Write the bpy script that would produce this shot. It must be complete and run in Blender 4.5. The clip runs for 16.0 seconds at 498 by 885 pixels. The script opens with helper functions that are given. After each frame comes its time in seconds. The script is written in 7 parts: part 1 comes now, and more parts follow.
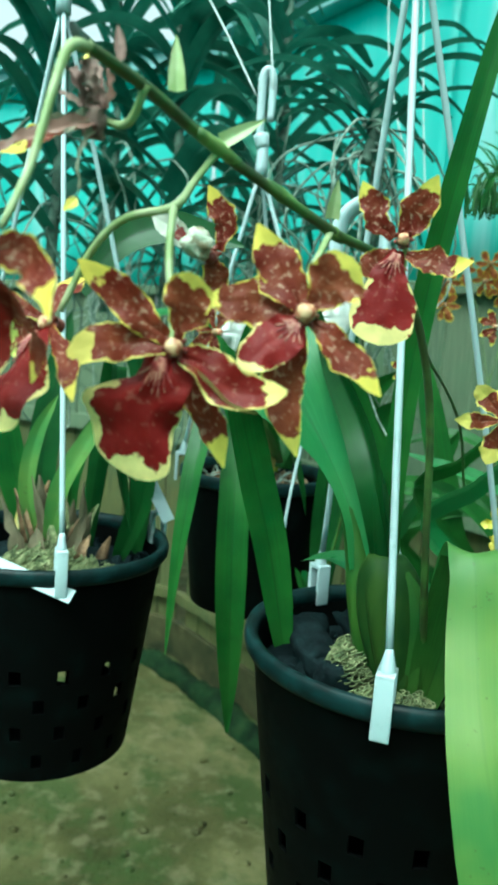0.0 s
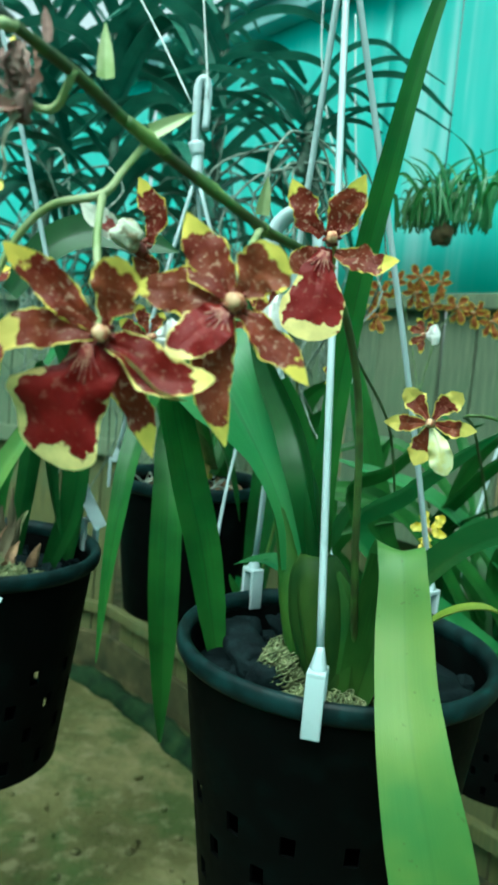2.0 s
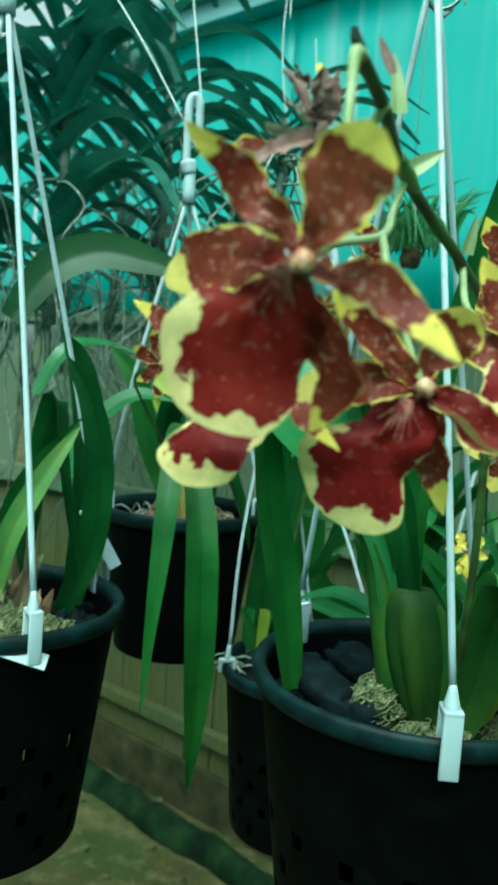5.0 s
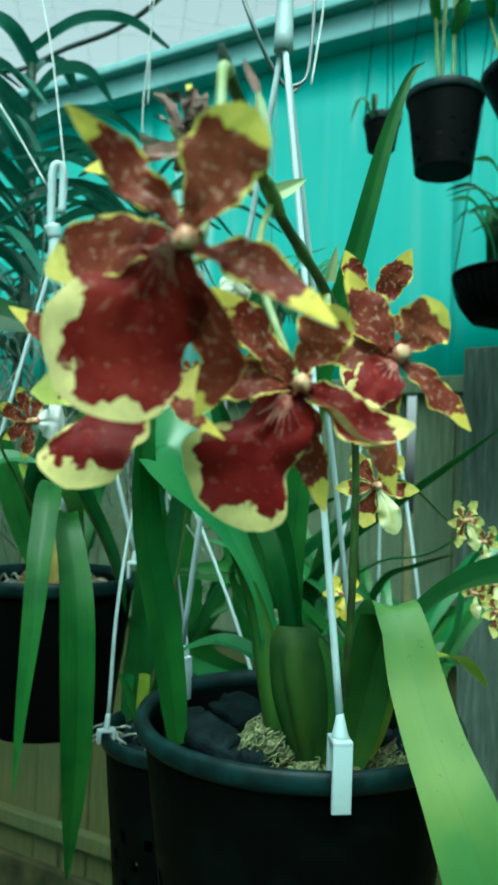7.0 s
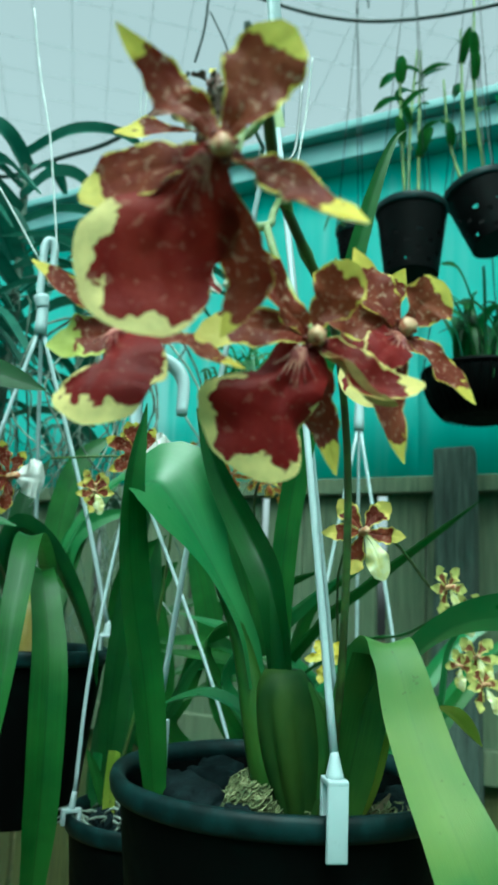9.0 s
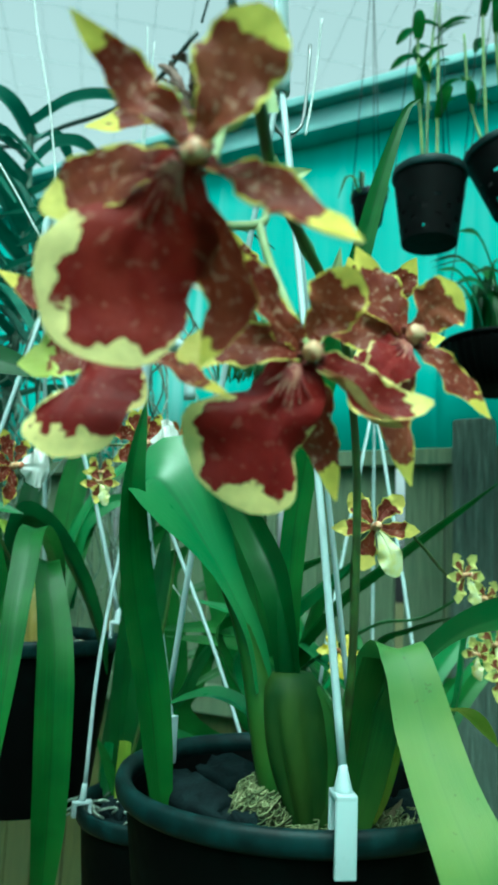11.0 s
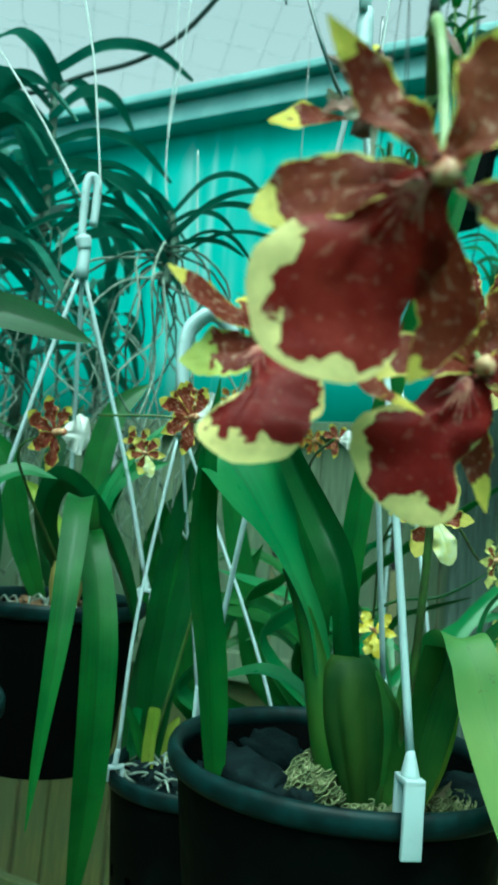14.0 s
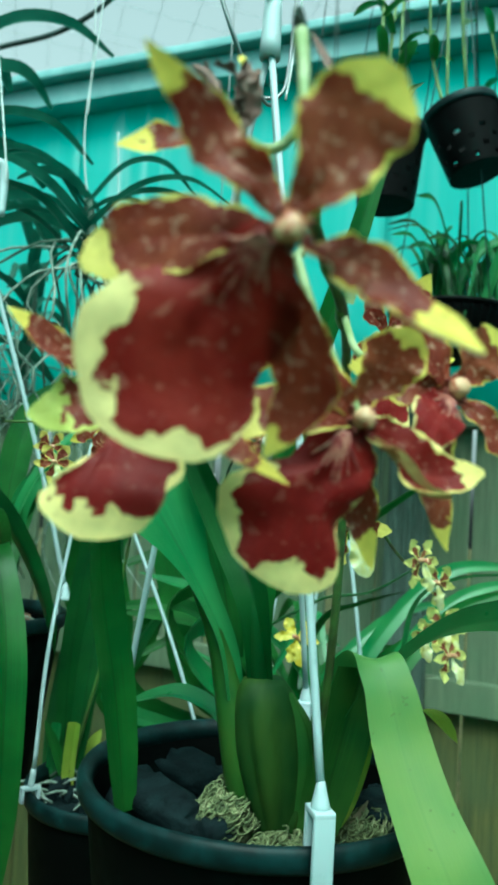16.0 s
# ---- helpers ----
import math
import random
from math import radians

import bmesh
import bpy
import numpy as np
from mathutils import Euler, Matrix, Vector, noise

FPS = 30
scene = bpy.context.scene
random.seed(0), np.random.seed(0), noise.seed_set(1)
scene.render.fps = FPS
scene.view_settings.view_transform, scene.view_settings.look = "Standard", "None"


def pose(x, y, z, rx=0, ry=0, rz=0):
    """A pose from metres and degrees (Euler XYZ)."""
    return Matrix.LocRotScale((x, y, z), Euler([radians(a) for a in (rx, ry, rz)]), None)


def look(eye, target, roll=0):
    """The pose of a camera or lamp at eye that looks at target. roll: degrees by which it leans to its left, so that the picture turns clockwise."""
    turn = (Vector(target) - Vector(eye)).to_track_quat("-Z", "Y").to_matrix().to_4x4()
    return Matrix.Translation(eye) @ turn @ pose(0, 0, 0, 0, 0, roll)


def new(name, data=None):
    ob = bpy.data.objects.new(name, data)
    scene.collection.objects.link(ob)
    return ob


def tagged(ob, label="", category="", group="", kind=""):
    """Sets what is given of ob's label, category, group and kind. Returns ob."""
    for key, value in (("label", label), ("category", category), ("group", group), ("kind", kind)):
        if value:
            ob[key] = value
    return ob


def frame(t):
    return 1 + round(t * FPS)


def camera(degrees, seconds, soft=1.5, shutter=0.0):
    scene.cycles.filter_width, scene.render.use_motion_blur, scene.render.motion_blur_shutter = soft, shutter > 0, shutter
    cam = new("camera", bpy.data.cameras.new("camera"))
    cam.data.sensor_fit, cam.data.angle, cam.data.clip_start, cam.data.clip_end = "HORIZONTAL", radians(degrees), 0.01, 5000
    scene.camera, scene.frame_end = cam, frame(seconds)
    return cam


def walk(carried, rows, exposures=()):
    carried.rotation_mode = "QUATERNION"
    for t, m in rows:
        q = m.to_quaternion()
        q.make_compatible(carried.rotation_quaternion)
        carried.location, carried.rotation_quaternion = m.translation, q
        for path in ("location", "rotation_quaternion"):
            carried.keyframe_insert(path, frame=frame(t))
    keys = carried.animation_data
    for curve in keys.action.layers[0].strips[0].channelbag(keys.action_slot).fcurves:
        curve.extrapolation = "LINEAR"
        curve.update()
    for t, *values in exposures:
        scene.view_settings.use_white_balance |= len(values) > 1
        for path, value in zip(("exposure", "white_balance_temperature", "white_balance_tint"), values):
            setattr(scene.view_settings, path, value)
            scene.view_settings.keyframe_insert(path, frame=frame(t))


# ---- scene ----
# camera and its walk
cam = camera(36.73, 16.0, soft=3.4)
cam.data.dof.use_dof = True
cam.data.dof.focus_distance = 0.49
cam.data.dof.aperture_fstop = cam.data.lens / 1000 / 0.0030
PATH = [
    (0, (0.1242, 0.0827, 1.5577), (-0.0121, 1.0649, 1.4279), 4.55),
    (0.5, (0.1201, 0.0543, 1.5631), (0.0267, 1.0426, 1.4427), 3.61),
    (1, (0.0958, 0.0423, 1.5533), (0.0842, 1.0356, 1.4388), 3.46),
    (1.5, (0.1210, 0.0739, 1.5477), (0.0772, 1.0679, 1.4472), 4.98),
    (2, (0.1285, 0.0822, 1.5479), (0.0732, 1.0753, 1.4448), 5.20),
    (2.5, (0.1051, 0.0873, 1.5460), (0.0510, 1.0801, 1.4396), 4.56),
    (3, (0.0824, 0.1042, 1.5455), (0.0242, 1.0965, 1.4362), 4.26),
    (3.2, (0.0744, 0.1109, 1.5511), (0.0059, 1.1020, 1.4369), 3.89),
    (5.5, (-0.0471, 0.1092, 1.5491), (0.1571, 1.0875, 1.5124), 2.52),
    (6, (-0.0360, 0.1126, 1.5359), (0.2217, 1.0786, 1.5578), 0.38),
    (6.5, (-0.0245, 0.1143, 1.5234), (0.2568, 1.0731, 1.5639), 1.15),
    (7, (-0.0403, 0.1077, 1.5200), (0.2530, 1.0625, 1.5669), 2.09),
    (7.5, (-0.0605, 0.1103, 1.5154), (0.2383, 1.0645, 1.4986), 1.08),
    (8, (-0.0407, 0.0996, 1.5082), (0.1864, 1.0733, 1.5274), 2.62),
    (8.5, (-0.0480, 0.1172, 1.4740), (0.2388, 1.0662, 1.6046), 1.30),
    (9, (-0.0525, 0.1198, 1.4573), (0.2720, 1.0418, 1.6685), 2.82),
    (9.2, (-0.0572, 0.1233, 1.4661), (0.2714, 1.0417, 1.6866), 3.09),
    (11.5, (-0.0350, 0.1444, 1.4894), (0.2621, 1.0884, 1.6325), 2.63),
    (12, (-0.0462, 0.1550, 1.4968), (0.2314, 1.1066, 1.6285), 3.58),
    (12.5, (-0.0529, 0.1517, 1.4956), (0.2265, 1.1037, 1.6208), 2.46),
    (13, (-0.0732, 0.1615, 1.4913), (0.1918, 1.1177, 1.6154), 3.19),
    (13.5, (-0.0720, 0.1607, 1.4889), (0.1768, 1.1228, 1.6004), 5.11),
    (14, (-0.0975, 0.1551, 1.4948), (0.2402, 1.0896, 1.6074), 5.11),
    (14.5, (-0.1109, 0.1423, 1.4948), (0.3294, 1.0355, 1.5855), 3.01),
    (15, (-0.1052, 0.1398, 1.5152), (0.3559, 1.0235, 1.5947), 2.70),
    (15.5, (-0.0753, 0.1516, 1.5170), (0.3637, 1.0468, 1.5929), 3.19),
    (16, (-0.0670, 0.1671, 1.5256), (0.3400, 1.0765, 1.6112), 3.77),
]
EXPOSURES = [(t, stops + 0.04, 5450 if t < 4 else 5350 if t < 10 else 5150 if t < 14.5 else 5300, -24 if t < 4 else -27 if t < 10 else -37 if t < 14.5 else -30) for t, stops in (
    (0, 1.58), (1, 1.50), (1.5, 1.45), (2.5, 1.37), (3.2, 1.34), (5.5, 1.18), (6.5, 1.15), (7, 1.2), (7.6, 1.50), (8, 1.52),
    (8.6, 1.3), (9, 1.14), (9.2, 1.14), (11.5, 1.32), (12.5, 1.32), (14, 1.22), (15, 1.3), (16, 1.3))]
walk(cam, [(t, look(eye, target, roll)) for t, eye, target, roll in PATH], exposures=EXPOSURES)

# ---- world and light: a bright overcast sky over an open shade house ----
sky_world = bpy.data.worlds.new("overcast_sky")
scene.world = sky_world
sky_world.use_nodes = True
wn = sky_world.node_tree
wn.nodes.clear()
w_out = wn.nodes.new("ShaderNodeOutputWorld")
w_bg = wn.nodes.new("ShaderNodeBackground")
w_sky = wn.nodes.new("ShaderNodeTexSky")
w_sky.sky_type = "NISHITA"
w_sky.sun_disc = False
w_sky.sun_elevation = radians(58)
w_sky.sun_rotation = radians(200)
w_sky.dust_density = 6.0
w_sky.air_density = 1.2
w_hs = wn.nodes.new("ShaderNodeHueSaturation")
w_hs.inputs["Saturation"].default_value = 0.12
wn.links.new(w_sky.outputs[0], w_hs.inputs["Color"])
wn.links.new(w_hs.outputs[0], w_bg.inputs["Color"])
wn.links.new(w_bg.outputs[0], w_out.inputs["Surface"])
w_bg.inputs["Strength"].default_value = 0.105
sun_data = bpy.data.lights.new("sun", "SUN")
sun_data.energy = 1.45
sun_data.angle = radians(38)
sun_data.color = (1.0, 0.97, 0.92)
sun = new("sun", sun_data)
sun.matrix_world = look((-1.2, -2.2, 6.0), (0.2, 0.7, 1.4))

# ---- materials ----


class Mat:
    """A small builder for one node material."""

    def __init__(self, name, rough=0.6, metal=0.0, spec=0.5):
        self.m = bpy.data.materials.new(name)
        self.m.use_nodes = True
        self.t = self.m.node_tree
        self.bsdf = self.t.nodes["Principled BSDF"]
        self.bsdf.inputs["Roughness"].default_value = rough
        self.bsdf.inputs["Metallic"].default_value = metal
        self.bsdf.inputs["Specular IOR Level"].default_value = spec

    def node(self, kind, **values):
        n = self.t.nodes.new(kind)
        for key, v in values.items():
            n.inputs[key.replace("_", " ")].default_value = v
        return n

    def link(self, a, b):
        self.t.links.new(a, b)

    def coords(self, scale=(1, 1, 1), kind="Object"):
        tc = self.t.nodes.new("ShaderNodeTexCoord")
        mp = self.t.nodes.new("ShaderNodeMapping")
        mp.inputs["Scale"].default_value = scale
        self.link(tc.outputs[kind], mp.inputs["Vector"])
        return mp.outputs[0]

    def noise(self, scale, detail=4.0, stretch=(1, 1, 1), rough=0.55, kind="Object"):
        n = self.node("ShaderNodeTexNoise", Scale=scale, Detail=detail, Roughness=rough)
        self.link(self.coords(stretch, kind), n.inputs["Vector"])
        return n.outputs["Fac"]

    def ramp(self, fac, stops):
        r = self.t.nodes.new("ShaderNodeValToRGB")
        e = r.color_ramp.elements
        while len(e) < len(stops):
            e.new(0.5)
        for el, (p, c) in zip(e, stops):
            el.position = p
            el.color = (*c, 1)
        self.link(fac, r.inputs["Fac"])
        return r.outputs["Color"]

    def mix(self, fac, a, b, mode="MIX"):
        n = self.t.nodes.new("ShaderNodeMix")
        n.data_type = "RGBA"
        n.blend_type = mode
        for s, v in ((n.inputs[0], fac), (n.inputs[6], a), (n.inputs[7], b)):
            if isinstance(v, (int, float)):
                s.default_value = v
            elif isinstance(v, tuple):
                s.default_value = (*v, 1)
            else:
                self.link(v, s)
        return n.outputs[2]

    def math(self, op, a, b=0.0, c=0.0):
        n = self.t.nodes.new("ShaderNodeMath")
        n.operation = op
        for s, v in zip(n.inputs, (a, b, c)):
            if isinstance(v, (int, float)):
                s.default_value = v
            else:
                self.link(v, s)
        return n.outputs[0]

    def smooth(self, x, lo, hi):
        n = self.t.nodes.new("ShaderNodeMapRange")
        n.interpolation_type = "SMOOTHSTEP"
        for k, v in (("Value", x), ("From Min", lo), ("From Max", hi)):
            if isinstance(v, (int, float)):
                n.inputs[k].default_value = v
            else:
                self.link(v, n.inputs[k])
        return n.outputs["Result"]

    def rand(self):
        return self.t.nodes.new("ShaderNodeObjectInfo").outputs["Random"]

    def color(self, c):
        if isinstance(c, tuple):
            self.bsdf.inputs["Base Color"].default_value = (*c, 1)
        else:
            self.link(c, self.bsdf.inputs["Base Color"])
        return self

    def rough(self, r):
        self.link(r, self.bsdf.inputs["Roughness"])
        return self

    def bump(self, h, strength=0.3, dist=0.002):
        b = self.node("ShaderNodeBump", Strength=strength, Distance=dist)
        self.link(h, b.inputs["Height"])
        self.link(b.outputs[0], self.bsdf.inputs["Normal"])
        return self

    def thin(self, amount, tint):
        """Lets part of the light through a thin sheet such as a leaf or petal."""
        tr = self.t.nodes.new("ShaderNodeBsdfTranslucent")
        if isinstance(tint, tuple):
            tr.inputs["Color"].default_value = (*tint, 1)
        else:
            self.link(tint, tr.inputs["Color"])
        mx = self.t.nodes.new("ShaderNodeMixShader")
        mx.inputs[0].default_value = amount
        out = self.t.nodes["Material Output"]
        self.link(self.bsdf.outputs[0], mx.inputs[1])
        self.link(tr.outputs[0], mx.inputs[2])
        self.link(mx.outputs[0], out.inputs["Surface"])
        return self


def leaf_mat(name, dark, light, rough=0.36, spots=0.0, midrib=0.45, vein=0.35, mottle=22, gloss=0.33):
    """A strap leaf: fine lengthwise veins, slow mottling, some light through it. UV: x across, y along."""
    k = Mat(name, rough=rough, spec=gloss)
    veins = k.noise(1.0, 3, (90, 2.5, 1), kind="UV")
    slow = k.noise(mottle, 3)
    base = k.mix(k.smooth(slow, 0.3, 0.7), dark, light)
    base = k.mix(k.math("MULTIPLY", k.smooth(veins, 0.4, 0.75), vein), base, tuple(min(1, c * 1.6) for c in light))
    sep = k.t.nodes.new("ShaderNodeSeparateXYZ")
    k.link(k.coords(kind="UV"), sep.inputs[0])
    rib = k.math("ABSOLUTE", k.math("SUBTRACT", sep.outputs[0], 0.5))
    base = k.mix(k.math("MULTIPLY", k.math("SUBTRACT", 1.0, k.smooth(rib, 0.0, 0.035)), midrib), base, tuple(c * 0.5 for c in dark))
    if spots:
        sp = k.noise(160, 2)
        base = k.mix(k.math("MULTIPLY", k.smooth(sp, 0.68, 0.74), spots), base, (0.05, 0.03, 0.01))
    k.color(base)
    k.rough(k.math("ADD", rough - 0.08, k.math("MULTIPLY", k.noise(60, 3), 0.2)))
    k.bump(veins, 0.25, 0.0008)
    k.thin(0.28, base)
    return k.m


def petal_mat(name, red, brown, edge, border=0.86, tip=0.76, spots=0.42, edge_var=0.16, far_border=None, start=0.40, rag_scale=210, vein=0.3):
    """A petal: dark blotch inside, ragged yellow margin and tip, pale flecks. UV: x across 0..1, y along 0..1."""
    k = Mat(name, rough=0.5, spec=0.22)
    sep = k.t.nodes.new("ShaderNodeSeparateXYZ")
    k.link(k.coords(kind="UV"), sep.inputs[0])
    x = k.math("MULTIPLY", k.math("SUBTRACT", sep.outputs[0], 0.5), 2.0)
    across = k.math("ABSOLUTE", x)
    rag = k.noise(rag_scale, 2, rough=0.45)
    rag2 = k.noise(520, 2)
    wob = k.math("MULTIPLY", k.math("SUBTRACT", rag, 0.5), edge_var * 2.4)
    wob = k.math("ADD", wob, k.math("MULTIPLY", k.math("SUBTRACT", rag2, 0.5), edge_var * 0.3))
    lim = border
    if far_border is not None:
        lim = k.math("ADD", border, k.math("MULTIPLY", k.smooth(x, -0.2, 0.3), far_border - border))
    m1 = k.smooth(k.math("SUBTRACT", k.math("ADD", across, wob), lim), 0.0, 0.03)
    if far_border is not None:
        m1 = k.math("MULTIPLY", m1, k.smooth(k.math("ADD", sep.outputs[1], k.math("MULTIPLY", wob, 0.5)), start, start + 0.05))
    m2 = k.smooth(k.math("ADD", sep.outputs[1], k.math("MULTIPLY", wob, 0.5)), tip, tip + 0.02)
    margin = k.math("MAXIMUM", m1, m2)
    if far_border is None:
        rim = k.smooth(k.math("ADD", across, k.math("MULTIPLY", wob, 0.5)), 0.955, 0.985)
        margin = k.math("MAXIMUM", margin, rim)
    slow = k.smooth(k.noise(75, 3), 0.35, 0.68)
    body = k.mix(slow, red, brown)
    veins = k.noise(1.0, 3, (30, 2.5, 1), kind="UV")
    body = k.mix(k.math("MULTIPLY", k.smooth(veins, 0.42, 0.72), vein), body, tuple(c * 0.55 for c in red))
    fl = k.smooth(k.noise(1.0, 2, (8, 13, 1), kind="UV"), 0.59, 0.64)
    fine = k.smooth(k.noise(330, 2), 0.62, 0.69)
    body = k.mix(k.math("MULTIPLY", k.math("MAXIMUM", fl, k.math("MULTIPLY", fine, 0.2)), spots), body, (0.62, 0.40, 0.28))
    edge_c = k.mix(k.smooth(k.noise(110, 2), 0.35, 0.7), edge, tuple(min(1, c * 1.22) for c in edge))
    col = k.mix(margin, body, edge_c)
    k.color(col)
    h = k.math("ADD", k.noise(260, 4), k.math("MULTIPLY", k.noise(95, 2), 2.0))
    k.bump(h, 0.35, 0.0012)
    k.thin(0.38, col)
    return k.m


M_SEPAL = petal_mat("petal_sepal", (0.14, 0.016, 0.008), (0.205, 0.042, 0.018), (0.66, 0.53, 0.09), border=0.93, tip=0.80, spots=0.6, edge_var=0.22)
M_SEPAL_BROWN = petal_mat("petal_brown", (0.155, 0.027, 0.012), (0.225, 0.058, 0.024), (0.64, 0.53, 0.10), border=0.92, tip=0.84, spots=0.45, edge_var=0.2)
M_LIP = petal_mat("petal_lip", (0.165, 0.006, 0.006), (0.215, 0.011, 0.010), (0.76, 0.62, 0.24), border=0.94, tip=0.83, spots=0.10, edge_var=0.34, far_border=0.80, start=0.36, rag_scale=125, vein=0.12)
M_LIP_WIDE = petal_mat("petal_lip_wide", (0.165, 0.008, 0.006), (0.215, 0.018, 0.012), (0.72, 0.60, 0.25), border=0.97, tip=0.915, spots=0.14, edge_var=0.30, far_border=0.76, start=0.47, rag_scale=120, vein=0.10)
M_PETAL_EDGED = petal_mat("petal_edged", (0.15, 0.020, 0.009), (0.22, 0.050, 0.020), (0.67, 0.55, 0.14), border=0.88, tip=0.76, spots=0.35, edge_var=0.26, rag_scale=150)
M_SEPAL_YELLOW = petal_mat("petal_yellow_tipped", (0.15, 0.018, 0.010), (0.22, 0.046, 0.022), (0.50, 0.52, 0.12), border=0.86, tip=0.55, spots=0.4, edge_var=0.3)
M_SIDE_LOBE = petal_mat("petal_side_lobe", (0.145, 0.017, 0.008), (0.21, 0.038, 0.017), (0.64, 0.53, 0.10), border=0.97, tip=0.86, spots=0.30, edge_var=0.18)
M_PETAL_RED = petal_mat("petal_red", (0.15, 0.008, 0.006), (0.20, 0.020, 0.012), (0.70, 0.56, 0.18), border=0.90, tip=0.84, spots=0.25, edge_var=0.2, vein=0.2)
k = Mat("rolled_margin", 0.5, spec=0.25)
k.color(k.mix(k.smooth(k.noise(160, 3), 0.4, 0.65), (0.50, 0.42, 0.16), (0.36, 0.22, 0.09))).bump(k.noise(240, 3), 0.3, 0.001)
k.thin(0.3, (0.5, 0.4, 0.15))
M_ROLL = k.m
M_PETAL_PALE = petal_mat("petal_faded", (0.30, 0.06, 0.06), (0.45, 0.22, 0.2), (0.66, 0.64, 0.54), border=0.55, tip=0.45, spots=0.6, edge_var=0.4)
k = Mat("lip_callus", 0.45)
k.color(k.mix(k.smooth(k.noise(330, 2), 0.42, 0.6), (0.19, 0.02, 0.02), (0.40, 0.17, 0.12)))
M_CALLUS = k.m
k = Mat("column_flesh", 0.45)
k.color(k.mix(k.smooth(k.noise(300, 2), 0.45, 0.65), (0.52, 0.33, 0.18), (0.33, 0.10, 0.05))).bump(k.noise(400, 2), 0.3, 0.001)
M_COLUMN = k.m
k = Mat("column_red", 0.5)
k.color(k.mix(k.smooth(k.noise(300, 2), 0.4, 0.62), (0.13, 0.018, 0.012), (0.2, 0.05, 0.03))).bump(k.noise(400, 2), 0.3, 0.001)
M_COLUMN_RED = k.m
k = Mat("dry_petal", 0.8)
k.color(k.ramp(k.noise(120, 4), [(0.3, (0.07, 0.035, 0.027)), (0.55, (0.17, 0.10, 0.08)), (0.75, (0.34, 0.26, 0.21))])).bump(k.noise(200, 4), 0.6, 0.002)
M_DRY = k.m
k = Mat("dry_petal_pink", 0.75)
k.color(k.ramp(k.noise(110, 4), [(0.3, (0.15, 0.07, 0.045)), (0.55, (0.25, 0.14, 0.11)), (0.75, (0.38, 0.28, 0.25))])).bump(k.noise(200, 4), 0.6, 0.002).thin(0.2, (0.4, 0.2, 0.15))
M_DRY_PINK = k.m
k = Mat("dry_petal_pale", 0.75)
k.color(k.ramp(k.noise(110, 4), [(0.3, (0.16, 0.15, 0.09)), (0.55, (0.34, 0.33, 0.24)), (0.75, (0.5, 0.48, 0.42))])).bump(k.noise(200, 4), 0.6, 0.002).thin(0.2, (0.3, 0.3, 0.2))
M_DRY_PALE = k.m

k = Mat("white_lip", 0.5)
k.color(k.mix(k.smooth(k.noise(120, 2), 0.35, 0.65), (0.62, 0.6, 0.55), (0.8, 0.78, 0.76))).thin(0.25, (0.7, 0.7, 0.65))
M_WHITE_LIP = k.m
k = Mat("spike_green", 0.45)
k.color(k.mix(k.smooth(k.noise(45, 3, (1, 1, 0.4)), 0.38, 0.62), (0.05, 0.11, 0.02), (0.17, 0.25, 0.06))).bump(k.noise(150, 3), 0.2, 0.0006)
M_SPIKE = k.m
k = Mat("spike_dark", 0.45)
k.color(k.mix(k.smooth(k.noise(40, 3), 0.4, 0.6), (0.035, 0.05, 0.012), (0.06, 0.11, 0.02))).bump(k.noise(150, 3), 0.2, 0.0006)
M_SPIKE_DARK = k.m
k = Mat("pedicel_green", 0.5)
k.color(k.mix(k.smooth(k.noise(60, 3), 0.4, 0.62), (0.24, 0.31, 0.11), (0.38, 0.43, 0.22))).thin(0.15, (0.4, 0.5, 0.1))
M_PEDICEL = k.m

M_LEAF = leaf_mat("leaf_mid", (0.016, 0.068, 0.011), (0.034, 0.115, 0.018))
M_LEAF_DARK = leaf_mat("leaf_dark", (0.008, 0.036, 0.007), (0.017, 0.066, 0.012))
M_LEAF_LIGHT = leaf_mat("leaf_light", (0.060, 0.165, 0.038), (0.150, 0.235, 0.045), rough=0.42, spots=0.3, midrib=0.12, vein=0.08, mottle=11)
M_LEAF_BRIGHT = leaf_mat("leaf_bright", (0.030, 0.140, 0.036), (0.060, 0.195, 0.055), rough=0.30, vein=0.2, mottle=14, gloss=0.55)
M_LEAF_YOUNG = leaf_mat("leaf_young", (0.2, 0.3, 0.03), (0.34, 0.4, 0.06))
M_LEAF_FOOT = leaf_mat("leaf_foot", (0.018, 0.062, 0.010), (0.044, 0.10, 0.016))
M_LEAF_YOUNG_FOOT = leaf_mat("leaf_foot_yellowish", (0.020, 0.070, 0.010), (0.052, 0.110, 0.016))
M_VANDA = leaf_mat("vanda_leaf", (0.020, 0.085, 0.056), (0.050, 0.155, 0.105), rough=0.34)
k = Mat("papery_sheath", 0.85)
k.color(k.ramp(k.noise(70, 5, (1, 1, 0.3)), [(0.3, (0.045, 0.035, 0.018)), (0.55, (0.12, 0.10, 0.055)), (0.78, (0.24, 0.20, 0.13))])).bump(k.noise(160, 4, (1, 1, 0.3)), 0.6, 0.002)
k.thin(0.2, (0.35, 0.28, 0.16))
M_PAPER = k.m
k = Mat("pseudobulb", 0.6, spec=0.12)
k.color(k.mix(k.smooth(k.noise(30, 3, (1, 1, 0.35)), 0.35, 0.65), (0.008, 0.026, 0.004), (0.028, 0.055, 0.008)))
k.bump(k.noise(60, 3, (1, 1, 0.25)), 0.35, 0.002)
M_BULB = k.m

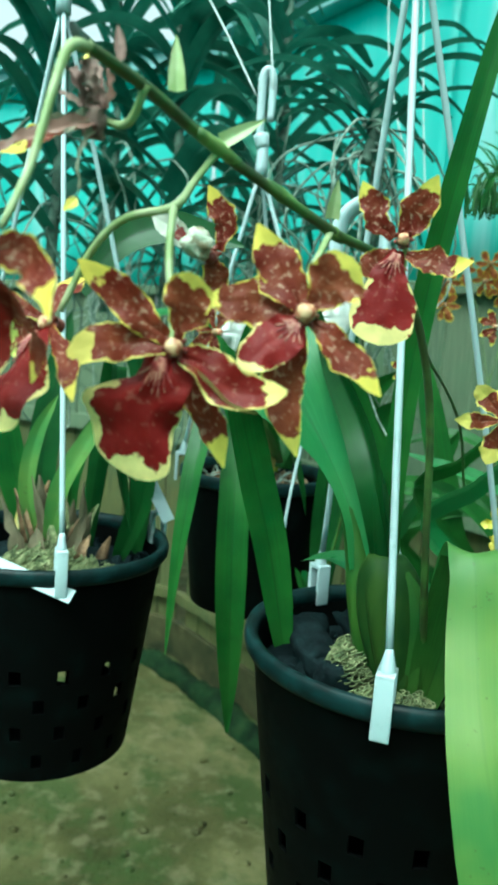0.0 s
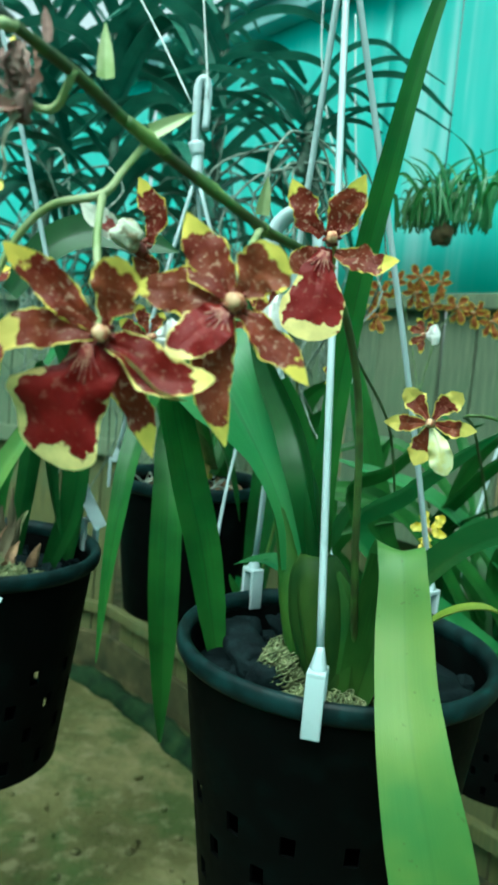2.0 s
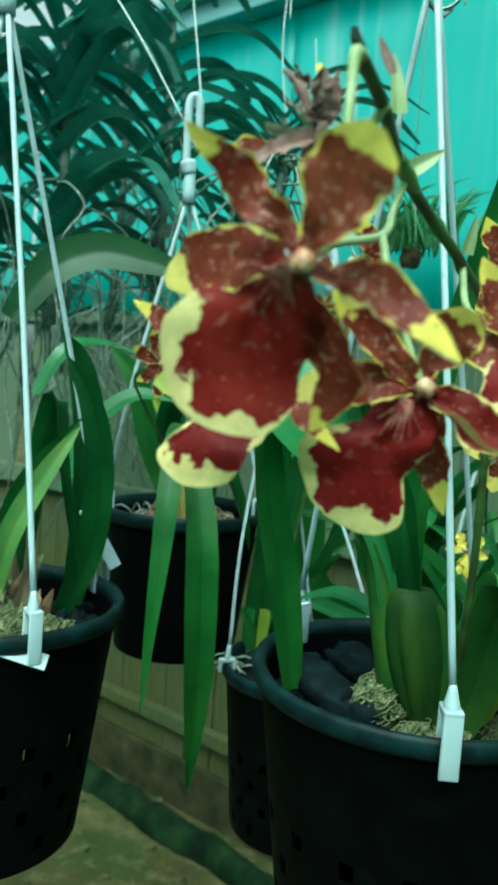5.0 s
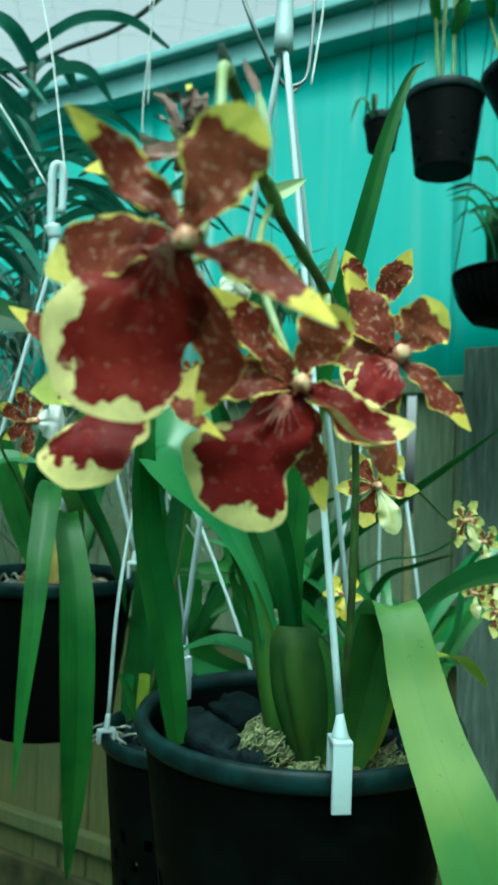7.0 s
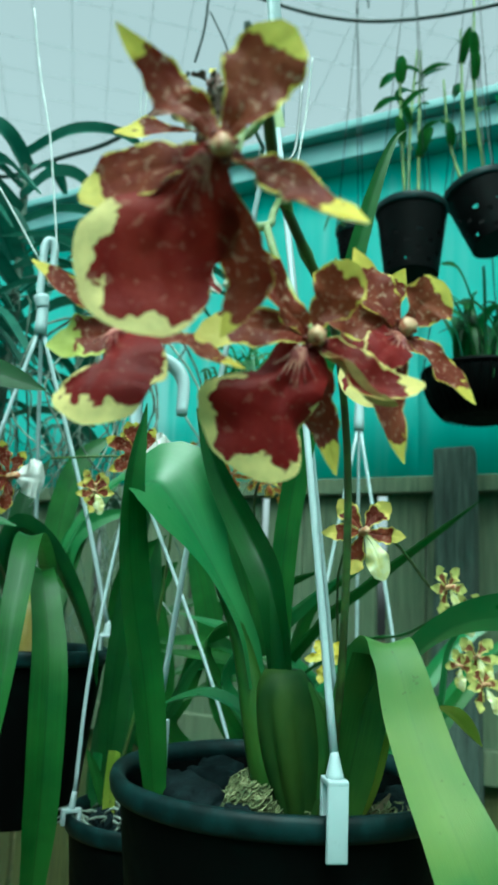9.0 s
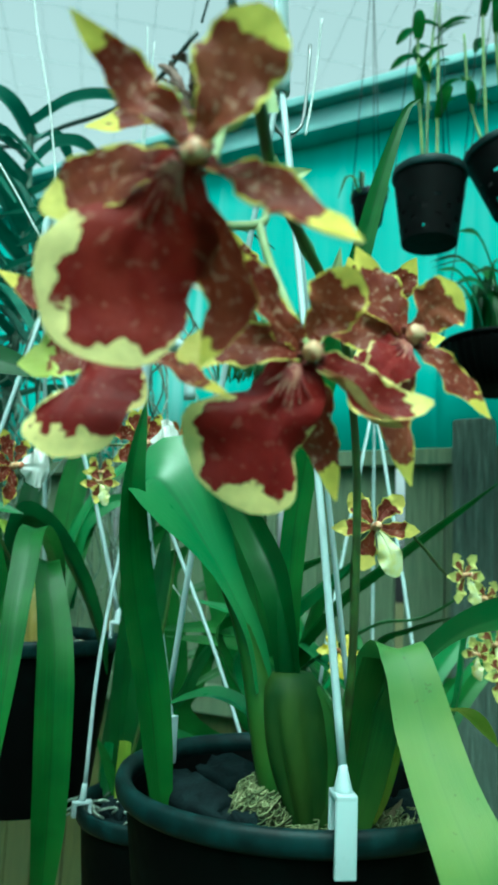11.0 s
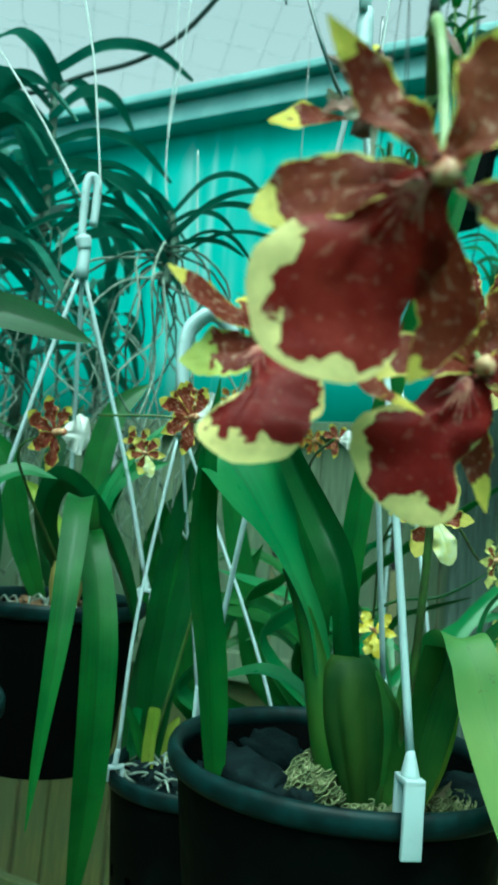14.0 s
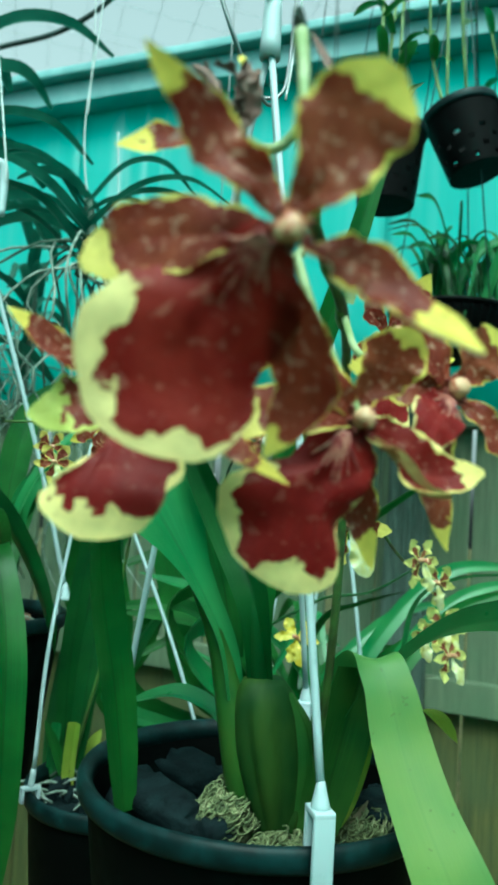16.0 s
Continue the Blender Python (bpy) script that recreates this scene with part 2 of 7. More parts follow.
k = Mat("black_pot_plastic", 0.5, spec=0.045)
k.color(k.mix(k.smooth(k.noise(35, 5), 0.5, 0.75), (0.0012, 0.0015, 0.0014), (0.002, 0.004, 0.0036)))
k.rough(k.math("ADD", 0.4, k.math("MULTIPLY", k.noise(80, 4), 0.3))).bump(k.noise(300, 3), 0.12, 0.0006)
M_POT = k.m
# teal sheen reflected from the surroundings, put into the rim's base colour
k = Mat("teal_sheen_rim", 0.42, spec=0.13)
k.color(k.mix(k.smooth(k.noise(60, 5), 0.4, 0.7), (0.004, 0.010, 0.010), (0.009, 0.026, 0.026))).bump(k.noise(300, 3), 0.15, 0.0006)
M_RIM = k.m
k = Mat("white_plastic", 0.4)
k.color(k.mix(k.smooth(k.noise(70, 5), 0.55, 0.8), (0.40, 0.47, 0.48), (0.26, 0.32, 0.32))).bump(k.noise(250, 3), 0.1, 0.0005)
M_WHITE = k.m
k = Mat("charcoal", 0.8, spec=0.06)
k.color(k.ramp(k.noise(55, 5), [(0.3, (0.003, 0.005, 0.006)), (0.7, (0.009, 0.017, 0.018))])).bump(k.noise(90, 6), 0.8, 0.004)
M_COAL = k.m
k = Mat("moss", 0.95)
k.color(k.ramp(k.noise(140, 5), [(0.3, (0.03, 0.045, 0.014)), (0.55, (0.13, 0.15, 0.06)), (0.75, (0.32, 0.32, 0.17))])).bump(k.noise(300, 4), 0.8, 0.003)
M_MOSS = k.m
k = Mat("bark_chip", 0.9)
k.color(k.ramp(k.noise(70, 5), [(0.3, (0.05, 0.03, 0.015)), (0.6, (0.2, 0.12, 0.06)), (0.8, (0.33, 0.24, 0.14))])).bump(k.noise(150, 5), 0.8, 0.003)
M_BARK = k.m
k = Mat("pale_root", 0.7)
k.color(k.mix(k.smooth(k.noise(90, 4), 0.4, 0.65), (0.12, 0.155, 0.12), (0.27, 0.31, 0.26))).bump(k.noise(200, 3), 0.4, 0.001)
M_ROOT = k.m
k = Mat("dark_root", 0.8)
k.color(k.mix(k.smooth(k.noise(50, 4), 0.4, 0.65), (0.035, 0.06, 0.04), (0.10, 0.15, 0.11)))
M_ROOT_DARK = k.m

k = Mat("teal_sheet", 0.38)
streak = k.noise(3.0, 5, (3.2, 3.2, 0.10), rough=0.6)
fine = k.noise(9, 4, (2.2, 2.2, 0.07))
c = k.mix(k.smooth(streak, 0.25, 0.80), (0.16, 0.61, 0.55), (0.21, 0.68, 0.62))
c = k.mix(k.math("MULTIPLY", k.smooth(fine, 0.50, 0.72), 0.2), c, (0.42, 0.70, 0.68))
wash = k.math("MULTIPLY", k.smooth(k.noise(2.2, 3, (2.6, 2.6, 0.35)), 0.52, 0.66), k.smooth(k.noise(7, 4, (2.0, 2.0, 0.12)), 0.45, 0.62))
c = k.mix(k.math("MULTIPLY", wash, 0.75), c, (0.55, 0.76, 0.75))
k.color(c).bump(k.noise(4, 2, (1, 1, 0.3)), 0.08, 0.01)
k.thin(0.6, c)
M_TEAL = k.m
k = Mat("teal_beam", 0.5)
k.color(k.mix(k.smooth(k.noise(9, 4, (1, 1, 1)), 0.4, 0.7), (0.17, 0.32, 0.32), (0.23, 0.39, 0.39)))
M_BEAM = k.m
k = Mat("weathered_timber", 0.85)
grain = k.noise(14, 6, (9, 9, 0.45), rough=0.65)
c = k.ramp(grain, [(0.25, (0.019, 0.036, 0.021)), (0.5, (0.074, 0.101, 0.056)), (0.75, (0.142, 0.172, 0.100))])
c = k.mix(k.math("MULTIPLY", k.rand(), 0.55), c, (0.105, 0.128, 0.072))
algae = k.smooth(k.noise(3.2, 4), 0.45, 0.72)
c = k.mix(k.math("MULTIPLY", algae, 0.55), c, (0.07, 0.13, 0.06))
k.color(c).bump(grain, 0.7, 0.004)
M_TIMBER = k.m
# olive-brown boards, with the shade low on the fence darkened into their colour
k = Mat("shaded_olive_timber", 0.85)
grain = k.noise(14, 6, (9, 9, 0.45), rough=0.65)
c = k.ramp(grain, [(0.25, (0.012, 0.018, 0.004)), (0.5, (0.058, 0.060, 0.012)), (0.75, (0.108, 0.104, 0.024))])
c = k.mix(k.math("MULTIPLY", k.rand(), 0.5), c, (0.07, 0.07, 0.026))
c = k.mix(k.math("MULTIPLY", k.smooth(k.noise(3.6, 4), 0.45, 0.7), 0.6), c, (0.045, 0.07, 0.025))
k.color(c).bump(grain, 0.7, 0.004)
M_TIMBER_SHADED = k.m
k = Mat("sandy_floor", 0.95, spec=0.15)
c = k.ramp(k.noise(2.6, 6, rough=0.6), [(0.3, (0.024, 0.025, 0.007)), (0.52, (0.055, 0.053, 0.018)), (0.72, (0.11, 0.10, 0.042))])
c = k.mix(k.math("MULTIPLY", k.smooth(k.noise(4.5, 6, rough=0.65), 0.46, 0.62), 0.75), c, (0.026, 0.042, 0.010))
c = k.mix(k.math("MULTIPLY", k.smooth(k.noise(16, 5), 0.5, 0.68), 0.5), c, (0.13, 0.115, 0.06))
k.color(c).bump(k.noise(40, 6), 0.8, 0.01)
M_FLOOR = k.m
k = Mat("black_hose", 0.45)
k.color(k.mix(k.smooth(k.noise(30, 3), 0.4, 0.65), (0.006, 0.016, 0.014), (0.010, 0.028, 0.025)))
M_HOSE = k.m
k = Mat("cord", 0.7)
k.color((0.55, 0.57, 0.56))
M_CORD = k.m
k = Mat("wire", 0.35, metal=0.9)
k.color((0.25, 0.26, 0.26))
M_WIRE = k.m
k = Mat("netting", 0.8)
k.color((0.42, 0.44, 0.46))
M_NET = k.m
k = Mat("yellow_petal", 0.5)
k.color(k.mix(k.smooth(k.noise(150, 2), 0.4, 0.6), (0.62, 0.48, 0.03), (0.7, 0.6, 0.12))).thin(0.25, (0.7, 0.55, 0.05))
M_YELLOW = k.m
k = Mat("pale_yellow_lip", 0.5)
k.color(k.mix(k.smooth(k.noise(140, 2), 0.4, 0.62), (0.58, 0.54, 0.20), (0.62, 0.62, 0.36))).thin(0.25, (0.6, 0.58, 0.25))
M_PALE_LIP = k.m
M_SMALL = petal_mat("petal_small", (0.13, 0.02, 0.012), (0.22, 0.05, 0.02), (0.64, 0.52, 0.12), border=0.84, tip=0.62, spots=0.2)
M_BLOTCH = petal_mat("petal_blotched", (0.16, 0.04, 0.02), (0.26, 0.10, 0.04), (0.56, 0.53, 0.16), border=0.66, tip=0.50, spots=0.2, edge_var=0.4)
M_ORANGE = petal_mat("petal_orange", (0.3, 0.07, 0.02), (0.4, 0.14, 0.03), (0.6, 0.42, 0.06), border=0.75, tip=0.85, spots=0.2)

k = Mat("dark_post", 0.9)
grain = k.noise(16, 6, (8, 8, 0.5), rough=0.7)
k.color(k.ramp(grain, [(0.3, (0.016, 0.026, 0.020)), (0.55, (0.055, 0.080, 0.062)), (0.78, (0.13, 0.17, 0.135))])).bump(grain, 0.9, 0.008)
M_POST = k.m

k = Mat("old_bulb", 0.55)
k.color(k.ramp(k.noise(40, 4, (1, 1, 0.4)), [(0.3, (0.10, 0.10, 0.02)), (0.55, (0.28, 0.22, 0.05)), (0.75, (0.40, 0.32, 0.14))])).bump(k.noise(60, 3, (1, 1, 0.3)), 0.4, 0.002)
M_BULB_OLD = k.m
k = Mat("pale_cap", 0.55)
k.color(k.mix(k.smooth(k.noise(200, 3), 0.4, 0.62), (0.55, 0.58, 0.44), (0.22, 0.17, 0.09))).bump(k.noise(300, 3), 0.6, 0.0015)
M_CAP = k.m

k = Mat("pale_board", 0.8, spec=0.12)
k.color(k.ramp(k.noise(12, 5, (1, 1, 1)), [(0.3, (0.014, 0.017, 0.008)), (0.6, (0.045, 0.042, 0.018)), (0.8, (0.09, 0.075, 0.036))])).bump(k.noise(50, 4), 0.4, 0.003)
M_PLINTH = k.m
k = Mat("dark_green_edging", 0.95, spec=0.08)
k.color(k.ramp(k.noise(14, 6), [(0.3, (0.004, 0.008, 0.004)), (0.55, (0.010, 0.022, 0.008)), (0.8, (0.026, 0.042, 0.015))])).bump(k.noise(40, 5), 0.9, 0.01)
M_EDGING = k.m

# ---- mesh helpers ----
def thing(name, at=(0, 0, 0), label="", category="", group="", kind=""):
    """An empty at the base of a thing that carries its parts."""
    ob = new(name)
    ob.empty_display_size = 0.02
    ob.location = at
    return tagged(ob, label, category, group, kind)


def base_of(ob):
    while ob.parent:
        ob = ob.parent
    return Vector(ob.location)


def part(name, bm, material, parent=None, label="", smooth=True, kind=""):
    """Links a bmesh, in world metres, as one mesh object under a thing or a part."""
    if parent:
        bmesh.ops.translate(bm, verts=bm.verts, vec=-base_of(parent))
    me = bpy.data.meshes.new(name)
    if smooth:
        for f in bm.faces:
            f.smooth = True
    bm.to_mesh(me)
    bm.free()
    me.materials.append(material)
    ob = new(name, me)
    ob.parent = parent
    return tagged(ob, label, kind=kind)


def curve_points(ctrl, n):
    """n + 1 points of a smooth line through the control points, evenly by control."""
    c = [Vector(p) for p in ctrl]
    if len(c) == 2:
        return [c[0].lerp(c[1], i / n) for i in range(n + 1)]
    c = [2 * c[0] - c[1]] + c + [2 * c[-1] - c[-2]]
    spans = len(c) - 3
    out = []
    for i in range(n + 1):
        u = i / n * spans
        k = min(int(u), spans - 1)
        s = u - k
        a, b, d, e = c[k:k + 4]
        out.append(0.5 * ((2 * b) + (d - a) * s + (2 * a - 5 * b + 4 * d - e) * s * s + (3 * b - a - 3 * d + e) * s ** 3))
    return out


def lerp_list(values, v):
    """A value at v (0..1) in an even list."""
    u = v * (len(values) - 1)
    k = min(int(u), len(values) - 2)
    return values[k] + (values[k + 1] - values[k]) * (u - k)


def add_tube(bm, ctrl, radii, n=12, seg=8, flat=1.0):
    """A round or flattened rod along a smooth line."""
    pts = curve_points(ctrl, n)
    rings = []
    side = None
    for i, p in enumerate(pts):
        d = (pts[min(i + 1, n)] - pts[max(i - 1, 0)]).normalized()
        if side is None:
            side = d.orthogonal().normalized()
        side = (side - d * side.dot(d)).normalized()
        up = d.cross(side)
        r = lerp_list(radii, i / n) if len(radii) > 1 else radii[0]
        rings.append([bm.verts.new(p + (side * math.cos(a) + up * math.sin(a) * flat) * r) for a in (2 * math.pi * j / seg for j in range(seg))])
    for a, b in zip(rings, rings[1:]):
        for j in range(seg):
            bm.faces.new((a[j], a[(j + 1) % seg], b[(j + 1) % seg], b[j]))
    bm.faces.new(rings[0][::-1])
    bm.faces.new(rings[-1])
    return bm


def tube(ctrl, radii, n=12, seg=8, flat=1.0):
    return add_tube(bmesh.new(), ctrl, radii if isinstance(radii, (list, tuple)) else [radii], n, seg, flat)


def add_lathe(bm, profile, seg=48, at=(0, 0, 0)):
    """Turns a closed profile of (radius, height) round the upright axis."""
    rings = []
    for k in range(seg):
        a = 2 * math.pi * k / seg
        rings.append([bm.verts.new((at[0] + r * math.cos(a), at[1] + r * math.sin(a), at[2] + z)) for r, z in profile])
    m = len(profile)
    for k in range(seg):
        a, b = rings[k], rings[(k + 1) % seg]
        for j in range(m):
            bm.faces.new((a[j], b[j], b[(j + 1) % m], a[(j + 1) % m]))
    return bm


def add_box(bm, center, size, turn=None, bevel=0.0):
    m = Matrix.Translation(center) @ (turn.to_4x4() if turn else Matrix()) @ Matrix.Diagonal((*size, 1))
    got = bmesh.ops.create_cube(bm, size=1.0, matrix=m)
    if bevel:
        edges = {e for v in got["verts"] for e in v.link_edges}
        bmesh.ops.bevel(bm, geom=list(edges), offset=bevel, segments=2, affect="EDGES", profile=0.6)
    return bm


STRAP = [0.55, 0.82, 0.95, 1.0, 1.0, 0.97, 0.9, 0.74, 0.5, 0.04]
STRAP_CUT = [0.6, 0.85, 0.97, 1.0, 1.0, 1.0, 1.0, 1.0, 1.0, 0.97]


def leaf_bm(ctrl, width, up, gutter=0.25, n=28, profile=STRAP, twist=0.0, wave=0.0, seed=0, across=None):
    """A strap leaf along a smooth line; up: the way its upper face looks; gutter: how deep the midrib lies; across: a fixed way across it."""
    bm = bmesh.new()
    uv = bm.loops.layers.uv.new("UVMap")
    pts = curve_points(ctrl, n)
    rng = random.Random(seed)
    ph = rng.uniform(0, 6)
    cols = [-1, -0.72, -0.4, -0.12, 0.0, 0.12, 0.4, 0.72, 1]
    grid = []
    normal = Vector(up).normalized()
    for i, p in enumerate(pts):
        v = i / n
        d = (pts[min(i + 1, n)] - pts[max(i - 1, 0)]).normalized()
        normal = (normal - d * normal.dot(d)).normalized()
        side = d.cross(normal)
        if across:
            side = (Vector(across) - d * d.dot(Vector(across))).normalized()
            normal = side.cross(d)
        if twist:
            q = Matrix.Rotation(radians(twist) * v, 3, d)
            s2, n2 = q @ side, q @ normal
        else:
            s2, n2 = side, normal
        w = 0.5 * width * lerp_list(profile, v)
        row = []
        for c in cols:
            lift = gutter * w * (abs(c) ** 1.3) + wave * w * c * c * math.sin(9 * v * 3.1 + ph + c)
            row.append((bm.verts.new(p + s2 * (c * w) + n2 * lift), c, v))
        grid.append(row)
    for a, b in zip(grid, grid[1:]):
        for j in range(len(cols) - 1):
            quad = (a[j], a[j + 1], b[j + 1], b[j])
            f = bm.faces.new([q[0] for q in quad])
            for loop, q in zip(f.loops, quad):
                loop[uv].uv = (q[1] * 0.5 + 0.5, q[2])
    return bm


SHAPES = {
    "sepal": [0.26, 0.34, 0.52, 0.74, 0.92, 1.0, 0.96, 0.86, 0.62, 0.10],
    "petal": [0.30, 0.48, 0.70, 0.90, 1.0, 0.98, 0.90, 0.72, 0.44, 0.04],
    "lip_heart": ([0.2, 0.36, 0.56, 0.76, 0.9, 1.0, 1.0, 0.9, 0.72, 0.18], [0.2, 0.36, 0.56, 0.76, 0.9, 1.0, 1.0, 0.9, 0.72, 0.18]),
}


def petal_bm(base, tip, width, arch, face, shape, seed, ruffle=0.12, curl=0.0):
    """A ruffled petal from base to tip that bows by arch towards face; curl bends its tip back."""
    bm = bmesh.new()
    uv = bm.loops.layers.uv.new("UVMap")
    rng = random.Random(seed)
    p1, p2 = rng.uniform(0, 6), rng.uniform(0, 6)
    k1, k2, k3 = rng.uniform(10, 14), rng.uniform(20, 26), rng.uniform(44, 56)
    lip = shape.startswith("lip")
    n, m = (30, 9) if not lip else (40, 14)
    axis = tip - base
    d0 = axis.normalized()
    face = (face - d0 * face.dot(d0)).normalized()
    side = d0.cross(face)
    prof = SHAPES[shape]
    far, near = prof if isinstance(prof, tuple) else (prof, prof)
    grid = []
    bow = rng.uniform(-0.06, 0.06) * axis.length
    amp = 0.025 if lip else 0.10
    for i in range(n + 1):
        v = i / n
        hump = math.sin(math.pi * v)
        p = base + axis * v + face * (arch * hump + curl * max(0, v - 0.6) ** 2) + side * (bow * math.sin(2 * math.pi * v) * 0.6 + bow * hump)
        wl = lerp_list(near, v) * (1 + hump * (amp * math.sin(k2 * v + p1) + 0.5 * amp * math.sin(k3 * v + p2)))
        wr = lerp_list(far, v) * (1 + hump * (amp * math.sin(k2 * v + p2) + 0.5 * amp * math.sin(k3 * v + p1)))
        row = []
        for j in range(-m, m + 1):
            u = j / m
            w = 0.5 * width * (wl if u < 0 else wr)
            r = ruffle * width * abs(u) ** 2.0 * hump * (math.sin(k1 * v + (p1 if u < 0 else p2)) + 0.5 * math.sin(k2 * v + u + p2))
            cup = -0.13 * width * u * u if lip else 0.10 * width * u * u
            fold = -0.05 * width * math.exp(-(u / 0.14) ** 2) * (1 - v)
            row.append((bm.verts.new(p + side * (u * w) + face * (r + cup * hump + fold)), u, v))
        grid.append(row)
    for a, b in zip(grid, grid[1:]):
        for j in range(2 * m):
            quad = (a[j], a[j + 1], b[j + 1], b[j])
            f = bm.faces.new([q[0] for q in quad])
            for loop, q in zip(f.loops, quad):
                loop[uv].uv = (q[1] * 0.5 + 0.5, q[2])
    return bm


def frame_of(toward):
    """Right, up and toward of a flower that looks that way."""
    tw = Vector(toward).normalized()
    r = Vector((0, 0, 1)).cross(tw).normalized()
    return r, tw.cross(r), tw


def flower(parent, at, toward, petals, seed, size=1.0, mats=None, label="", deep=2):
    """A small flower: a column with its petals under it. petals: shape, tip in mm (right, up, towards), width and bow in mm."""
    r, u, tw = frame_of(toward)
    at = Vector(at)
    s = size / 1000
    bm = bmesh.new()
    add_tube(bm, [at - tw * (5 + deep) * s - u * 2 * s, at - tw * 2 * s, at + tw * 4 * s + u * 1 * s, at + tw * 7 * s - u * 0.5 * s], [3.0 * s, 2.6 * s, 2.2 * s, 1.4 * s], 10, 10)
    col = part("flower", bm, M_COLUMN, parent, label)
    bm = bmesh.new()
    bmesh.ops.create_uvsphere(bm, u_segments=12, v_segments=8, radius=2.5 * s, matrix=Matrix.Translation(at + tw * 6.5 * s + u * 1.2 * s))
    for v in bm.verts:
        v.co += noise.noise_vector(v.co * 300) * 0.6 * s
    part("anther_cap", bm, M_COLUMN, col, "pale cap of the column")
    for i, (shape, tip, width, bow) in enumerate(petals):
        tipv = at + (r * tip[0] + u * tip[1] + tw * tip[2]) * s
        lip = shape.startswith("lip")
        start = at + (tipv - at).normalized() * 3 * s + tw * (1 - deep * 0.6 + 1.2 if lip else -deep) * s
        kind = "lip" if lip else shape
        part(kind, petal_bm(start, tipv, width * s, bow * s, tw, shape, seed * 31 + i, 0.13 if lip else 0.14), mats[kind], col)
    return col


# half widths from foot to tip, as shares of the half width
BLADES = {
    "narrow": ([0.34, 0.46, 0.62, 0.80, 0.94, 1.0, 0.98, 0.90, 0.72, 0.42, 0.05],) * 2,
    "oval": ([0.30, 0.52, 0.74, 0.90, 1.0, 1.0, 0.94, 0.82, 0.62, 0.36, 0.04],) * 2,
    "club": ([0.22, 0.30, 0.40, 0.54, 0.70, 0.84, 0.95, 1.0, 0.96, 0.76, 0.22],) * 2,
    "lobe": ([0.40, 0.64, 0.82, 0.93, 1.0, 1.0, 0.98, 0.92, 0.80, 0.58, 0.16],) * 2,
    "paddle": ([0.42, 0.58, 0.74, 0.88, 0.96, 1.0, 1.0, 0.98, 0.92, 0.74, 0.16],) * 2,
    "hooked": ([0.40, 0.52, 0.66, 0.78, 0.84, 0.86, 0.82, 0.74, 0.66, 0.52, 0.08], [0.40, 0.50, 0.62, 0.76, 0.90, 1.02, 1.08, 1.06, 0.90, 0.56, 0.08]),
}


def blade_bm(ctrl, width, face, shape, seed, ruffle=0.16, cup=0.1, scallop=0.07, n=44, m=12, blunt=False):
    """A petal along a smooth line. shape: half widths beside it (as shares of width, or in metres for width 2); ruffle: waves of its edge; cup: edges towards face."""
    bm = bmesh.new()
    uv = bm.loops.layers.uv.new("UVMap")
    rng = random.Random(seed)
    p1, p2, p3, p4 = (rng.uniform(0, 6.28) for _ in range(4))
    k1, k2, k3 = rng.uniform(9, 12), rng.uniform(15, 20), rng.uniform(34, 44)
    pts = curve_points(ctrl, n)
    nrm = Vector(face).normalized()
    right, left = shape
    full = 0.5 * width * max(max(left), max(right))
    grid = []
    for i, p in enumerate(pts):
        v = i / n
        d = (pts[min(i + 1, n)] - pts[max(i - 1, 0)]).normalized()
        nrm = (Vector(face) - d * d.dot(Vector(face))).normalized()
        side = d.cross(nrm)
        hump = min(1.0, math.sin(math.pi * min(1.0, v * 1.04 + 0.02)) * 1.5)
        p = p + side * (1.6 * scallop * full * hump * math.sin(k1 * v + p3))
        row = []
        for j in range(-m, m + 1):
            u = j / m
            ph, prof = (p1, right) if u < 0 else (p2, left)
            end = math.sqrt(max(0.0, 1 - ((v - 0.84) / 0.16) ** 2)) if blunt and v > 0.84 else 1.0
            w = end * 0.5 * width * lerp_list(prof, v) * (1 + hump * (scallop * math.sin(k2 * v + ph) + 0.6 * scallop * math.sin(k3 * v + ph + p3)))
            wave = ruffle * full * (abs(u) ** 1.6) * hump * (math.sin(k1 * v + ph) + 0.6 * math.sin(k2 * v + ph + p4))
            dimple = 0.05 * full * hump * noise.noise(Vector((u * 1.7 + p1, v * 5.0 + p2, seed)))
            fold = -0.10 * full * math.exp(-(u / 0.16) ** 2) * (1 - v)
            row.append((bm.verts.new(p + side * (u * w) + nrm * (wave + dimple + fold + cup * full * u * u * hump)), u, v))
        grid.append(row)
    for a, b in zip(grid, grid[1:]):
        for j in range(2 * m):
            quad = (a[j], a[j + 1], b[j + 1], b[j])
            f = bm.faces.new([q[0] for q in quad])
            for loop, q in zip(f.loops, quad):
                loop[uv].uv = (q[1] * 0.5 + 0.5, q[2])
    return bm


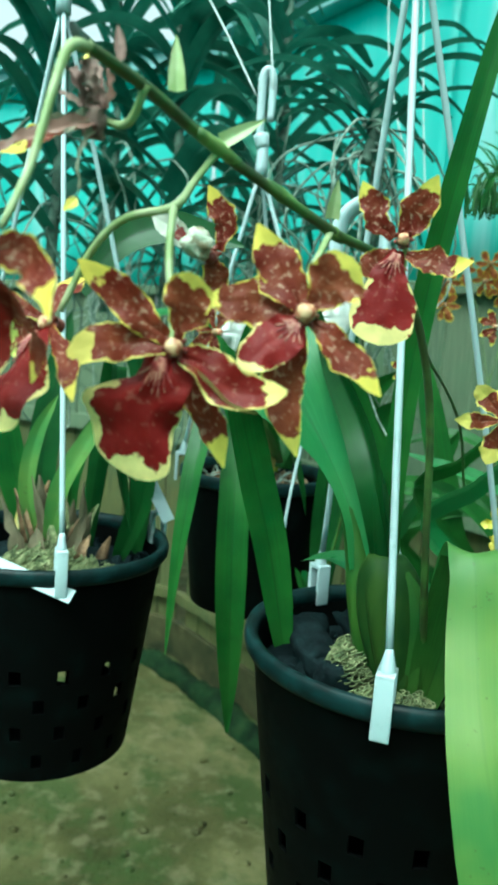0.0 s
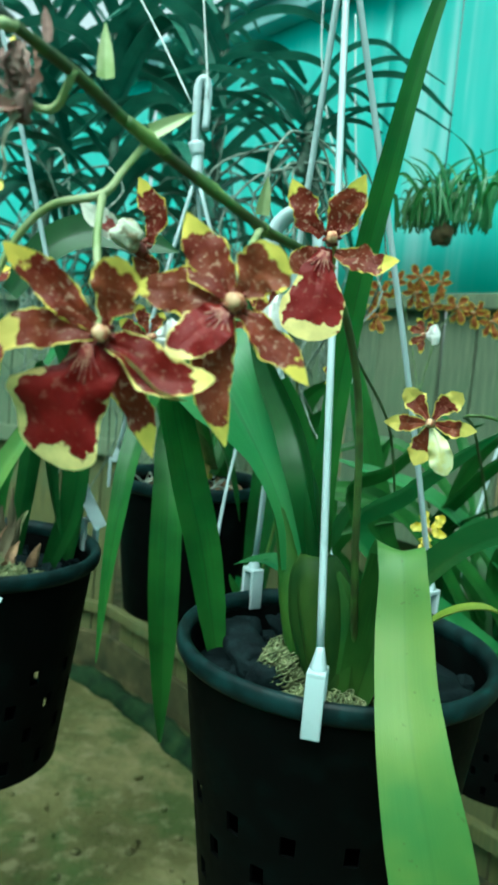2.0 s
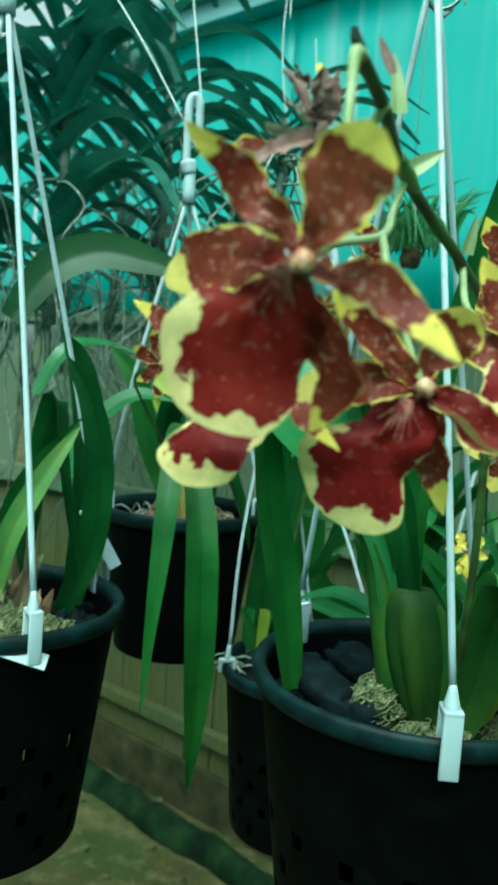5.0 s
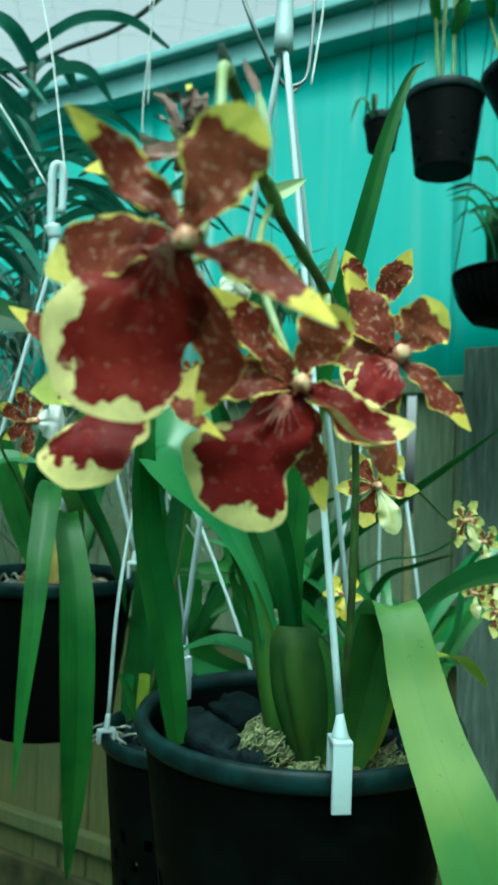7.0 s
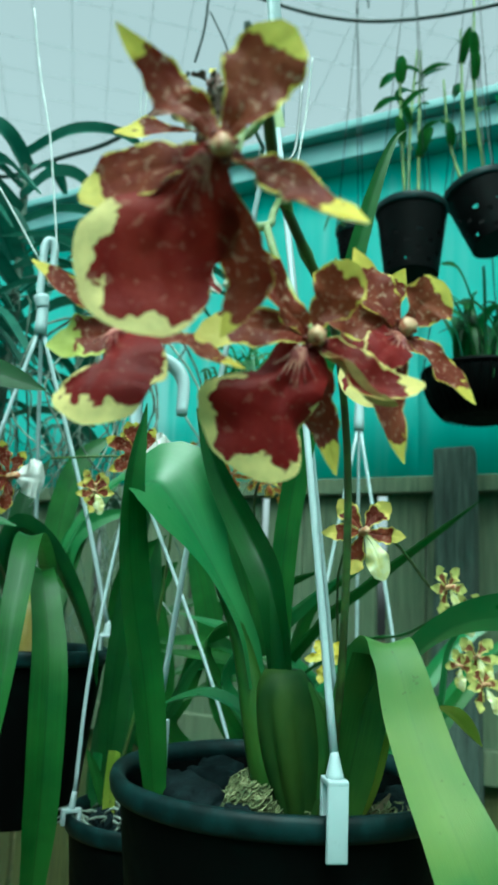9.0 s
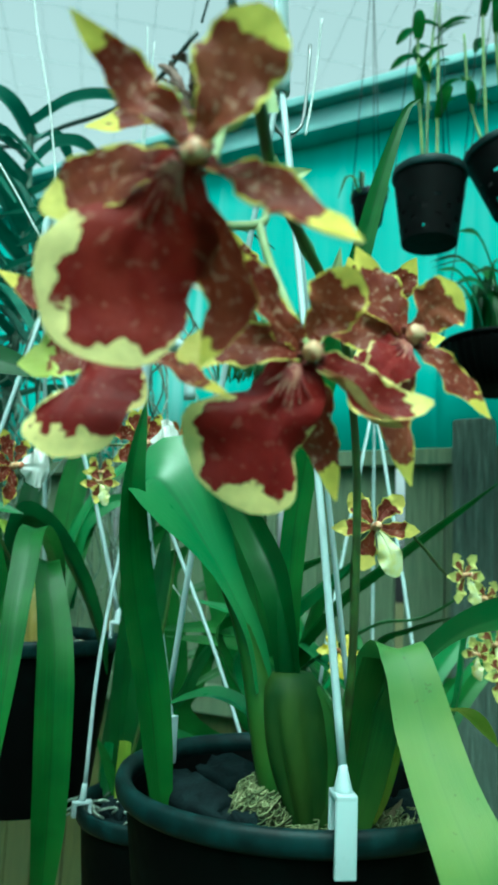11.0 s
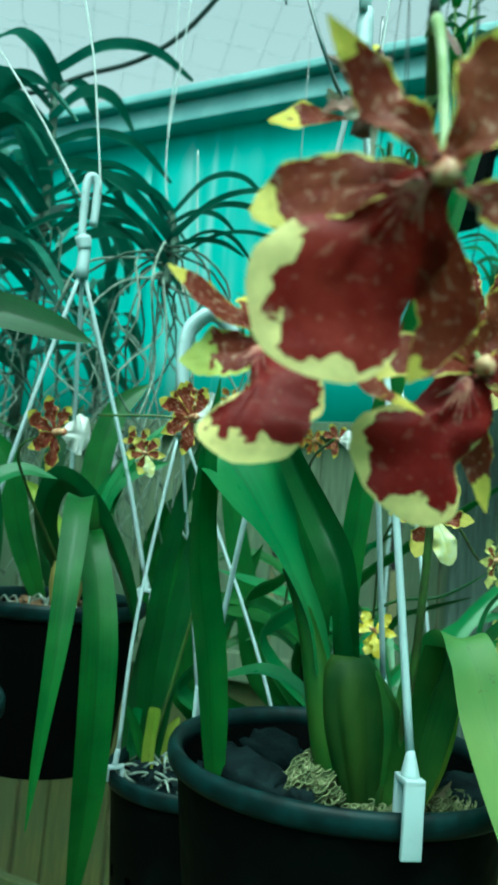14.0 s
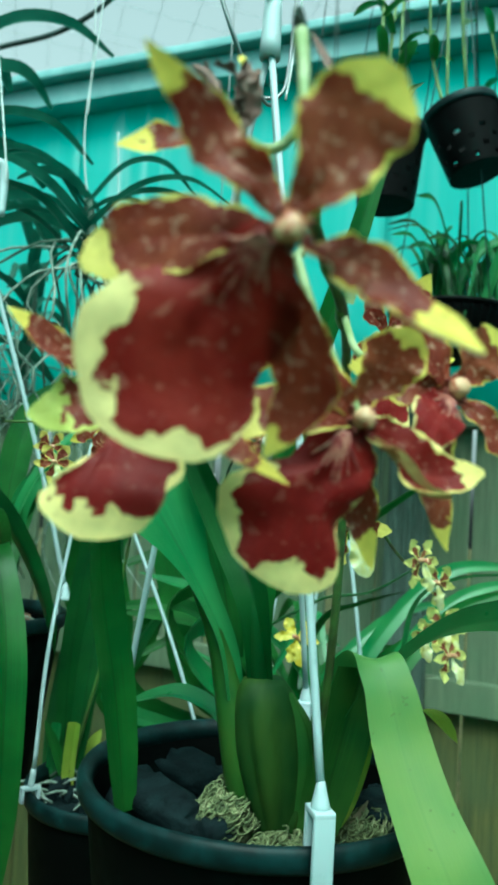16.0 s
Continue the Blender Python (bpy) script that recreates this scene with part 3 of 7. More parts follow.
def bloom(parent, at, face, petals, seed, label, cap=3.3):
    """A large flower. petals: name, shape, its line from the column in mm, width in mm, facing, material, ruffle, cup."""
    at, fc = Vector(at), Vector(face).normalized()
    s = 0.001
    bm = bmesh.new()
    up = Vector((0, 0, 1))
    add_tube(bm, [at - fc * 9 * s - up * 2 * s, at - fc * 5 * s - up * 1 * s, at - fc * 1.5 * s], [3.0 * s, 3.2 * s, 2.6 * s], 10, 12)
    for i in range(7):
        a = i * 0.9 + seed
        sd = fc.orthogonal().normalized()
        o = (Matrix.Rotation(a, 3, fc) @ sd)
        b0 = at - fc * 4 * s + o * 2.2 * s
        add_tube(bm, [b0, b0 + o * 1.8 * s + fc * 1.5 * s, b0 + o * 2.6 * s + fc * 3.4 * s], [1.3 * s, 1.1 * s, 0.5 * s], 6, 6)
    col = part("flower", bm, M_COLUMN_RED, parent, label)
    bm = bmesh.new()
    bmesh.ops.create_uvsphere(bm, u_segments=16, v_segments=12, radius=cap * s, matrix=Matrix.Translation(at))
    for v in bm.verts:
        v.co += noise.noise_vector(v.co * 260) * 0.9 * s
    part("anther_cap", bm, M_COLUMN, col, "pale cap of the column")
    for i, (kind, shape, ctrl, width, facing, mat, ruffle, cup) in enumerate(petals):
        line_pts = [at + Vector(q) * s for q in ctrl]
        if isinstance(shape, str):
            sh, w = BLADES[shape], width * s
        else:
            sh, w = shape, 2 * s
        lip = kind == "lip"
        part(kind, blade_bm(line_pts, w, facing or fc, sh, seed * 31 + i - (kind == "petal_back"), ruffle, cup, 0.025 if lip else 0.10 if shape == "narrow" else 0.05, 52 if lip else 40, 16 if lip else 10, lip), mat, col, "deep red lip with a cream-yellow margin" if lip else "")
        if lip:
            bm = bmesh.new()
            c = curve_points(line_pts, 20)
            out = (Vector(facing) if facing else fc).normalized()
            rng = random.Random(seed)
            for q in (-1.0, -0.62, -0.3, 0.0, 0.3, 0.62, 1.0):
                sd = (c[3] - c[1]).normalized().cross(out).normalized()
                l = 8 - int(3 * abs(q) + rng.uniform(0, 2))
                add_tube(bm, [c[1] + sd * q * 1.5 * s + out * 1.2 * s, c[3] + sd * q * 3.5 * s + out * 0.9 * s, c[l] + sd * q * 8 * s + out * 0.3 * s], [0.55 * s, 0.5 * s, 0.3 * s], 10, 6)
            part("callus", bm, M_CALLUS, col, "raised pinkish crest of the lip")
    return col


# ---- the setting: a timber fence with teal sheeting above it, sandy floor, netted roof ----
WALL_IN = Vector((math.sin(radians(46)), math.cos(radians(46)), 0))      # from the walk to the long fence
FLOOR = 0.17


class Run:
    """One straight run of the enclosure: its bearing, distance, and ends along it."""

    def __init__(self, bearing, at, start, end):
        self.turn = Matrix.Rotation(radians(-bearing), 3, "Z")
        self.into = self.turn @ Vector((0, 1, 0))
        self.way = self.turn @ Vector((1, 0, 0))
        self.at, self.start, self.end = at, start, end

    def point(self, along, z, off=0.0):
        """A place on the near face; off: metres behind it."""
        p = self.way * along + self.into * (self.at + off)
        return Vector((p.x, p.y, z))

    def box(self, a0, a1, z0, z1, off0, off1, bevel=0.0):
        c = self.point((a0 + a1) / 2, (z0 + z1) / 2, (off0 + off1) / 2)
        return add_box(bmesh.new(), c, (a1 - a0, abs(off1 - off0), z1 - z0), self.turn, bevel)


LONG_RUN = Run(46, 1.82, -2.7, 2.2)
END_RUN = Run(20, 2.819, -4.5, -1.63)

bm = bmesh.new()
bmesh.ops.create_grid(bm, x_segments=120, y_segments=120, size=30)
for v in bm.verts:
    v.co.z = FLOOR + (0.012 * noise.noise(v.co * 1.3) if v.co.length < 8 else 0)
tagged(part("ground", bm, M_FLOOR), "sandy brown earth floor with mossy patches", "ground", kind="structure")

# two runs of timber fence that meet at a corner, with teal sheeting in overlapping panels above
fences = []
for run in (LONG_RUN, END_RUN):
    sheet = thing("wall_sheeting", (0, 0, 0), "teal translucent plastic sheeting above the fence, streaked and rippled", "wall", kind="structure")
    i, a0 = 0, run.end
    while a0 > run.start + 0.02:
        a1, a0 = a0, max(run.start, a0 - 0.92)
        bm = bmesh.new()
        n, m = 26, 4
        rows = []
        for k2 in range(n + 1):
            s = a0 + (a1 - a0) * k2 / n
            rip = 0.014 * noise.noise(Vector((s * 1.5, i, run.at)))
            rows.append([bm.verts.new(run.point(s, 1.75 + 0.95 * q / m, 0.03 + 0.004 * (i % 2) + rip)) for q in range(m + 1)])
        for a, b in zip(rows, rows[1:]):
            for q in range(m):
                bm.faces.new((a[q], b[q], b[q + 1], a[q + 1]))
        got = bmesh.ops.extrude_face_region(bm, geom=list(bm.faces))
        bmesh.ops.translate(bm, verts=[v for v in got["geom"] if isinstance(v, bmesh.types.BMVert)], vec=run.into * 0.003)
        part("panel", bm, M_TEAL, sheet)
        i += 1
    beam = thing("wall_beam", (0, 0, 0), "painted teal-grey timber beam along the top of the sheeting", "beam", kind="structure")
    part("fascia", run.box(run.start, run.end, 2.655, 2.718, -0.04, 0.05, 0.004), M_BEAM, beam, smooth=False)
    part("capping", run.box(run.start, run.end, 2.72, 2.745, -0.075, 0.07, 0.006), M_BEAM, beam, smooth=False)
    fence = thing("fence", (0, 0, 0), "weathered grey-green timber paling fence behind the pots", "fence", kind="structure")
    part("rail", run.box(run.start, run.end, 1.735, 1.775, -0.03, 0.028, 0.004), M_TIMBER, fence, smooth=False)
    part("rail", run.box(run.start, run.end, 1.11, 1.18, -0.035, -0.002, 0.004), M_TIMBER, fence, smooth=False)
    part("rail", run.box(run.start, run.end, 0.42, 0.465, -0.035, -0.002, 0.004), M_TIMBER_SHADED, fence, smooth=False)
    part("plinth", run.box(run.start, run.end, FLOOR - 0.03, 0.33, -0.03, -0.003, 0.006), M_PLINTH, fence, "dark brown board along the foot of the fence", smooth=False)
    fences.append((run, fence))
for run, along, w in ((LONG_RUN, -0.45, 0.09), (END_RUN, -2.9, 0.1), (LONG_RUN, 1.9, 0.1)):
    bm = run.box(along - w / 2, along + w / 2, FLOOR - 0.02, 1.83, -0.10, -0.037, 0.008)
    bmesh.ops.subdivide_edges(bm, edges=[e for e in bm.edges if abs(e.verts[0].co.z - e.verts[1].co.z) > 1], cuts=14)
    for v in bm.verts:
        v.co += noise.noise_vector(v.co * 5) * 0.008
    part("post", bm, M_POST, fences[0 if run is LONG_RUN else 1][1], "dark split timber post", smooth=False)

# netting over the top, and the beams that carry it
net = bmesh.new()
for i in range(-30, 31):
    w = 0.0008
    a = Vector((0.11 * i - 0.6, -4.0, 3.05 + 0.02 * math.sin(i * 1.7)))
    add_tube(net, [a, a + Vector((0.5, 3.4, 0.03 * math.sin(i))), a + Vector((1.0, 7.2, 0.0))], [w], 10, 4)
    b = Vector((-3.4, 0.13 * i + 0.6, 3.06 + 0.02 * math.sin(i * 2.1)))
    add_tube(net, [b, b + Vector((3.2, -0.25, 0.03 * math.cos(i))), b + Vector((6.8, -0.6, 0.0))], [w], 10, 4)
tagged(part("roof_netting", net, M_NET), "fine pale netting stretched over the shade house", "netting", kind="structure")

# dark green edging along the foot of the fence
for run in (LONG_RUN, END_RUN):
    bm = bmesh.new()
    n = 8
    add_tube(bm, [run.point(run.start + (run.end - run.start) * i / n, FLOOR + 0.02, -0.13 + 0.02 * math.sin(i * 2.1)) for i in range(n + 1)], [0.050], 220, 14, 1.0)
    for v in bm.verts:
        v.co += noise.noise_vector(v.co * 5) * 0.03 + noise.noise_vector(v.co * 14) * 0.012 + noise.noise_vector(v.co * 60) * 0.008 - Vector((0, 0, 0.015))
    tagged(part("edging", bm, M_EDGING), "dark green uneven strip at the foot of the fence", "edging", kind="structure")

# leaf litter and clods on the floor
rng = random.Random(15)
bm = bmesh.new()
for i in range(260):
    x, y = rng.uniform(-1.5, 0.5), rng.uniform(0.9, 2.6)
    s = rng.uniform(0.004, 0.014)
    m = Matrix.Translation((x, y, FLOOR + rng.uniform(0.0, 0.008))) @ Euler((rng.uniform(-0.4, 0.4), rng.uniform(-0.4, 0.4), rng.uniform(0, 6))).to_matrix().to_4x4() @ Matrix.Diagonal((s * rng.uniform(1, 2), s, s * rng.uniform(0.2, 0.6), 1))
    bmesh.ops.create_icosphere(bm, subdivisions=1, radius=1.0, matrix=m)
tagged(part("ground_litter", bm, M_FLOOR), "dry leaf litter and small clods on the floor", "leaf litter", kind="stuff")

# unseen teal walls added behind the walk to tint the light and block low sky
for name, x0, y0, x1, y1 in (("wall_south", -3.2, -2.6, 2.86, -2.6), ("wall_west", -3.2, -2.6, -3.2, 5.6), ("wall_east", 2.86, -2.6, 2.86, -0.33)):
    d = Vector((x1 - x0, y1 - y0, 0))
    bm = bmesh.new()
    add_box(bm, ((x0 + x1) / 2, (y0 + y1) / 2, 1.4), (d.length, 0.02, 2.8), Matrix.Rotation(math.atan2(d.y, d.x), 3, "Z"))
    tagged(part(name, bm, M_TEAL, smooth=False), "unseen plain teal sheeting wall added to tint the light", "wall", kind="structure")

# ---- pots and hangers ----
def pot(center, radius, height, taper, label, holes=True, seg=60, group="hanging black plastic pots"):
    """A tapered black plastic pot with a rolled rim and square drain holes. center: the middle of its rim."""
    c = Vector(center)
    base = c - Vector((0, 0, height))
    ob = thing("plant_pot", base, label, "pot", group)
    bm = bmesh.new()
    rows = 14
    th = 0.003

    def ring(r, z):
        return [bm.verts.new((c.x + r * math.cos(2 * math.pi * k / seg), c.y + r * math.sin(2 * math.pi * k / seg), z)) for k in range(seg)]

    outer, inner = [], []
    for i in range(rows + 1):
        f = i / rows
        r = radius * (taper + (0.955 - taper) * f)
        z = base.z + (height - 0.012) * f
        outer.append(ring(r, z))
        inner.append(ring(r - th, z + (th if i == 0 else 0)))
    for i in range(rows):
        for k in range(seg):
            k2 = (k + 1) % seg
            hole = holes and i in (1, 3, 5, 7) and k % 4 == (0 if i % 4 == 1 else 2)
            o = (outer[i][k], outer[i][k2], outer[i + 1][k2], outer[i + 1][k])
            n = (inner[i][k], inner[i + 1][k], inner[i + 1][k2], inner[i][k2])
            if hole:
                bm.faces.new((o[0], n[0], n[3], o[1]))
                bm.faces.new((o[3], o[2], n[2], n[1]))
                bm.faces.new((o[0], o[3], n[1], n[0]))
                bm.faces.new((o[1], n[3], n[2], o[2]))
            else:
                bm.faces.new(o)
                bm.faces.new(n)
    bm.faces.new(outer[0][::-1])
    bm.faces.new(inner[0])
    part("body", bm, M_POT, ob).data.set_sharp_from_angle(angle=radians(35))
    r = radius
    prof = [(r * 0.955 - th, -0.014), (r * 0.955 - th, -0.002), (r * 0.962, 0.001), (r * 0.98, 0.0022), (r * 1.0, 0.0012), (r * 1.012, -0.002), (r * 1.014, -0.006), (r * 1.008, -0.0105), (r * 0.992, -0.0135), (r * 0.957, -0.0145)]
    part("rim", add_lathe(bmesh.new(), prof[::-1], 64, c), M_RIM, ob)
    return ob


def hanger(center, radius, apex, angles, label, top=None, clip=0.046, group="white pot hangers", bow=0.004, broad=0.0125, rod=0.0026):
    """A three-wire plastic hanger clipped over a pot's rim, meeting at apex."""
    ob = thing("pot_hanger", apex, label, "hanger", group)
    c, ap = Vector(center), Vector(apex)
    for a in angles:
        out = Vector((math.cos(radians(a)), math.sin(radians(a)), 0))
        side = Vector((-out.y, out.x, 0))
        rim = c + out * radius
        turn = Matrix((side, out, Vector((0, 0, 1)))).transposed()
        up = clip * 0.5
        bm = bmesh.new()
        add_box(bm, rim + out * 0.0055 + Vector((0, 0, up - clip / 2)), (broad, 0.0035, clip), turn, 0.001)
        add_box(bm, rim - out * 0.0085 + Vector((0, 0, up - clip * 0.42)), (broad, 0.0035, clip * 0.84), turn, 0.001)
        add_box(bm, rim - out * 0.0015 + Vector((0, 0, up)), (broad, 0.0175, 0.004), turn, 0.001)
        add_tube(bm, [rim - out * 0.0015 + Vector((0, 0, up)), rim - out * 0.003 + Vector((0, 0, up + 0.016))], [broad * 0.5, 0.0024], 4, 8)
        part("clip", bm, M_WHITE, ob, "white plastic rim clip")
        foot = rim - out * 0.003 + Vector((0, 0, up + 0.012))
        mid = foot.lerp(ap, 0.4) + out * bow
        part("rod", tube([foot, mid, ap], [rod, rod * 0.93, rod * 0.93], 12, 8), M_WHITE, ob)
    bm = bmesh.new()
    add_tube(bm, [ap - Vector((0, 0, 0.012)), ap + Vector((0, 0, 0.035))], [0.0075, 0.006], 4, 10)
    part("collar", bm, M_WHITE, ob)
    if top == "strap":
        pts = [ap + Vector((0, 0, 0.03)), ap + Vector((-0.004, 0.002, 0.09)), ap + Vector((-0.012, 0.003, 0.16)), ap + Vector((-0.006, 0.004, 0.3))]
        part("strap", tube(pts, [0.011, 0.012, 0.013, 0.012], 14, 10, 0.35), M_WHITE, ob, "flat white plastic strap")
    elif top == "hook":
        pts = [ap + Vector((0.0, 0, 0.03)), ap + Vector((-0.004, 0, 0.065)), ap + Vector((0.0, 0, 0.10)), ap + Vector((0.022, -0.004, 0.118)), ap + Vector((0.043, -0.008, 0.10)), ap + Vector((0.045, -0.008, 0.06))]
        part("hook", tube(pts, [0.008, 0.009, 0.0095, 0.0095, 0.0095, 0.008], 28, 12, 0.65), M_WHITE, ob, "white plastic hook")
    elif top == "slot":
        bm = bmesh.new()
        ring = [(-0.005, 0.03), (-0.006, 0.07), (-0.006, 0.095), (-0.003, 0.105), (0.003, 0.105), (0.006, 0.095), (0.0065, 0.075), (0.006, 0.05)]
        add_tube(bm, [ap + Vector((x, 0, z)) for x, z in ring], [0.0048, 0.0056, 0.0056, 0.0052], 30, 10, 0.8)
        add_tube(bm, [ap + Vector((0, 0, 0.02)), ap + Vector((-0.004, 0, 0.035))], [0.0075, 0.009], 4, 10)
        part("buckle", bm, M_WHITE, ob, "white plastic buckle")
    return ob


def spread(n, radius, rng, inner=0.0):
    for i in range(n):
        a = rng.uniform(0, 2 * math.pi)
        r = radius * math.sqrt(rng.uniform(inner, 1))
        yield r * math.cos(a), r * math.sin(a)


def lump(center, size, turn, seed, rough=0.25):
    """A broken lump: a rounded block pushed about by noise."""
    bm = bmesh.new()
    bmesh.ops.create_icosphere(bm, subdivisions=3, radius=1.0)
    off = Vector((seed * 3.7, seed * 1.3, 0))
    for v in bm.verts:
        d = v.co.copy()
        q = Vector([math.copysign(abs(x) ** 0.7, x) for x in d])
        q *= 1 + rough * noise.noise(d * 1.6 + off) + 0.3 * rough * noise.noise(d * 5 + off)
        v.co = q
    bmesh.ops.transform(bm, matrix=Matrix.Translation(center) @ turn.to_4x4() @ Matrix.Diagonal((*size, 1)), verts=bm.verts)
    return bm


def filling(center, radius, seed, n=70, material=None, label="dark charcoal and bark potting mix in the pot"):
    """The potting mix: one bed of many small chips."""
    rng = random.Random(seed)
    bm = bmesh.new()
    add_lathe(bm, [(0.001, 0.0), (radius * 0.5, 0.003), (radius, -0.004), (radius, -0.012), (0.001, -0.012)], 32, center)
    for x, y in spread(n, radius * 0.95, rng):
        s = rng.uniform(0.004, 0.010)
        m = Matrix.Translation(Vector(center) + Vector((x, y, rng.uniform(-0.002, 0.003)))) @ Euler([rng.uniform(0, 3) for _ in range(3)]).to_matrix().to_4x4() @ Matrix.Diagonal((s * rng.uniform(0.8, 1.8), s, s * 0.6, 1))
        bmesh.ops.create_icosphere(bm, subdivisions=1, radius=1.0, matrix=m)
    ob = part("potting_mix", bm, material or M_COAL, smooth=False)
    return tagged(ob, label, "potting mix", kind="stuff")


# the large pot in the middle
A = Vector((0.180, 0.665, 1.338))
AR = 0.1255
pot(A, AR, 0.23, 0.72, "large black plastic pot with square side holes on a white hanger")
hanger(A, AR, (0.134, 0.624, 1.85), (-99.5, 127, 46), "white plastic three-wire hanger carrying the large pot", "strap", 0.042)
filling(A - Vector((0, 0, 0.03)), AR * 0.90, 3, 90)
for x, y, z, sx, sy, rz in ((0.108, 0.661, -0.015, 0.045, 0.0135, -71), (0.148, 0.709, -0.014, 0.026, 0.014, -55), (0.252, 0.610, -0.016, 0.026, 0.014, 10), (0.236, 0.728, -0.018, 0.022, 0.014, 60), (0.104, 0.708, -0.020, 0.018, 0.013, 80), (0.128, 0.618, -0.021, 0.014, 0.010, 20)):
    bm = lump((x, y, A.z + z), (sx, sy, 0.0135), Euler((0.15, 0.06, radians(rz))).to_matrix(), sx * 90, 0.35)
    for v in bm.verts:
        v.co += noise.noise_vector(v.co * 150) * 0.002
    tagged(part("charcoal_lump", bm, M_COAL), "broken black charcoal lump on the potting mix", "charcoal", "charcoal lumps in the large pot")


def moss_clump(center, size, seed, n=260, label="clump of pale yellowish sphagnum moss on the potting mix"):
    rng = random.Random(seed)
    bm = bmesh.new()
    c = Vector(center)
    for i in range(n):
        d = Vector((rng.gauss(0, 1), rng.gauss(0, 1), abs(rng.gauss(0, 1)))).normalized()
        p = c + Vector((d.x * size[0], d.y * size[1], d.z * size[2])) * rng.uniform(0.75, 1.0)
        pts = [p]
        turn = rng.uniform(0, 6.28)
        for step in range(4):
            turn += rng.uniform(0.7, 1.6)
            pts.append(pts[-1] + Vector((math.cos(turn), math.sin(turn) * 0.7, math.sin(turn + 1.0) * 0.8)) * 0.0042)
        add_tube(bm, pts, [0.0008, 0.0009, 0.0005], 7, 4)
    got = bmesh.ops.create_icosphere(bm, subdivisions=3, radius=0.86, matrix=Matrix.Translation(c) @ Matrix.Diagonal((*size, 1)))
    return tagged(part("moss", bm, M_MOSS), label, "moss", kind="stuff")


moss_clump((0.142, 0.628, 1.322), (0.021, 0.018, 0.024), 5, 420)
moss_clump((0.165, 0.592, 1.312), (0.030, 0.012, 0.010), 6, 260)
moss_clump((0.226, 0.598, 1.314), (0.018, 0.014, 0.014), 7, 220)


# ---- the flowering orchid in the large pot ----
orchid = thing("orchid_plant", (0.18, 0.63, 1.31), "orchid with maroon yellow-edged flowers on an arching spike", "orchid")


def bulb(parent, base, top, width, flat, material=None, label="ribbed green pseudobulb"):
    """A pear-shaped ribbed pseudobulb."""
    bm = bmesh.new()
    b, t = Vector(base), Vector(top)
    ax = t - b
    side = Vector((1, 0, 0))
    prof = [0.44, 0.54, 0.66, 0.78, 0.87, 0.94, 0.99, 1.0, 0.98, 0.90, 0.58]
    n, seg = 24, 66
    rings = []
    for i in range(n + 1):
        v = i / n
        w = 0.5 * width * lerp_list(prof, v)
        row = []
        for k in range(seg):
            a = 2 * math.pi * k / seg
            rib = 1 + 0.24 * (abs(math.cos(a * 3.5 + 0.9)) ** 0.7 - 0.6) * math.sin(math.pi * min(1, v * 1.1)) + 0.02 * noise.noise(Vector((a * 2, v * 3, b.x * 50)))
            row.append(bm.verts.new(b + ax * v + Vector((math.cos(a) * w * rib, math.sin(a) * w * flat * rib, 0))))
        rings.append(row)
    for a, c in zip(rings, rings[1:]):
        for k in range(seg):
            bm.faces.new((a[k], a[(k + 1) % seg], c[(k + 1) % seg], c[k]))
    bm.faces.new(rings[-1])
    return part("pseudobulb", bm, material or M_BULB, parent, label)


def leaf(parent, ctrl, width, up, material, label="", **kw):
    return part("leaf", leaf_bm(ctrl, width, up, **kw), material, parent, label)


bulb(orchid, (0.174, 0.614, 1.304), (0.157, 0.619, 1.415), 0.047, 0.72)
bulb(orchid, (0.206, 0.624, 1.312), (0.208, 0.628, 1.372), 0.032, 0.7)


def stalk(parent, ctrl, radii, material, label="", flat=0.88):
    """The thick folded foot of a leaf."""
    return part("leaf_sheath", tube(ctrl, radii, 20, 14, flat), material, parent, label)


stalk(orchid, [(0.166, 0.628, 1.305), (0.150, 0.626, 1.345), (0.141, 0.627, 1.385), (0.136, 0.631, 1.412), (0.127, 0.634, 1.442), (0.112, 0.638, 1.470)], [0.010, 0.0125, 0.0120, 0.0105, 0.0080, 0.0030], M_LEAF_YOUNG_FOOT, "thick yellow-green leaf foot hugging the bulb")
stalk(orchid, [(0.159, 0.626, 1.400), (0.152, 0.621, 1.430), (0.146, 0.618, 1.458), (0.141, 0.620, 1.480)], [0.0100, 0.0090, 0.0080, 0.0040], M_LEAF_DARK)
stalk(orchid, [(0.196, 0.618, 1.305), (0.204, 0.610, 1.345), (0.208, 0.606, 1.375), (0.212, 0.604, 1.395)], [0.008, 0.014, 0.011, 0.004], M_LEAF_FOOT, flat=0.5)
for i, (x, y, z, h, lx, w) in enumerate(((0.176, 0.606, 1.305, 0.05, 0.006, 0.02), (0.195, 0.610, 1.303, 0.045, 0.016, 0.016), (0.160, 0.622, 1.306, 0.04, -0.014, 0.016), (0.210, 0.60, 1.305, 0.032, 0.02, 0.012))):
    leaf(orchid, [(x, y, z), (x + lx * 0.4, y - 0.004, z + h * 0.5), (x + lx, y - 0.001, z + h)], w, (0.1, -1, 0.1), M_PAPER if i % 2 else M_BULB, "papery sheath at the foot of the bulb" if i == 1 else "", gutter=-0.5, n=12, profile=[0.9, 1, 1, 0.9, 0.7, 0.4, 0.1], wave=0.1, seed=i)
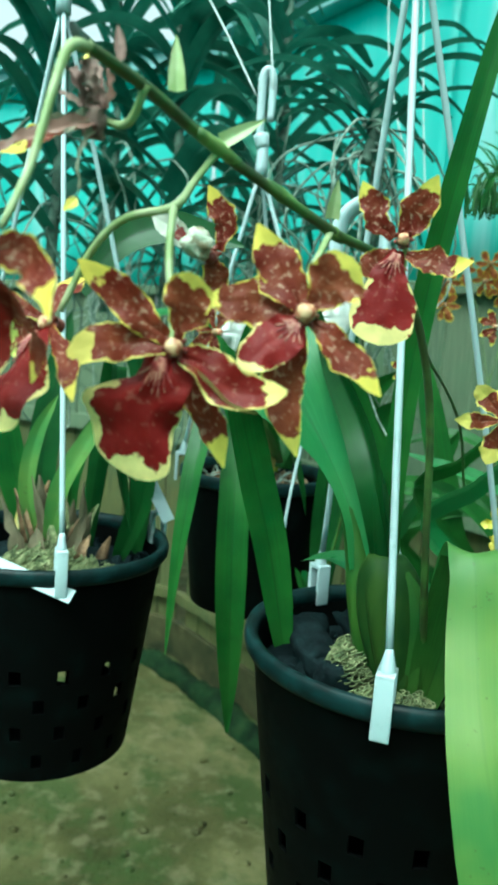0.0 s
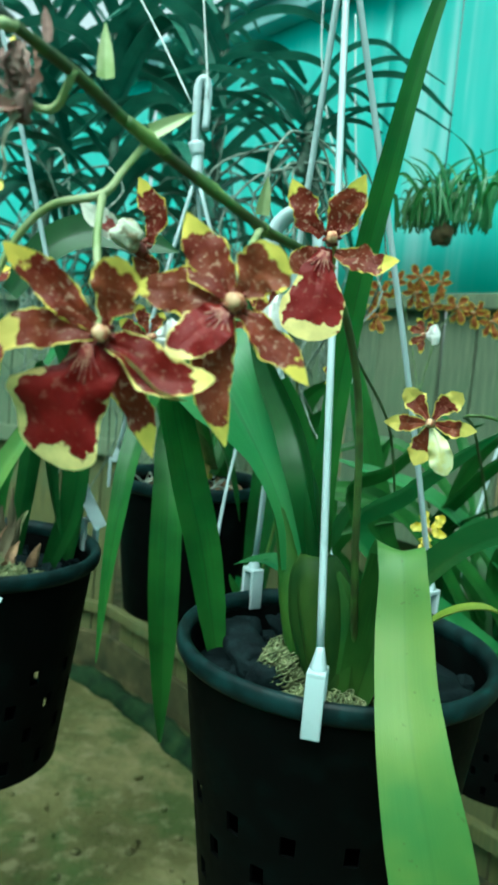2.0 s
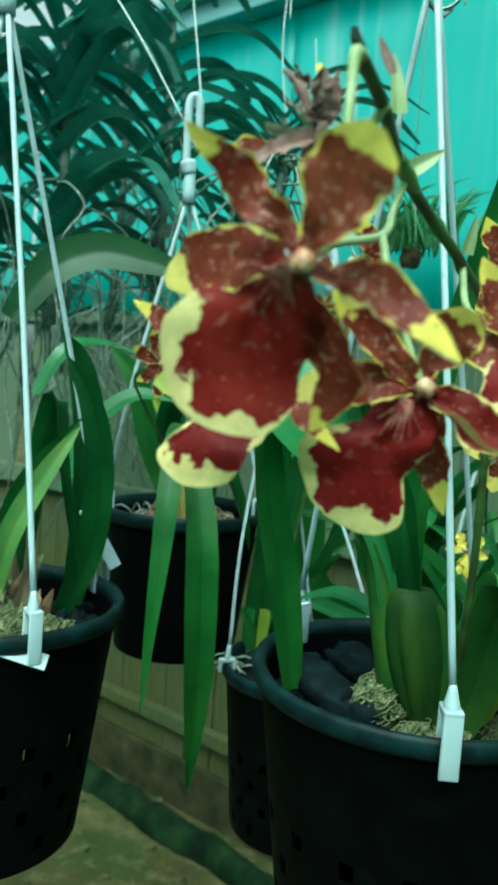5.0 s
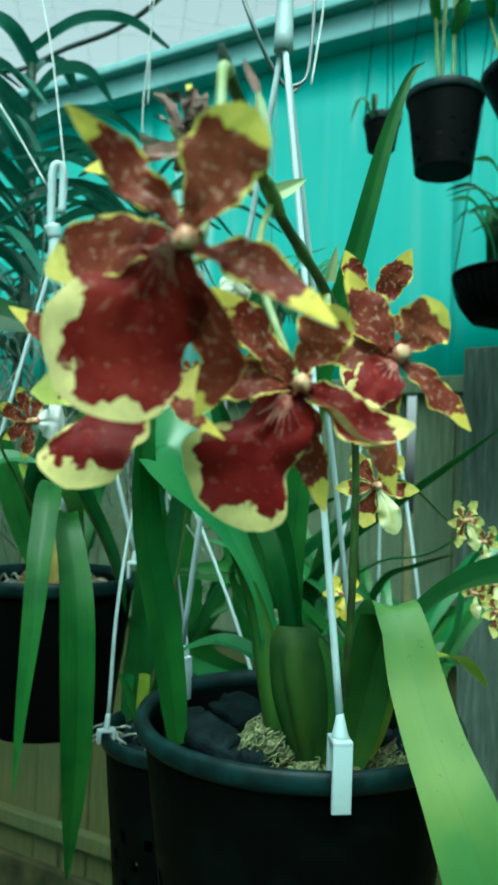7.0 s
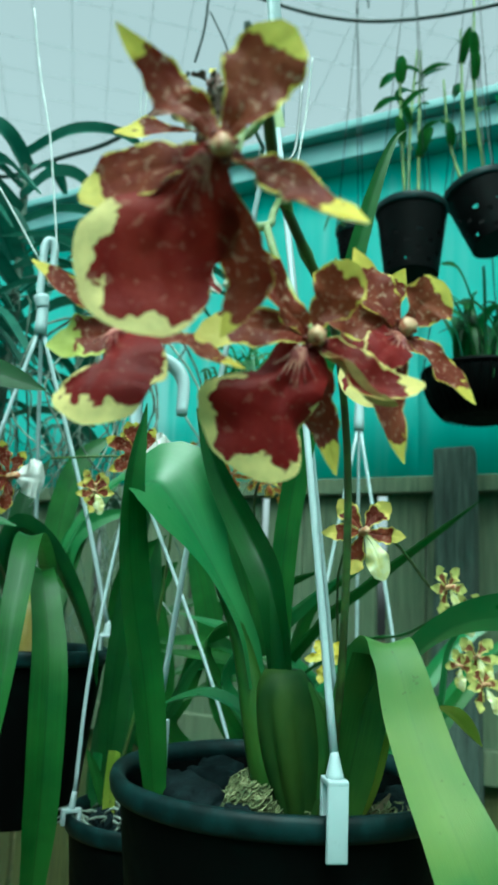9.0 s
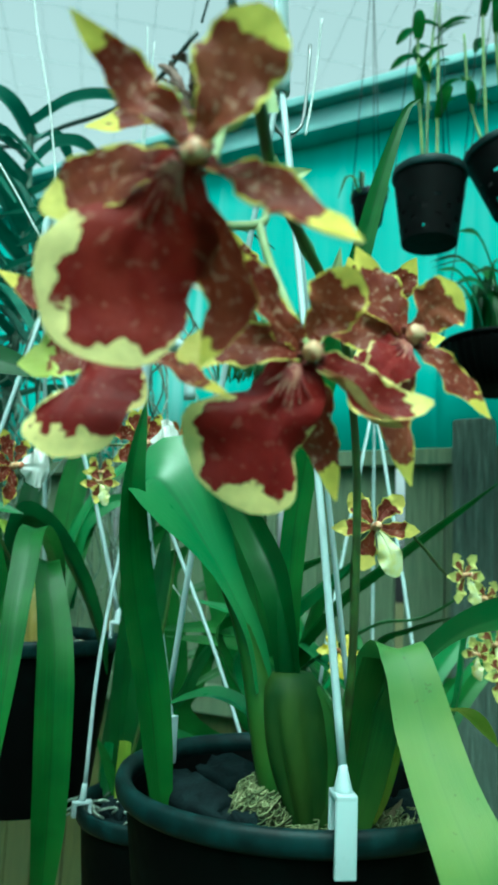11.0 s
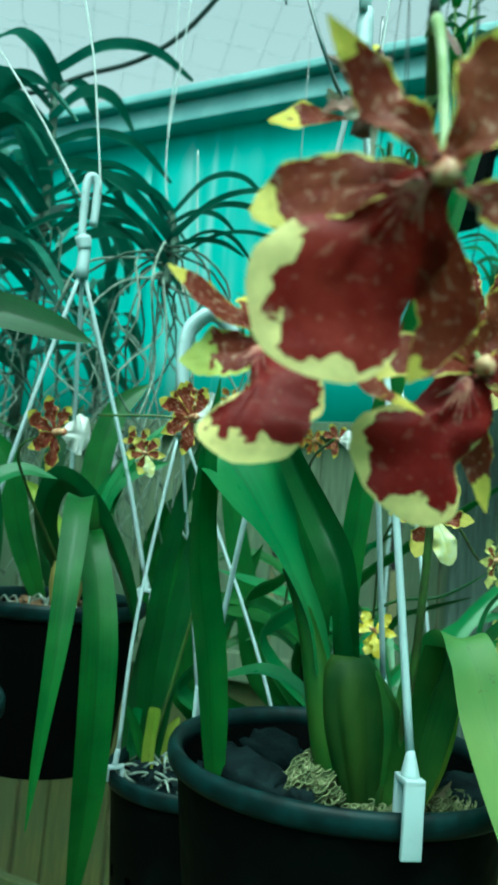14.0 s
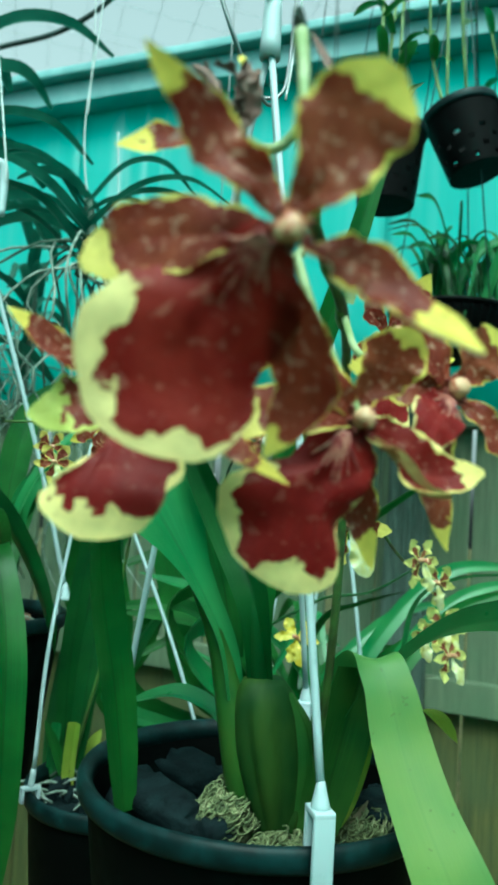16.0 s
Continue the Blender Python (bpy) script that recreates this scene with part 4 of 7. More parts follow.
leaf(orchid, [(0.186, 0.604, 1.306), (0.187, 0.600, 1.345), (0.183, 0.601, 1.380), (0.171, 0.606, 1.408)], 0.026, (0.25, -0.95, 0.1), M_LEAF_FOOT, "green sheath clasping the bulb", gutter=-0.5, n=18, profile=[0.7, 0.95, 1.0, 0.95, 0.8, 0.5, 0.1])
# erect leaf from the main bulb
leaf(orchid, [(0.157, 0.622, 1.408), (0.145, 0.612, 1.455), (0.139, 0.616, 1.480), (0.128, 0.628, 1.508), (0.106, 0.634, 1.549), (0.087, 0.634, 1.596)], 0.0225, (-0.45, -0.85, 0.1), M_LEAF_DARK, "dark green folded erect strap leaf", gutter=0.85, profile=[0.72, 0.76, 0.82, 0.95, 1.05, 1.05, 1, 0.9, 0.72, 0.46, 0.06])
# broad leaf folded over at the top
leaf(orchid, [(0.137, 0.622, 1.402), (0.130, 0.626, 1.436), (0.115, 0.632, 1.468), (0.094, 0.637, 1.502), (0.075, 0.640, 1.528), (0.062, 0.646, 1.541), (0.050, 0.658, 1.534)], 0.076, (0.30, -0.80, 0.45), M_LEAF_BRIGHT, "broad bright green leaf folded along its midrib", gutter=0.42, profile=[0.22, 0.22, 0.22, 0.24, 0.34, 0.62, 0.95, 1.1, 1.05, 0.7, 0.1])
leaf(orchid, [(0.150, 0.655, 1.42), (0.142, 0.662, 1.47), (0.128, 0.664, 1.508), (0.112, 0.664, 1.536)], 0.024, (-0.2, -0.9, 0.3), M_LEAF, gutter=0.2, profile=STRAP_CUT)
# long leaf standing at the rim
leaf(orchid, [(0.084, 0.668, 1.318), (0.068, 0.655, 1.40), (0.050, 0.640, 1.47), (0.040, 0.618, 1.53), (0.048, 0.625, 1.592)], 0.029, (0.35, -0.93, 0.0), M_LEAF, "long dark green leaf standing against the rim", gutter=0.3, twist=20)
# short arching leaf
leaf(orchid, [(0.160, 0.660, 1.352), (0.146, 0.672, 1.378), (0.124, 0.684, 1.389), (0.104, 0.698, 1.384), (0.090, 0.712, 1.376)], 0.026, (0, 0, 1), M_LEAF_BRIGHT, gutter=0.25)
# folded pale leaf that hangs over the front of the rim
leaf(orchid, [(0.204, 0.612, 1.345), (0.203, 0.596, 1.395), (0.204, 0.582, 1.424), (0.206, 0.566, 1.437), (0.208, 0.553, 1.424), (0.210, 0.540, 1.394), (0.212, 0.520, 1.362), (0.217, 0.498, 1.330), (0.227, 0.482, 1.29), (0.240, 0.474, 1.24), (0.258, 0.474, 1.19)], 0.036, (0.3, 0.75, 0.5), M_LEAF_LIGHT, "pale lime-green leaf creased over the pot rim", across=(-0.92, 0.39, 0.0), gutter=0.16, n=52, profile=[0.9, 1.0, 0.95, 0.85, 0.85, 1.0, 1.05, 1.2, 1.4, 1.45, 1.3])
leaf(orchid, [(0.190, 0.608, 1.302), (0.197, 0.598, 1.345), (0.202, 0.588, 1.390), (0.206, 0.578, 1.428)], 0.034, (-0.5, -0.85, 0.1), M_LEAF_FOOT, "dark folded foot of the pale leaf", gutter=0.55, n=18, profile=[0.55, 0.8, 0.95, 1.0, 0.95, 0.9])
# leaves towards the fence side
leaf(orchid, [(0.208, 0.612, 1.36), (0.226, 0.592, 1.41), (0.262, 0.580, 1.446), (0.310, 0.578, 1.458), (0.365, 0.585, 1.452), (0.41, 0.592, 1.43)], 0.050, (0, 0, 1), M_LEAF_BRIGHT, gutter=0.15)
leaf(orchid, [(0.222, 0.630, 1.34), (0.25, 0.62, 1.378), (0.285, 0.615, 1.388), (0.32, 0.62, 1.362)], 0.030, (0, 0, 1), M_LEAF_YOUNG, gutter=0.2)
leaf(orchid, [(0.205, 0.600, 1.325), (0.213, 0.594, 1.36), (0.222, 0.588, 1.395)], 0.018, (-0.4, -0.9, 0.2), M_LEAF_YOUNG, "yellowing leaf sheath", gutter=0.3)
# tall leaf behind the spike
leaf(orchid, [(0.160, 0.634, 1.405), (0.157, 0.630, 1.460), (0.158, 0.622, 1.525), (0.164, 0.600, 1.605), (0.174, 0.572, 1.680), (0.186, 0.556, 1.750), (0.198, 0.548, 1.792), (0.207, 0.544, 1.802)], 0.0180, (-0.3, -0.95, 0.1), M_LEAF, "tall pointed green leaf", gutter=0.35, n=34, profile=[0.8, 0.9, 1.0, 1.0, 0.95, 0.85, 0.68, 0.45, 0.22, 0.03])

# the spike, arching over towards the walk
part("spike", tube([(0.190, 0.612, 1.33), (0.178, 0.572, 1.43), (0.167, 0.548, 1.535), (0.142, 0.512, 1.600), (0.103, 0.453, 1.615), (0.057, 0.404, 1.637), (0.036, 0.369, 1.649), (0.019, 0.343, 1.656)], [0.0027, 0.0026, 0.0025, 0.0024, 0.0025, 0.0025, 0.0025, 0.0023], 60, 10), M_SPIKE_DARK, orchid, "dark green flower spike with swollen joints")
for p, q in (((0.050, 0.392, 1.641), (0.064, 0.412, 1.634)), ((0.075, 0.424, 1.629), (0.088, 0.437, 1.622)), ((0.1, 0.45, 1.616), (0.11, 0.464, 1.612))):
    part("joint", tube([p, Vector(p).lerp(Vector(q), 0.5), q], [0.0024, 0.0034, 0.0024], 8, 10), M_SPIKE, orchid)
part("spike_tip", tube([(0.021, 0.346, 1.6555), (0.017, 0.338, 1.652), (0.015, 0.331, 1.636), (0.012, 0.323, 1.610), (0.007, 0.314, 1.588)], [0.0024, 0.0020, 0.0016, 0.0015, 0.0013], 20, 10), M_PEDICEL, orchid, "pale green bent spike tip")
part("stub", tube([(0.020, 0.344, 1.656), (0.0175, 0.341, 1.6585), (0.0165, 0.340, 1.661)], [0.0022, 0.0018, 0.0011], 6, 8), M_POST, orchid, "dry brown end of the spike")
part("branch", tube([(0.057, 0.404, 1.637), (0.050, 0.394, 1.622), (0.044, 0.386, 1.610), (0.024, 0.385, 1.604), (0.010, 0.386, 1.590), (-0.001, 0.384, 1.565)], [0.0016, 0.0015, 0.0018, 0.0016, 0.0016, 0.0014], 24, 8), M_PEDICEL, orchid)
part("pedicel", tube([(0.044, 0.386, 1.610), (0.046, 0.376, 1.59), (0.052, 0.364, 1.565), (0.054, 0.358, 1.556)], [0.0017, 0.0016, 0.0014, 0.0014], 14, 8), M_PEDICEL, orchid)
part("pedicel", tube([(0.104, 0.454, 1.614), (0.098, 0.43, 1.592), (0.098, 0.40, 1.582), (0.102, 0.374, 1.572)], [0.0018, 0.0016, 0.0014, 0.0014], 14, 8), M_PEDICEL, orchid)
part("pedicel", tube([(0.142, 0.512, 1.600), (0.142, 0.5, 1.612), (0.141, 0.482, 1.617)], [0.002, 0.0016, 0.0015], 10, 8), M_PEDICEL, orchid)
part("pedicel", tube([(0.036, 0.366, 1.650), (0.028, 0.372, 1.638), (0.016, 0.378, 1.640), (0.008, 0.376, 1.648)], [0.0018, 0.0017, 0.0016, 0.0014], 14, 8), M_PEDICEL, orchid)
for p, d, l in (((0.058, 0.404, 1.64), (0.7, 0.3, 0.5), 0.022), ((0.044, 0.38, 1.652), (-0.1, 0.1, 1.0), 0.022), ((0.104, 0.453, 1.62), (0.1, -0.3, 0.9), 0.018)):
    p, d = Vector(p), Vector(d).normalized()
    part("bract", leaf_bm([p, p + d * l * 0.5, p + d * l], 0.007, (0.2, -1, 0.1), gutter=0.5, n=8, profile=[1, 0.9, 0.6, 0.05]), M_PEDICEL, orchid)

CAM_SIDE = (-0.35, -0.88, -0.30)
bloom(orchid, (-0.001, 0.301, 1.583), CAM_SIDE, [
    ("lip", ([5, 10, 14, 17, 19, 19, 17, 16, 15, 13, 11], [3, 6, 8, 9, 12, 21, 28, 28, 25, 20, 15]), [(-2, 4, 1), (-6, 16, -9), (-9, 28, -26), (-6, 31, -48)], 1, (-0.35, -0.92, -0.15), M_LIP_WIDE, 0.06, -0.14),
    ("petal", "lobe", [(-3, 12, 2), (-13, 24, 4), (-24, 36, 2), (-34, 42, -3)], 19, (-0.35, -0.92, 0.1), M_PETAL_EDGED, 0.12, 0.12),
    ("petal", "oval", [(5, 10, -8), (13, 17, -20), (17, 24, -32), (12, 31, -45)], 17, (-0.7, -0.68, -0.15), M_SIDE_LOBE, 0.10, 0.05),
    ("sepal", "narrow", [(-1, 1, 3), (-9, 6, 13), (-17, 9, 22), (-32, 5, 33)], 12, (-0.3, -0.9, -0.3), M_SEPAL, 0.34, 0.1),
    ("sepal", "club", [(1, 0, 3), (4, -4, 10), (8, -9, 19), (12, -17, 30)], 23, (-0.45, -0.85, -0.25), M_SEPAL_BROWN, 0.14, 0.12),
    ("petal", "narrow", [(3, 0, -2), (14, 3, -3), (26, 1, -7), (38, -16, -23)], 13, (-0.42, -0.86, 0.2), M_SEPAL, 0.32, 0.1),
    ("petal_back", "narrow", [(3.1, 0.5, -2.4), (14.1, 3.5, -3.4), (26.1, 1.5, -7.4), (38.1, -15.5, -23.4)], 13, (-0.42, -0.86, 0.2), M_PETAL_PALE, 0.32, 0.1),
], 1, "large maroon flower facing the walk")
bloom(orchid, (-0.010, 0.390, 1.560), (-0.4, -0.9, -0.1), [
    ("lip", ([5, 10, 14, 18, 20, 22, 22, 21, 19, 16, 11], [3, 3, 3, 3, 4, 5, 7, 11, 15, 14, 8]), [(-2, 0, -3), (-6, -12, -14), (-11, -18, -30), (-14, -18, -46)], 1, (-0.5, -0.8, 0.2), M_LIP, 0.10, -0.10),
    ("sepal", "oval", [(-2, 1, 2), (-16, 1, 7), (-26, 1, 13), (-36, 2, 19)], 9.5, (-0.3, -0.9, 0.4), M_SEPAL, 0.16, 0.1),
    ("petal", "oval", [(-1, 2, -2), (-10, 4, -6), (-18, 7, -9), (-27, 10, -11)], 18, (-0.4, -0.9, 0.1), M_SEPAL_YELLOW, 0.14, 0.1),
    ("petal", "narrow", [(2, 0, -1), (14, -16, -9), (24, -32, -18), (33, -49, -28)], 9, (0.1, -1.0, 0.2), M_SEPAL, 0.2, 0.1),
    ("sepal", "club", [(0, 4, 2), (0, 12, 9), (2, 20, 16), (2, 26, 22)], 14, (-0.2, -0.9, 0.3), M_SEPAL, 0.14, 0.1),
], 2, "maroon flower half hidden behind the large one")
bloom(orchid, (0.055, 0.3565, 1.5545), (-0.12, -1.0, 0.0), [
    ("lip", ([8, 11, 13, 13.5, 14, 12, 10, 11, 12, 13, 11], [7, 10, 11, 12, 20, 28.5, 29.5, 28, 25, 20, 14]), [(-4, 4, -2), (-8, 4, -18), (-12, 8, -36), (-15, 13, -54)], 1, (-0.15, -1.0, 0.08), M_LIP, 0.07, -0.14),
    ("sepal", "hooked", [(-3, 3, 2), (-11, 1, 9), (-22, -2, 17), (-36, -6, 29)], 14.5, (-0.1, -1.0, 0.1), M_SEPAL, 0.22, 0.15),
    ("petal", "paddle", [(-3, 3, 0), (-15, 2, 1), (-29, 4, -1), (-44, 7, -6)], 15.5, (-0.1, -1.0, 0.2), M_PETAL_EDGED, 0.16, 0.12),
    ("sepal", "club", [(0, 4, 3), (3, 1, 10), (6, -4, 17), (9, -11, 26)], 20, (-0.1, -1.0, 0.0), M_SEPAL_BROWN, 0.16, 0.12),
    ("petal", ([4, 6, 7.5, 8.5, 9, 9, 8.5, 8, 7, 5, 1], [3, 4, 5, 6.5, 8, 8, 7, 6.5, 5.5, 4, 1]), [(3, 2, -3), (14, 1, -8), (28, 1, -16), (44, -3, -13)], 1, (0.0, -0.95, 0.3), M_PETAL_RED, 0.22, 0.20),
    ("sepal", "narrow", [(2, 5, -4), (7, 13, -15), (12, 19, -28), (19, 20, -47)], 14, (-0.1, -1.0, 0.0), M_SEPAL, 0.16, 0.12),
    ("rolled_edge", "paddle", [(4, 1, -6), (13, 0, -12), (24, 0, -21), (34, 0, -22)], 7, (-0.3, -0.25, -0.9), M_ROLL, 0.06, -0.35),
], 3, "maroon flower with a broad red lip", 3.6)
bloom(orchid, (0.102, 0.371, 1.571), (0.05, -1.0, 0.0), [
    ("sepal", "oval", [(-3, 4, 2), (-9, 5, 11), (-15, 6, 20), (-22, 6, 33)], 19, (0.0, -1.0, 0.1), M_SEPAL, 0.14, 0.15),
    ("petal", "club", [(1, 3, 2), (5, 2, 7), (10, 0, 13), (17, -3, 20)], 22, (0.1, -1.0, 0.1), M_SEPAL_BROWN, 0.14, 0.15),
    ("petal", "narrow", [(2, 3, -3), (10, 1, -9), (20, -1, -18), (31, -2, -29)], 13, (0.1, -1.0, 0.2), M_SEPAL, 0.22, 0.12),
    ("petal", "oval", [(-3, 4, -1), (-15, 6, 1), (-28, 7, 3), (-41, 6, 3)], 19, (-0.1, -1.0, 0.1), M_SEPAL_BROWN, 0.14, 0.1),
    ("sepal", "oval", [(-2, 4, -5), (-6, 4, -20), (-6, 4, -36), (1, 4, -56)], 17, (0.0, -1.0, 0.0), M_SEPAL_BROWN, 0.12, 0.12),
    ("lip", ([3, 6, 8, 9, 9.5, 9.5, 9, 8, 7, 5, 2], [3, 6, 8, 9, 9.5, 9.5, 9, 8, 7, 5, 2]), [(-2, 2, -3), (-8, -2, -9), (-15, -6, -15), (-23, -9, -24)], 1, (-0.1, -1.0, 0.2), M_LIP, 0.18, -0.1),
], 4, "maroon flower turned aside", 3.8)
bloom(orchid, (0.139, 0.462, 1.614), (0.0, -1.0, -0.1), [
    ("lip", ([3, 5, 7, 9, 11, 13, 15, 16, 16, 15, 12], [3, 5, 7, 9, 11, 13, 15, 16, 16, 15, 12]), [(-2, 3, -5), (-5, 0, -19), (-6, -2, -34), (-7, -2, -52)], 1, (0.0, -1.0, 0.1), M_LIP, 0.08, -0.12),
    ("sepal", "narrow", [(-5, 4, 0), (-12, 2, 8), (-17, 1, 16), (-22, 0, 26)], 14, (0.0, -1.0, 0.0), M_SEPAL, 0.16, 0.12),
    ("sepal", "oval", [(-1, 4, 1), (4, 1, 10), (8, -3, 18), (13, -7, 29)], 17, (0.0, -1.0, 0.0), M_SEPAL, 0.16, 0.15),
    ("petal", "narrow", [(2, 3, -7), (11, 2, -9), (21, 1, -11), (34, -1, -9)], 13.5, (0.0, -1.0, 0.2), M_SEPAL, 0.18, 0.12),
    ("petal", "oval", [(-5, 4, -6), (-10, 4, -10), (-16, 5, -14), (-21, 6, -18)], 13, (0.0, -1.0, 0.1), M_SEPAL_BROWN, 0.16, 0.1),
], 5, "maroon flower at the end of the row", 3.0)
bloom(orchid, (0.050, 0.438, 1.598), (-0.15, 0.9, 0.1), [
    ("petal", "narrow", [(4, 0, 2), (6, -1, 12), (3, -2, 21), (-3, -3, 31)], 12, (-0.1, -1.0, 0.1), M_SEPAL, 0.18, 0.15),
    ("petal", "oval", [(-8, 0, 3), (-16, -1, 8), (-23, -2, 13), (-30, -3, 18)], 11, (-0.1, -1.0, 0.1), M_PETAL_PALE, 0.25, 0.15),
    ("sepal", "oval", [(2, -3, -3), (3, -4, -8), (5, -4, -14), (6, -3, -19)], 13, (-0.1, -1.0, 0.1), M_SEPAL_BROWN, 0.3, 0.2),
], 6, "maroon flower seen from behind with a pale cap")

# ---- the neighbouring pots ----
B = Vector((-0.175, 0.80, 1.345))
pot(B, 0.122, 0.215, 0.74, "black plastic pot with square side holes hanging beside the large pot")
hanger(B, 0.122, (-0.18, 0.79, 1.86), (-62, 38, 165), "white plastic hanger of the neighbouring black pot", "slot", 0.040, broad=0.0105)
filling(B - Vector((0, 0, 0.028)), 0.11, 8, 80)
C = Vector((0.007, 1.02, 1.399))
pot(C, 0.097, 0.170, 0.76, "smaller black plastic pot hanging further back by the fence", holes=False)
hanger(C, 0.097, (-0.012, 0.985, 1.765), (196, -20, 80), "white plastic hanger with a buckle on two cords", "slot", 0.034)
filling(C - Vector((0, 0, 0.016)), 0.086, 9, 70, M_BARK, "brown bark chips filling the back pot")
D = Vector((0.141, 0.872, 1.262))
pot(D, 0.088, 0.175, 0.78, "small black plastic pot hanging low behind the large pot")
hanger(D, 0.088, (0.092, 0.887, 1.592), (188, -40, 75), "white plastic hanger with a hook above the small pot", "hook", 0.012, bow=0.007, broad=0.006, rod=0.0019)
filling(D - Vector((0, 0, 0.014)), 0.077, 10, 60, M_COAL, "dark potting mix under pale roots in the small pot")


def vanda(base, height, leaves, length, seed, lean=(0, 0), roots=10, droop=0.6, turn=0.0, width=0.036, label="tall vanda orchid with two ranks of dark strap leaves"):
    """A vanda: an upright stem, arching strap leaves in two ranks and hanging pale roots."""
    rng = random.Random(seed)
    b = Vector(base)
    ob = thing("vanda_orchid", b, label, "orchid", "vanda orchids")
    top = b + Vector((lean[0], lean[1], height))
    part("stem", tube([b, b.lerp(top, 0.5) + Vector((0.01, 0, 0)), top], [0.009, 0.008, 0.006], 16, 8), M_ROOT_DARK, ob)
    for i in range(leaves):
        f = (i + 0.5) / leaves
        p = b.lerp(top, 0.12 + 0.88 * f)
        a = radians(turn) + (0 if i % 2 else math.pi) + rng.uniform(-0.5, 0.5)
        out = Vector((math.cos(a), math.sin(a), 0))
        l = length * rng.uniform(0.6, 1.3) * (1 - 0.25 * f)
        rise = 0.45 + 0.5 * f + rng.uniform(-0.3, 0.45)
        dr = droop * rng.uniform(0.1, 1.5)
        pts = [p, p + out * l * 0.3 + Vector((0, 0, l * 0.34 * rise)), p + out * l * 0.62 + Vector((0, 0, l * (0.42 * rise - 0.10 * dr))), p + out * l * 0.92 + Vector((0, 0, l * (0.25 * rise - 0.42 * dr)))]
        part("leaf", leaf_bm(pts, width * rng.uniform(0.75, 1.35), (0, 0, 1), gutter=0.45, n=16, profile=[0.9, 1, 1, 1, 0.95, 0.85, 0.65, 0.3]), M_VANDA, ob)
    for i in range(roots):
        p = b.lerp(top, rng.uniform(0.0, 0.55))
        a = rng.uniform(0, 6.28)
        d = Vector((math.cos(a), math.sin(a), 0)) * rng.uniform(0.03, 0.12)
        l = rng.uniform(0.15, 0.42)
        kink = Vector((rng.uniform(-1, 1), rng.uniform(-1, 1), 0)) * 0.035
        pts = [p, p + d * 0.8 + Vector((0, 0, -0.02)), p + d * 1.2 + kink + Vector((0, 0, -l * 0.35)), p + d - kink + Vector((0, 0, -l * 0.7)), p + d * rng.uniform(0.6, 1.6) + kink + Vector((0, 0, -l))]
        part("root", tube(pts, [0.0019, 0.0017, 0.0015, 0.001], 14, 5), M_ROOT if i % 3 else M_ROOT_DARK, ob)
    return ob


vanda((0.105, 1.10, 1.80), 0.10, 15, 0.20, 1, roots=24, turn=-5, width=0.019, droop=0.12, label="vanda orchid with a fan of dark leaves and hanging pale roots")
vanda((-0.05, 1.38, 1.62), 0.60, 24, 0.25, 2, roots=26, turn=20, width=0.037, droop=0.35)
vanda((-0.20, 1.28, 1.62), 0.42, 18, 0.25, 3, roots=26, turn=-15, width=0.034)
vanda((-0.14, 1.75, 1.66), 0.62, 22, 0.27, 4, roots=20, turn=40, width=0.036)
vanda((-0.42, 1.62, 1.60), 0.62, 22, 0.33, 5, roots=16, turn=5, width=0.038)
vanda((-0.34, 1.15, 1.62), 0.50, 18, 0.27, 6, roots=16, turn=60, width=0.034)
vanda((0.12, 1.72, 1.70), 0.34, 16, 0.22, 7, roots=30, turn=70, width=0.022)
vanda((-0.62, 2.1, 1.55), 0.80, 24, 0.38, 8, roots=10, turn=15)
vanda((-0.30, 2.25, 1.55), 0.80, 24, 0.34, 9, roots=10, turn=-40)

# fence palings: grey boards above the middle rail, olive-brown ones darkened as shade below it
rng = random.Random(4)
for z0, z1, mat in ((1.125, 1.74, M_TIMBER), (0.19, 1.12, M_TIMBER_SHADED)):
    boards = []
    for w in (0.094, 0.1, 0.106):
        bm = bmesh.new()
        add_box(bm, (0, 0, (z0 + z1) / 2), (w, 0.016, z1 - z0), None, 0.003)
        me = bpy.data.meshes.new("paling")
        bm.to_mesh(me)
        bm.free()
        me.materials.append(mat)
        boards.append(me)
    for run, fence in fences:
        for i in range(int((run.end - run.start) / 0.105)):
            ob = new("paling", boards[rng.randrange(3)])
            ob.parent = fence
            ob.matrix_local = Matrix.Translation(run.point(run.end - 0.06 - 0.105 * i, 0.0, 0.0085 + rng.uniform(-0.002, 0.003))) @ run.turn.to_4x4() @ pose(0, 0, 0, 0, rng.uniform(-0.35, 0.35), 0)

# ---- plants in the neighbouring pots ----
plant_c = thing("orchid_plant", (0.004, 1.02, 1.37), "orchid with long drooping strap leaves in the back pot", "orchid")
bulb(plant_c, (0.012, 1.01, 1.372), (0.014, 1.01, 1.45), 0.036, 0.7, M_BULB_OLD, "yellowing pseudobulb")
leaf(plant_c, [(0.034, 1.016, 1.412), (0.020, 0.930, 1.480), (-0.008, 0.815, 1.508), (-0.017, 0.768, 1.462), (-0.022, 0.748, 1.400), (-0.027, 0.742, 1.335), (-0.031, 0.742, 1.262)], 0.0215, (0.20, 0.77, 1.89), M_LEAF, "long narrow drooping leaf", n=36, gutter=0.3, profile=[0.6, 0.7, 0.85, 1.0, 1.05, 1.0, 0.9, 0.75, 0.55, 0.35, 0.05])
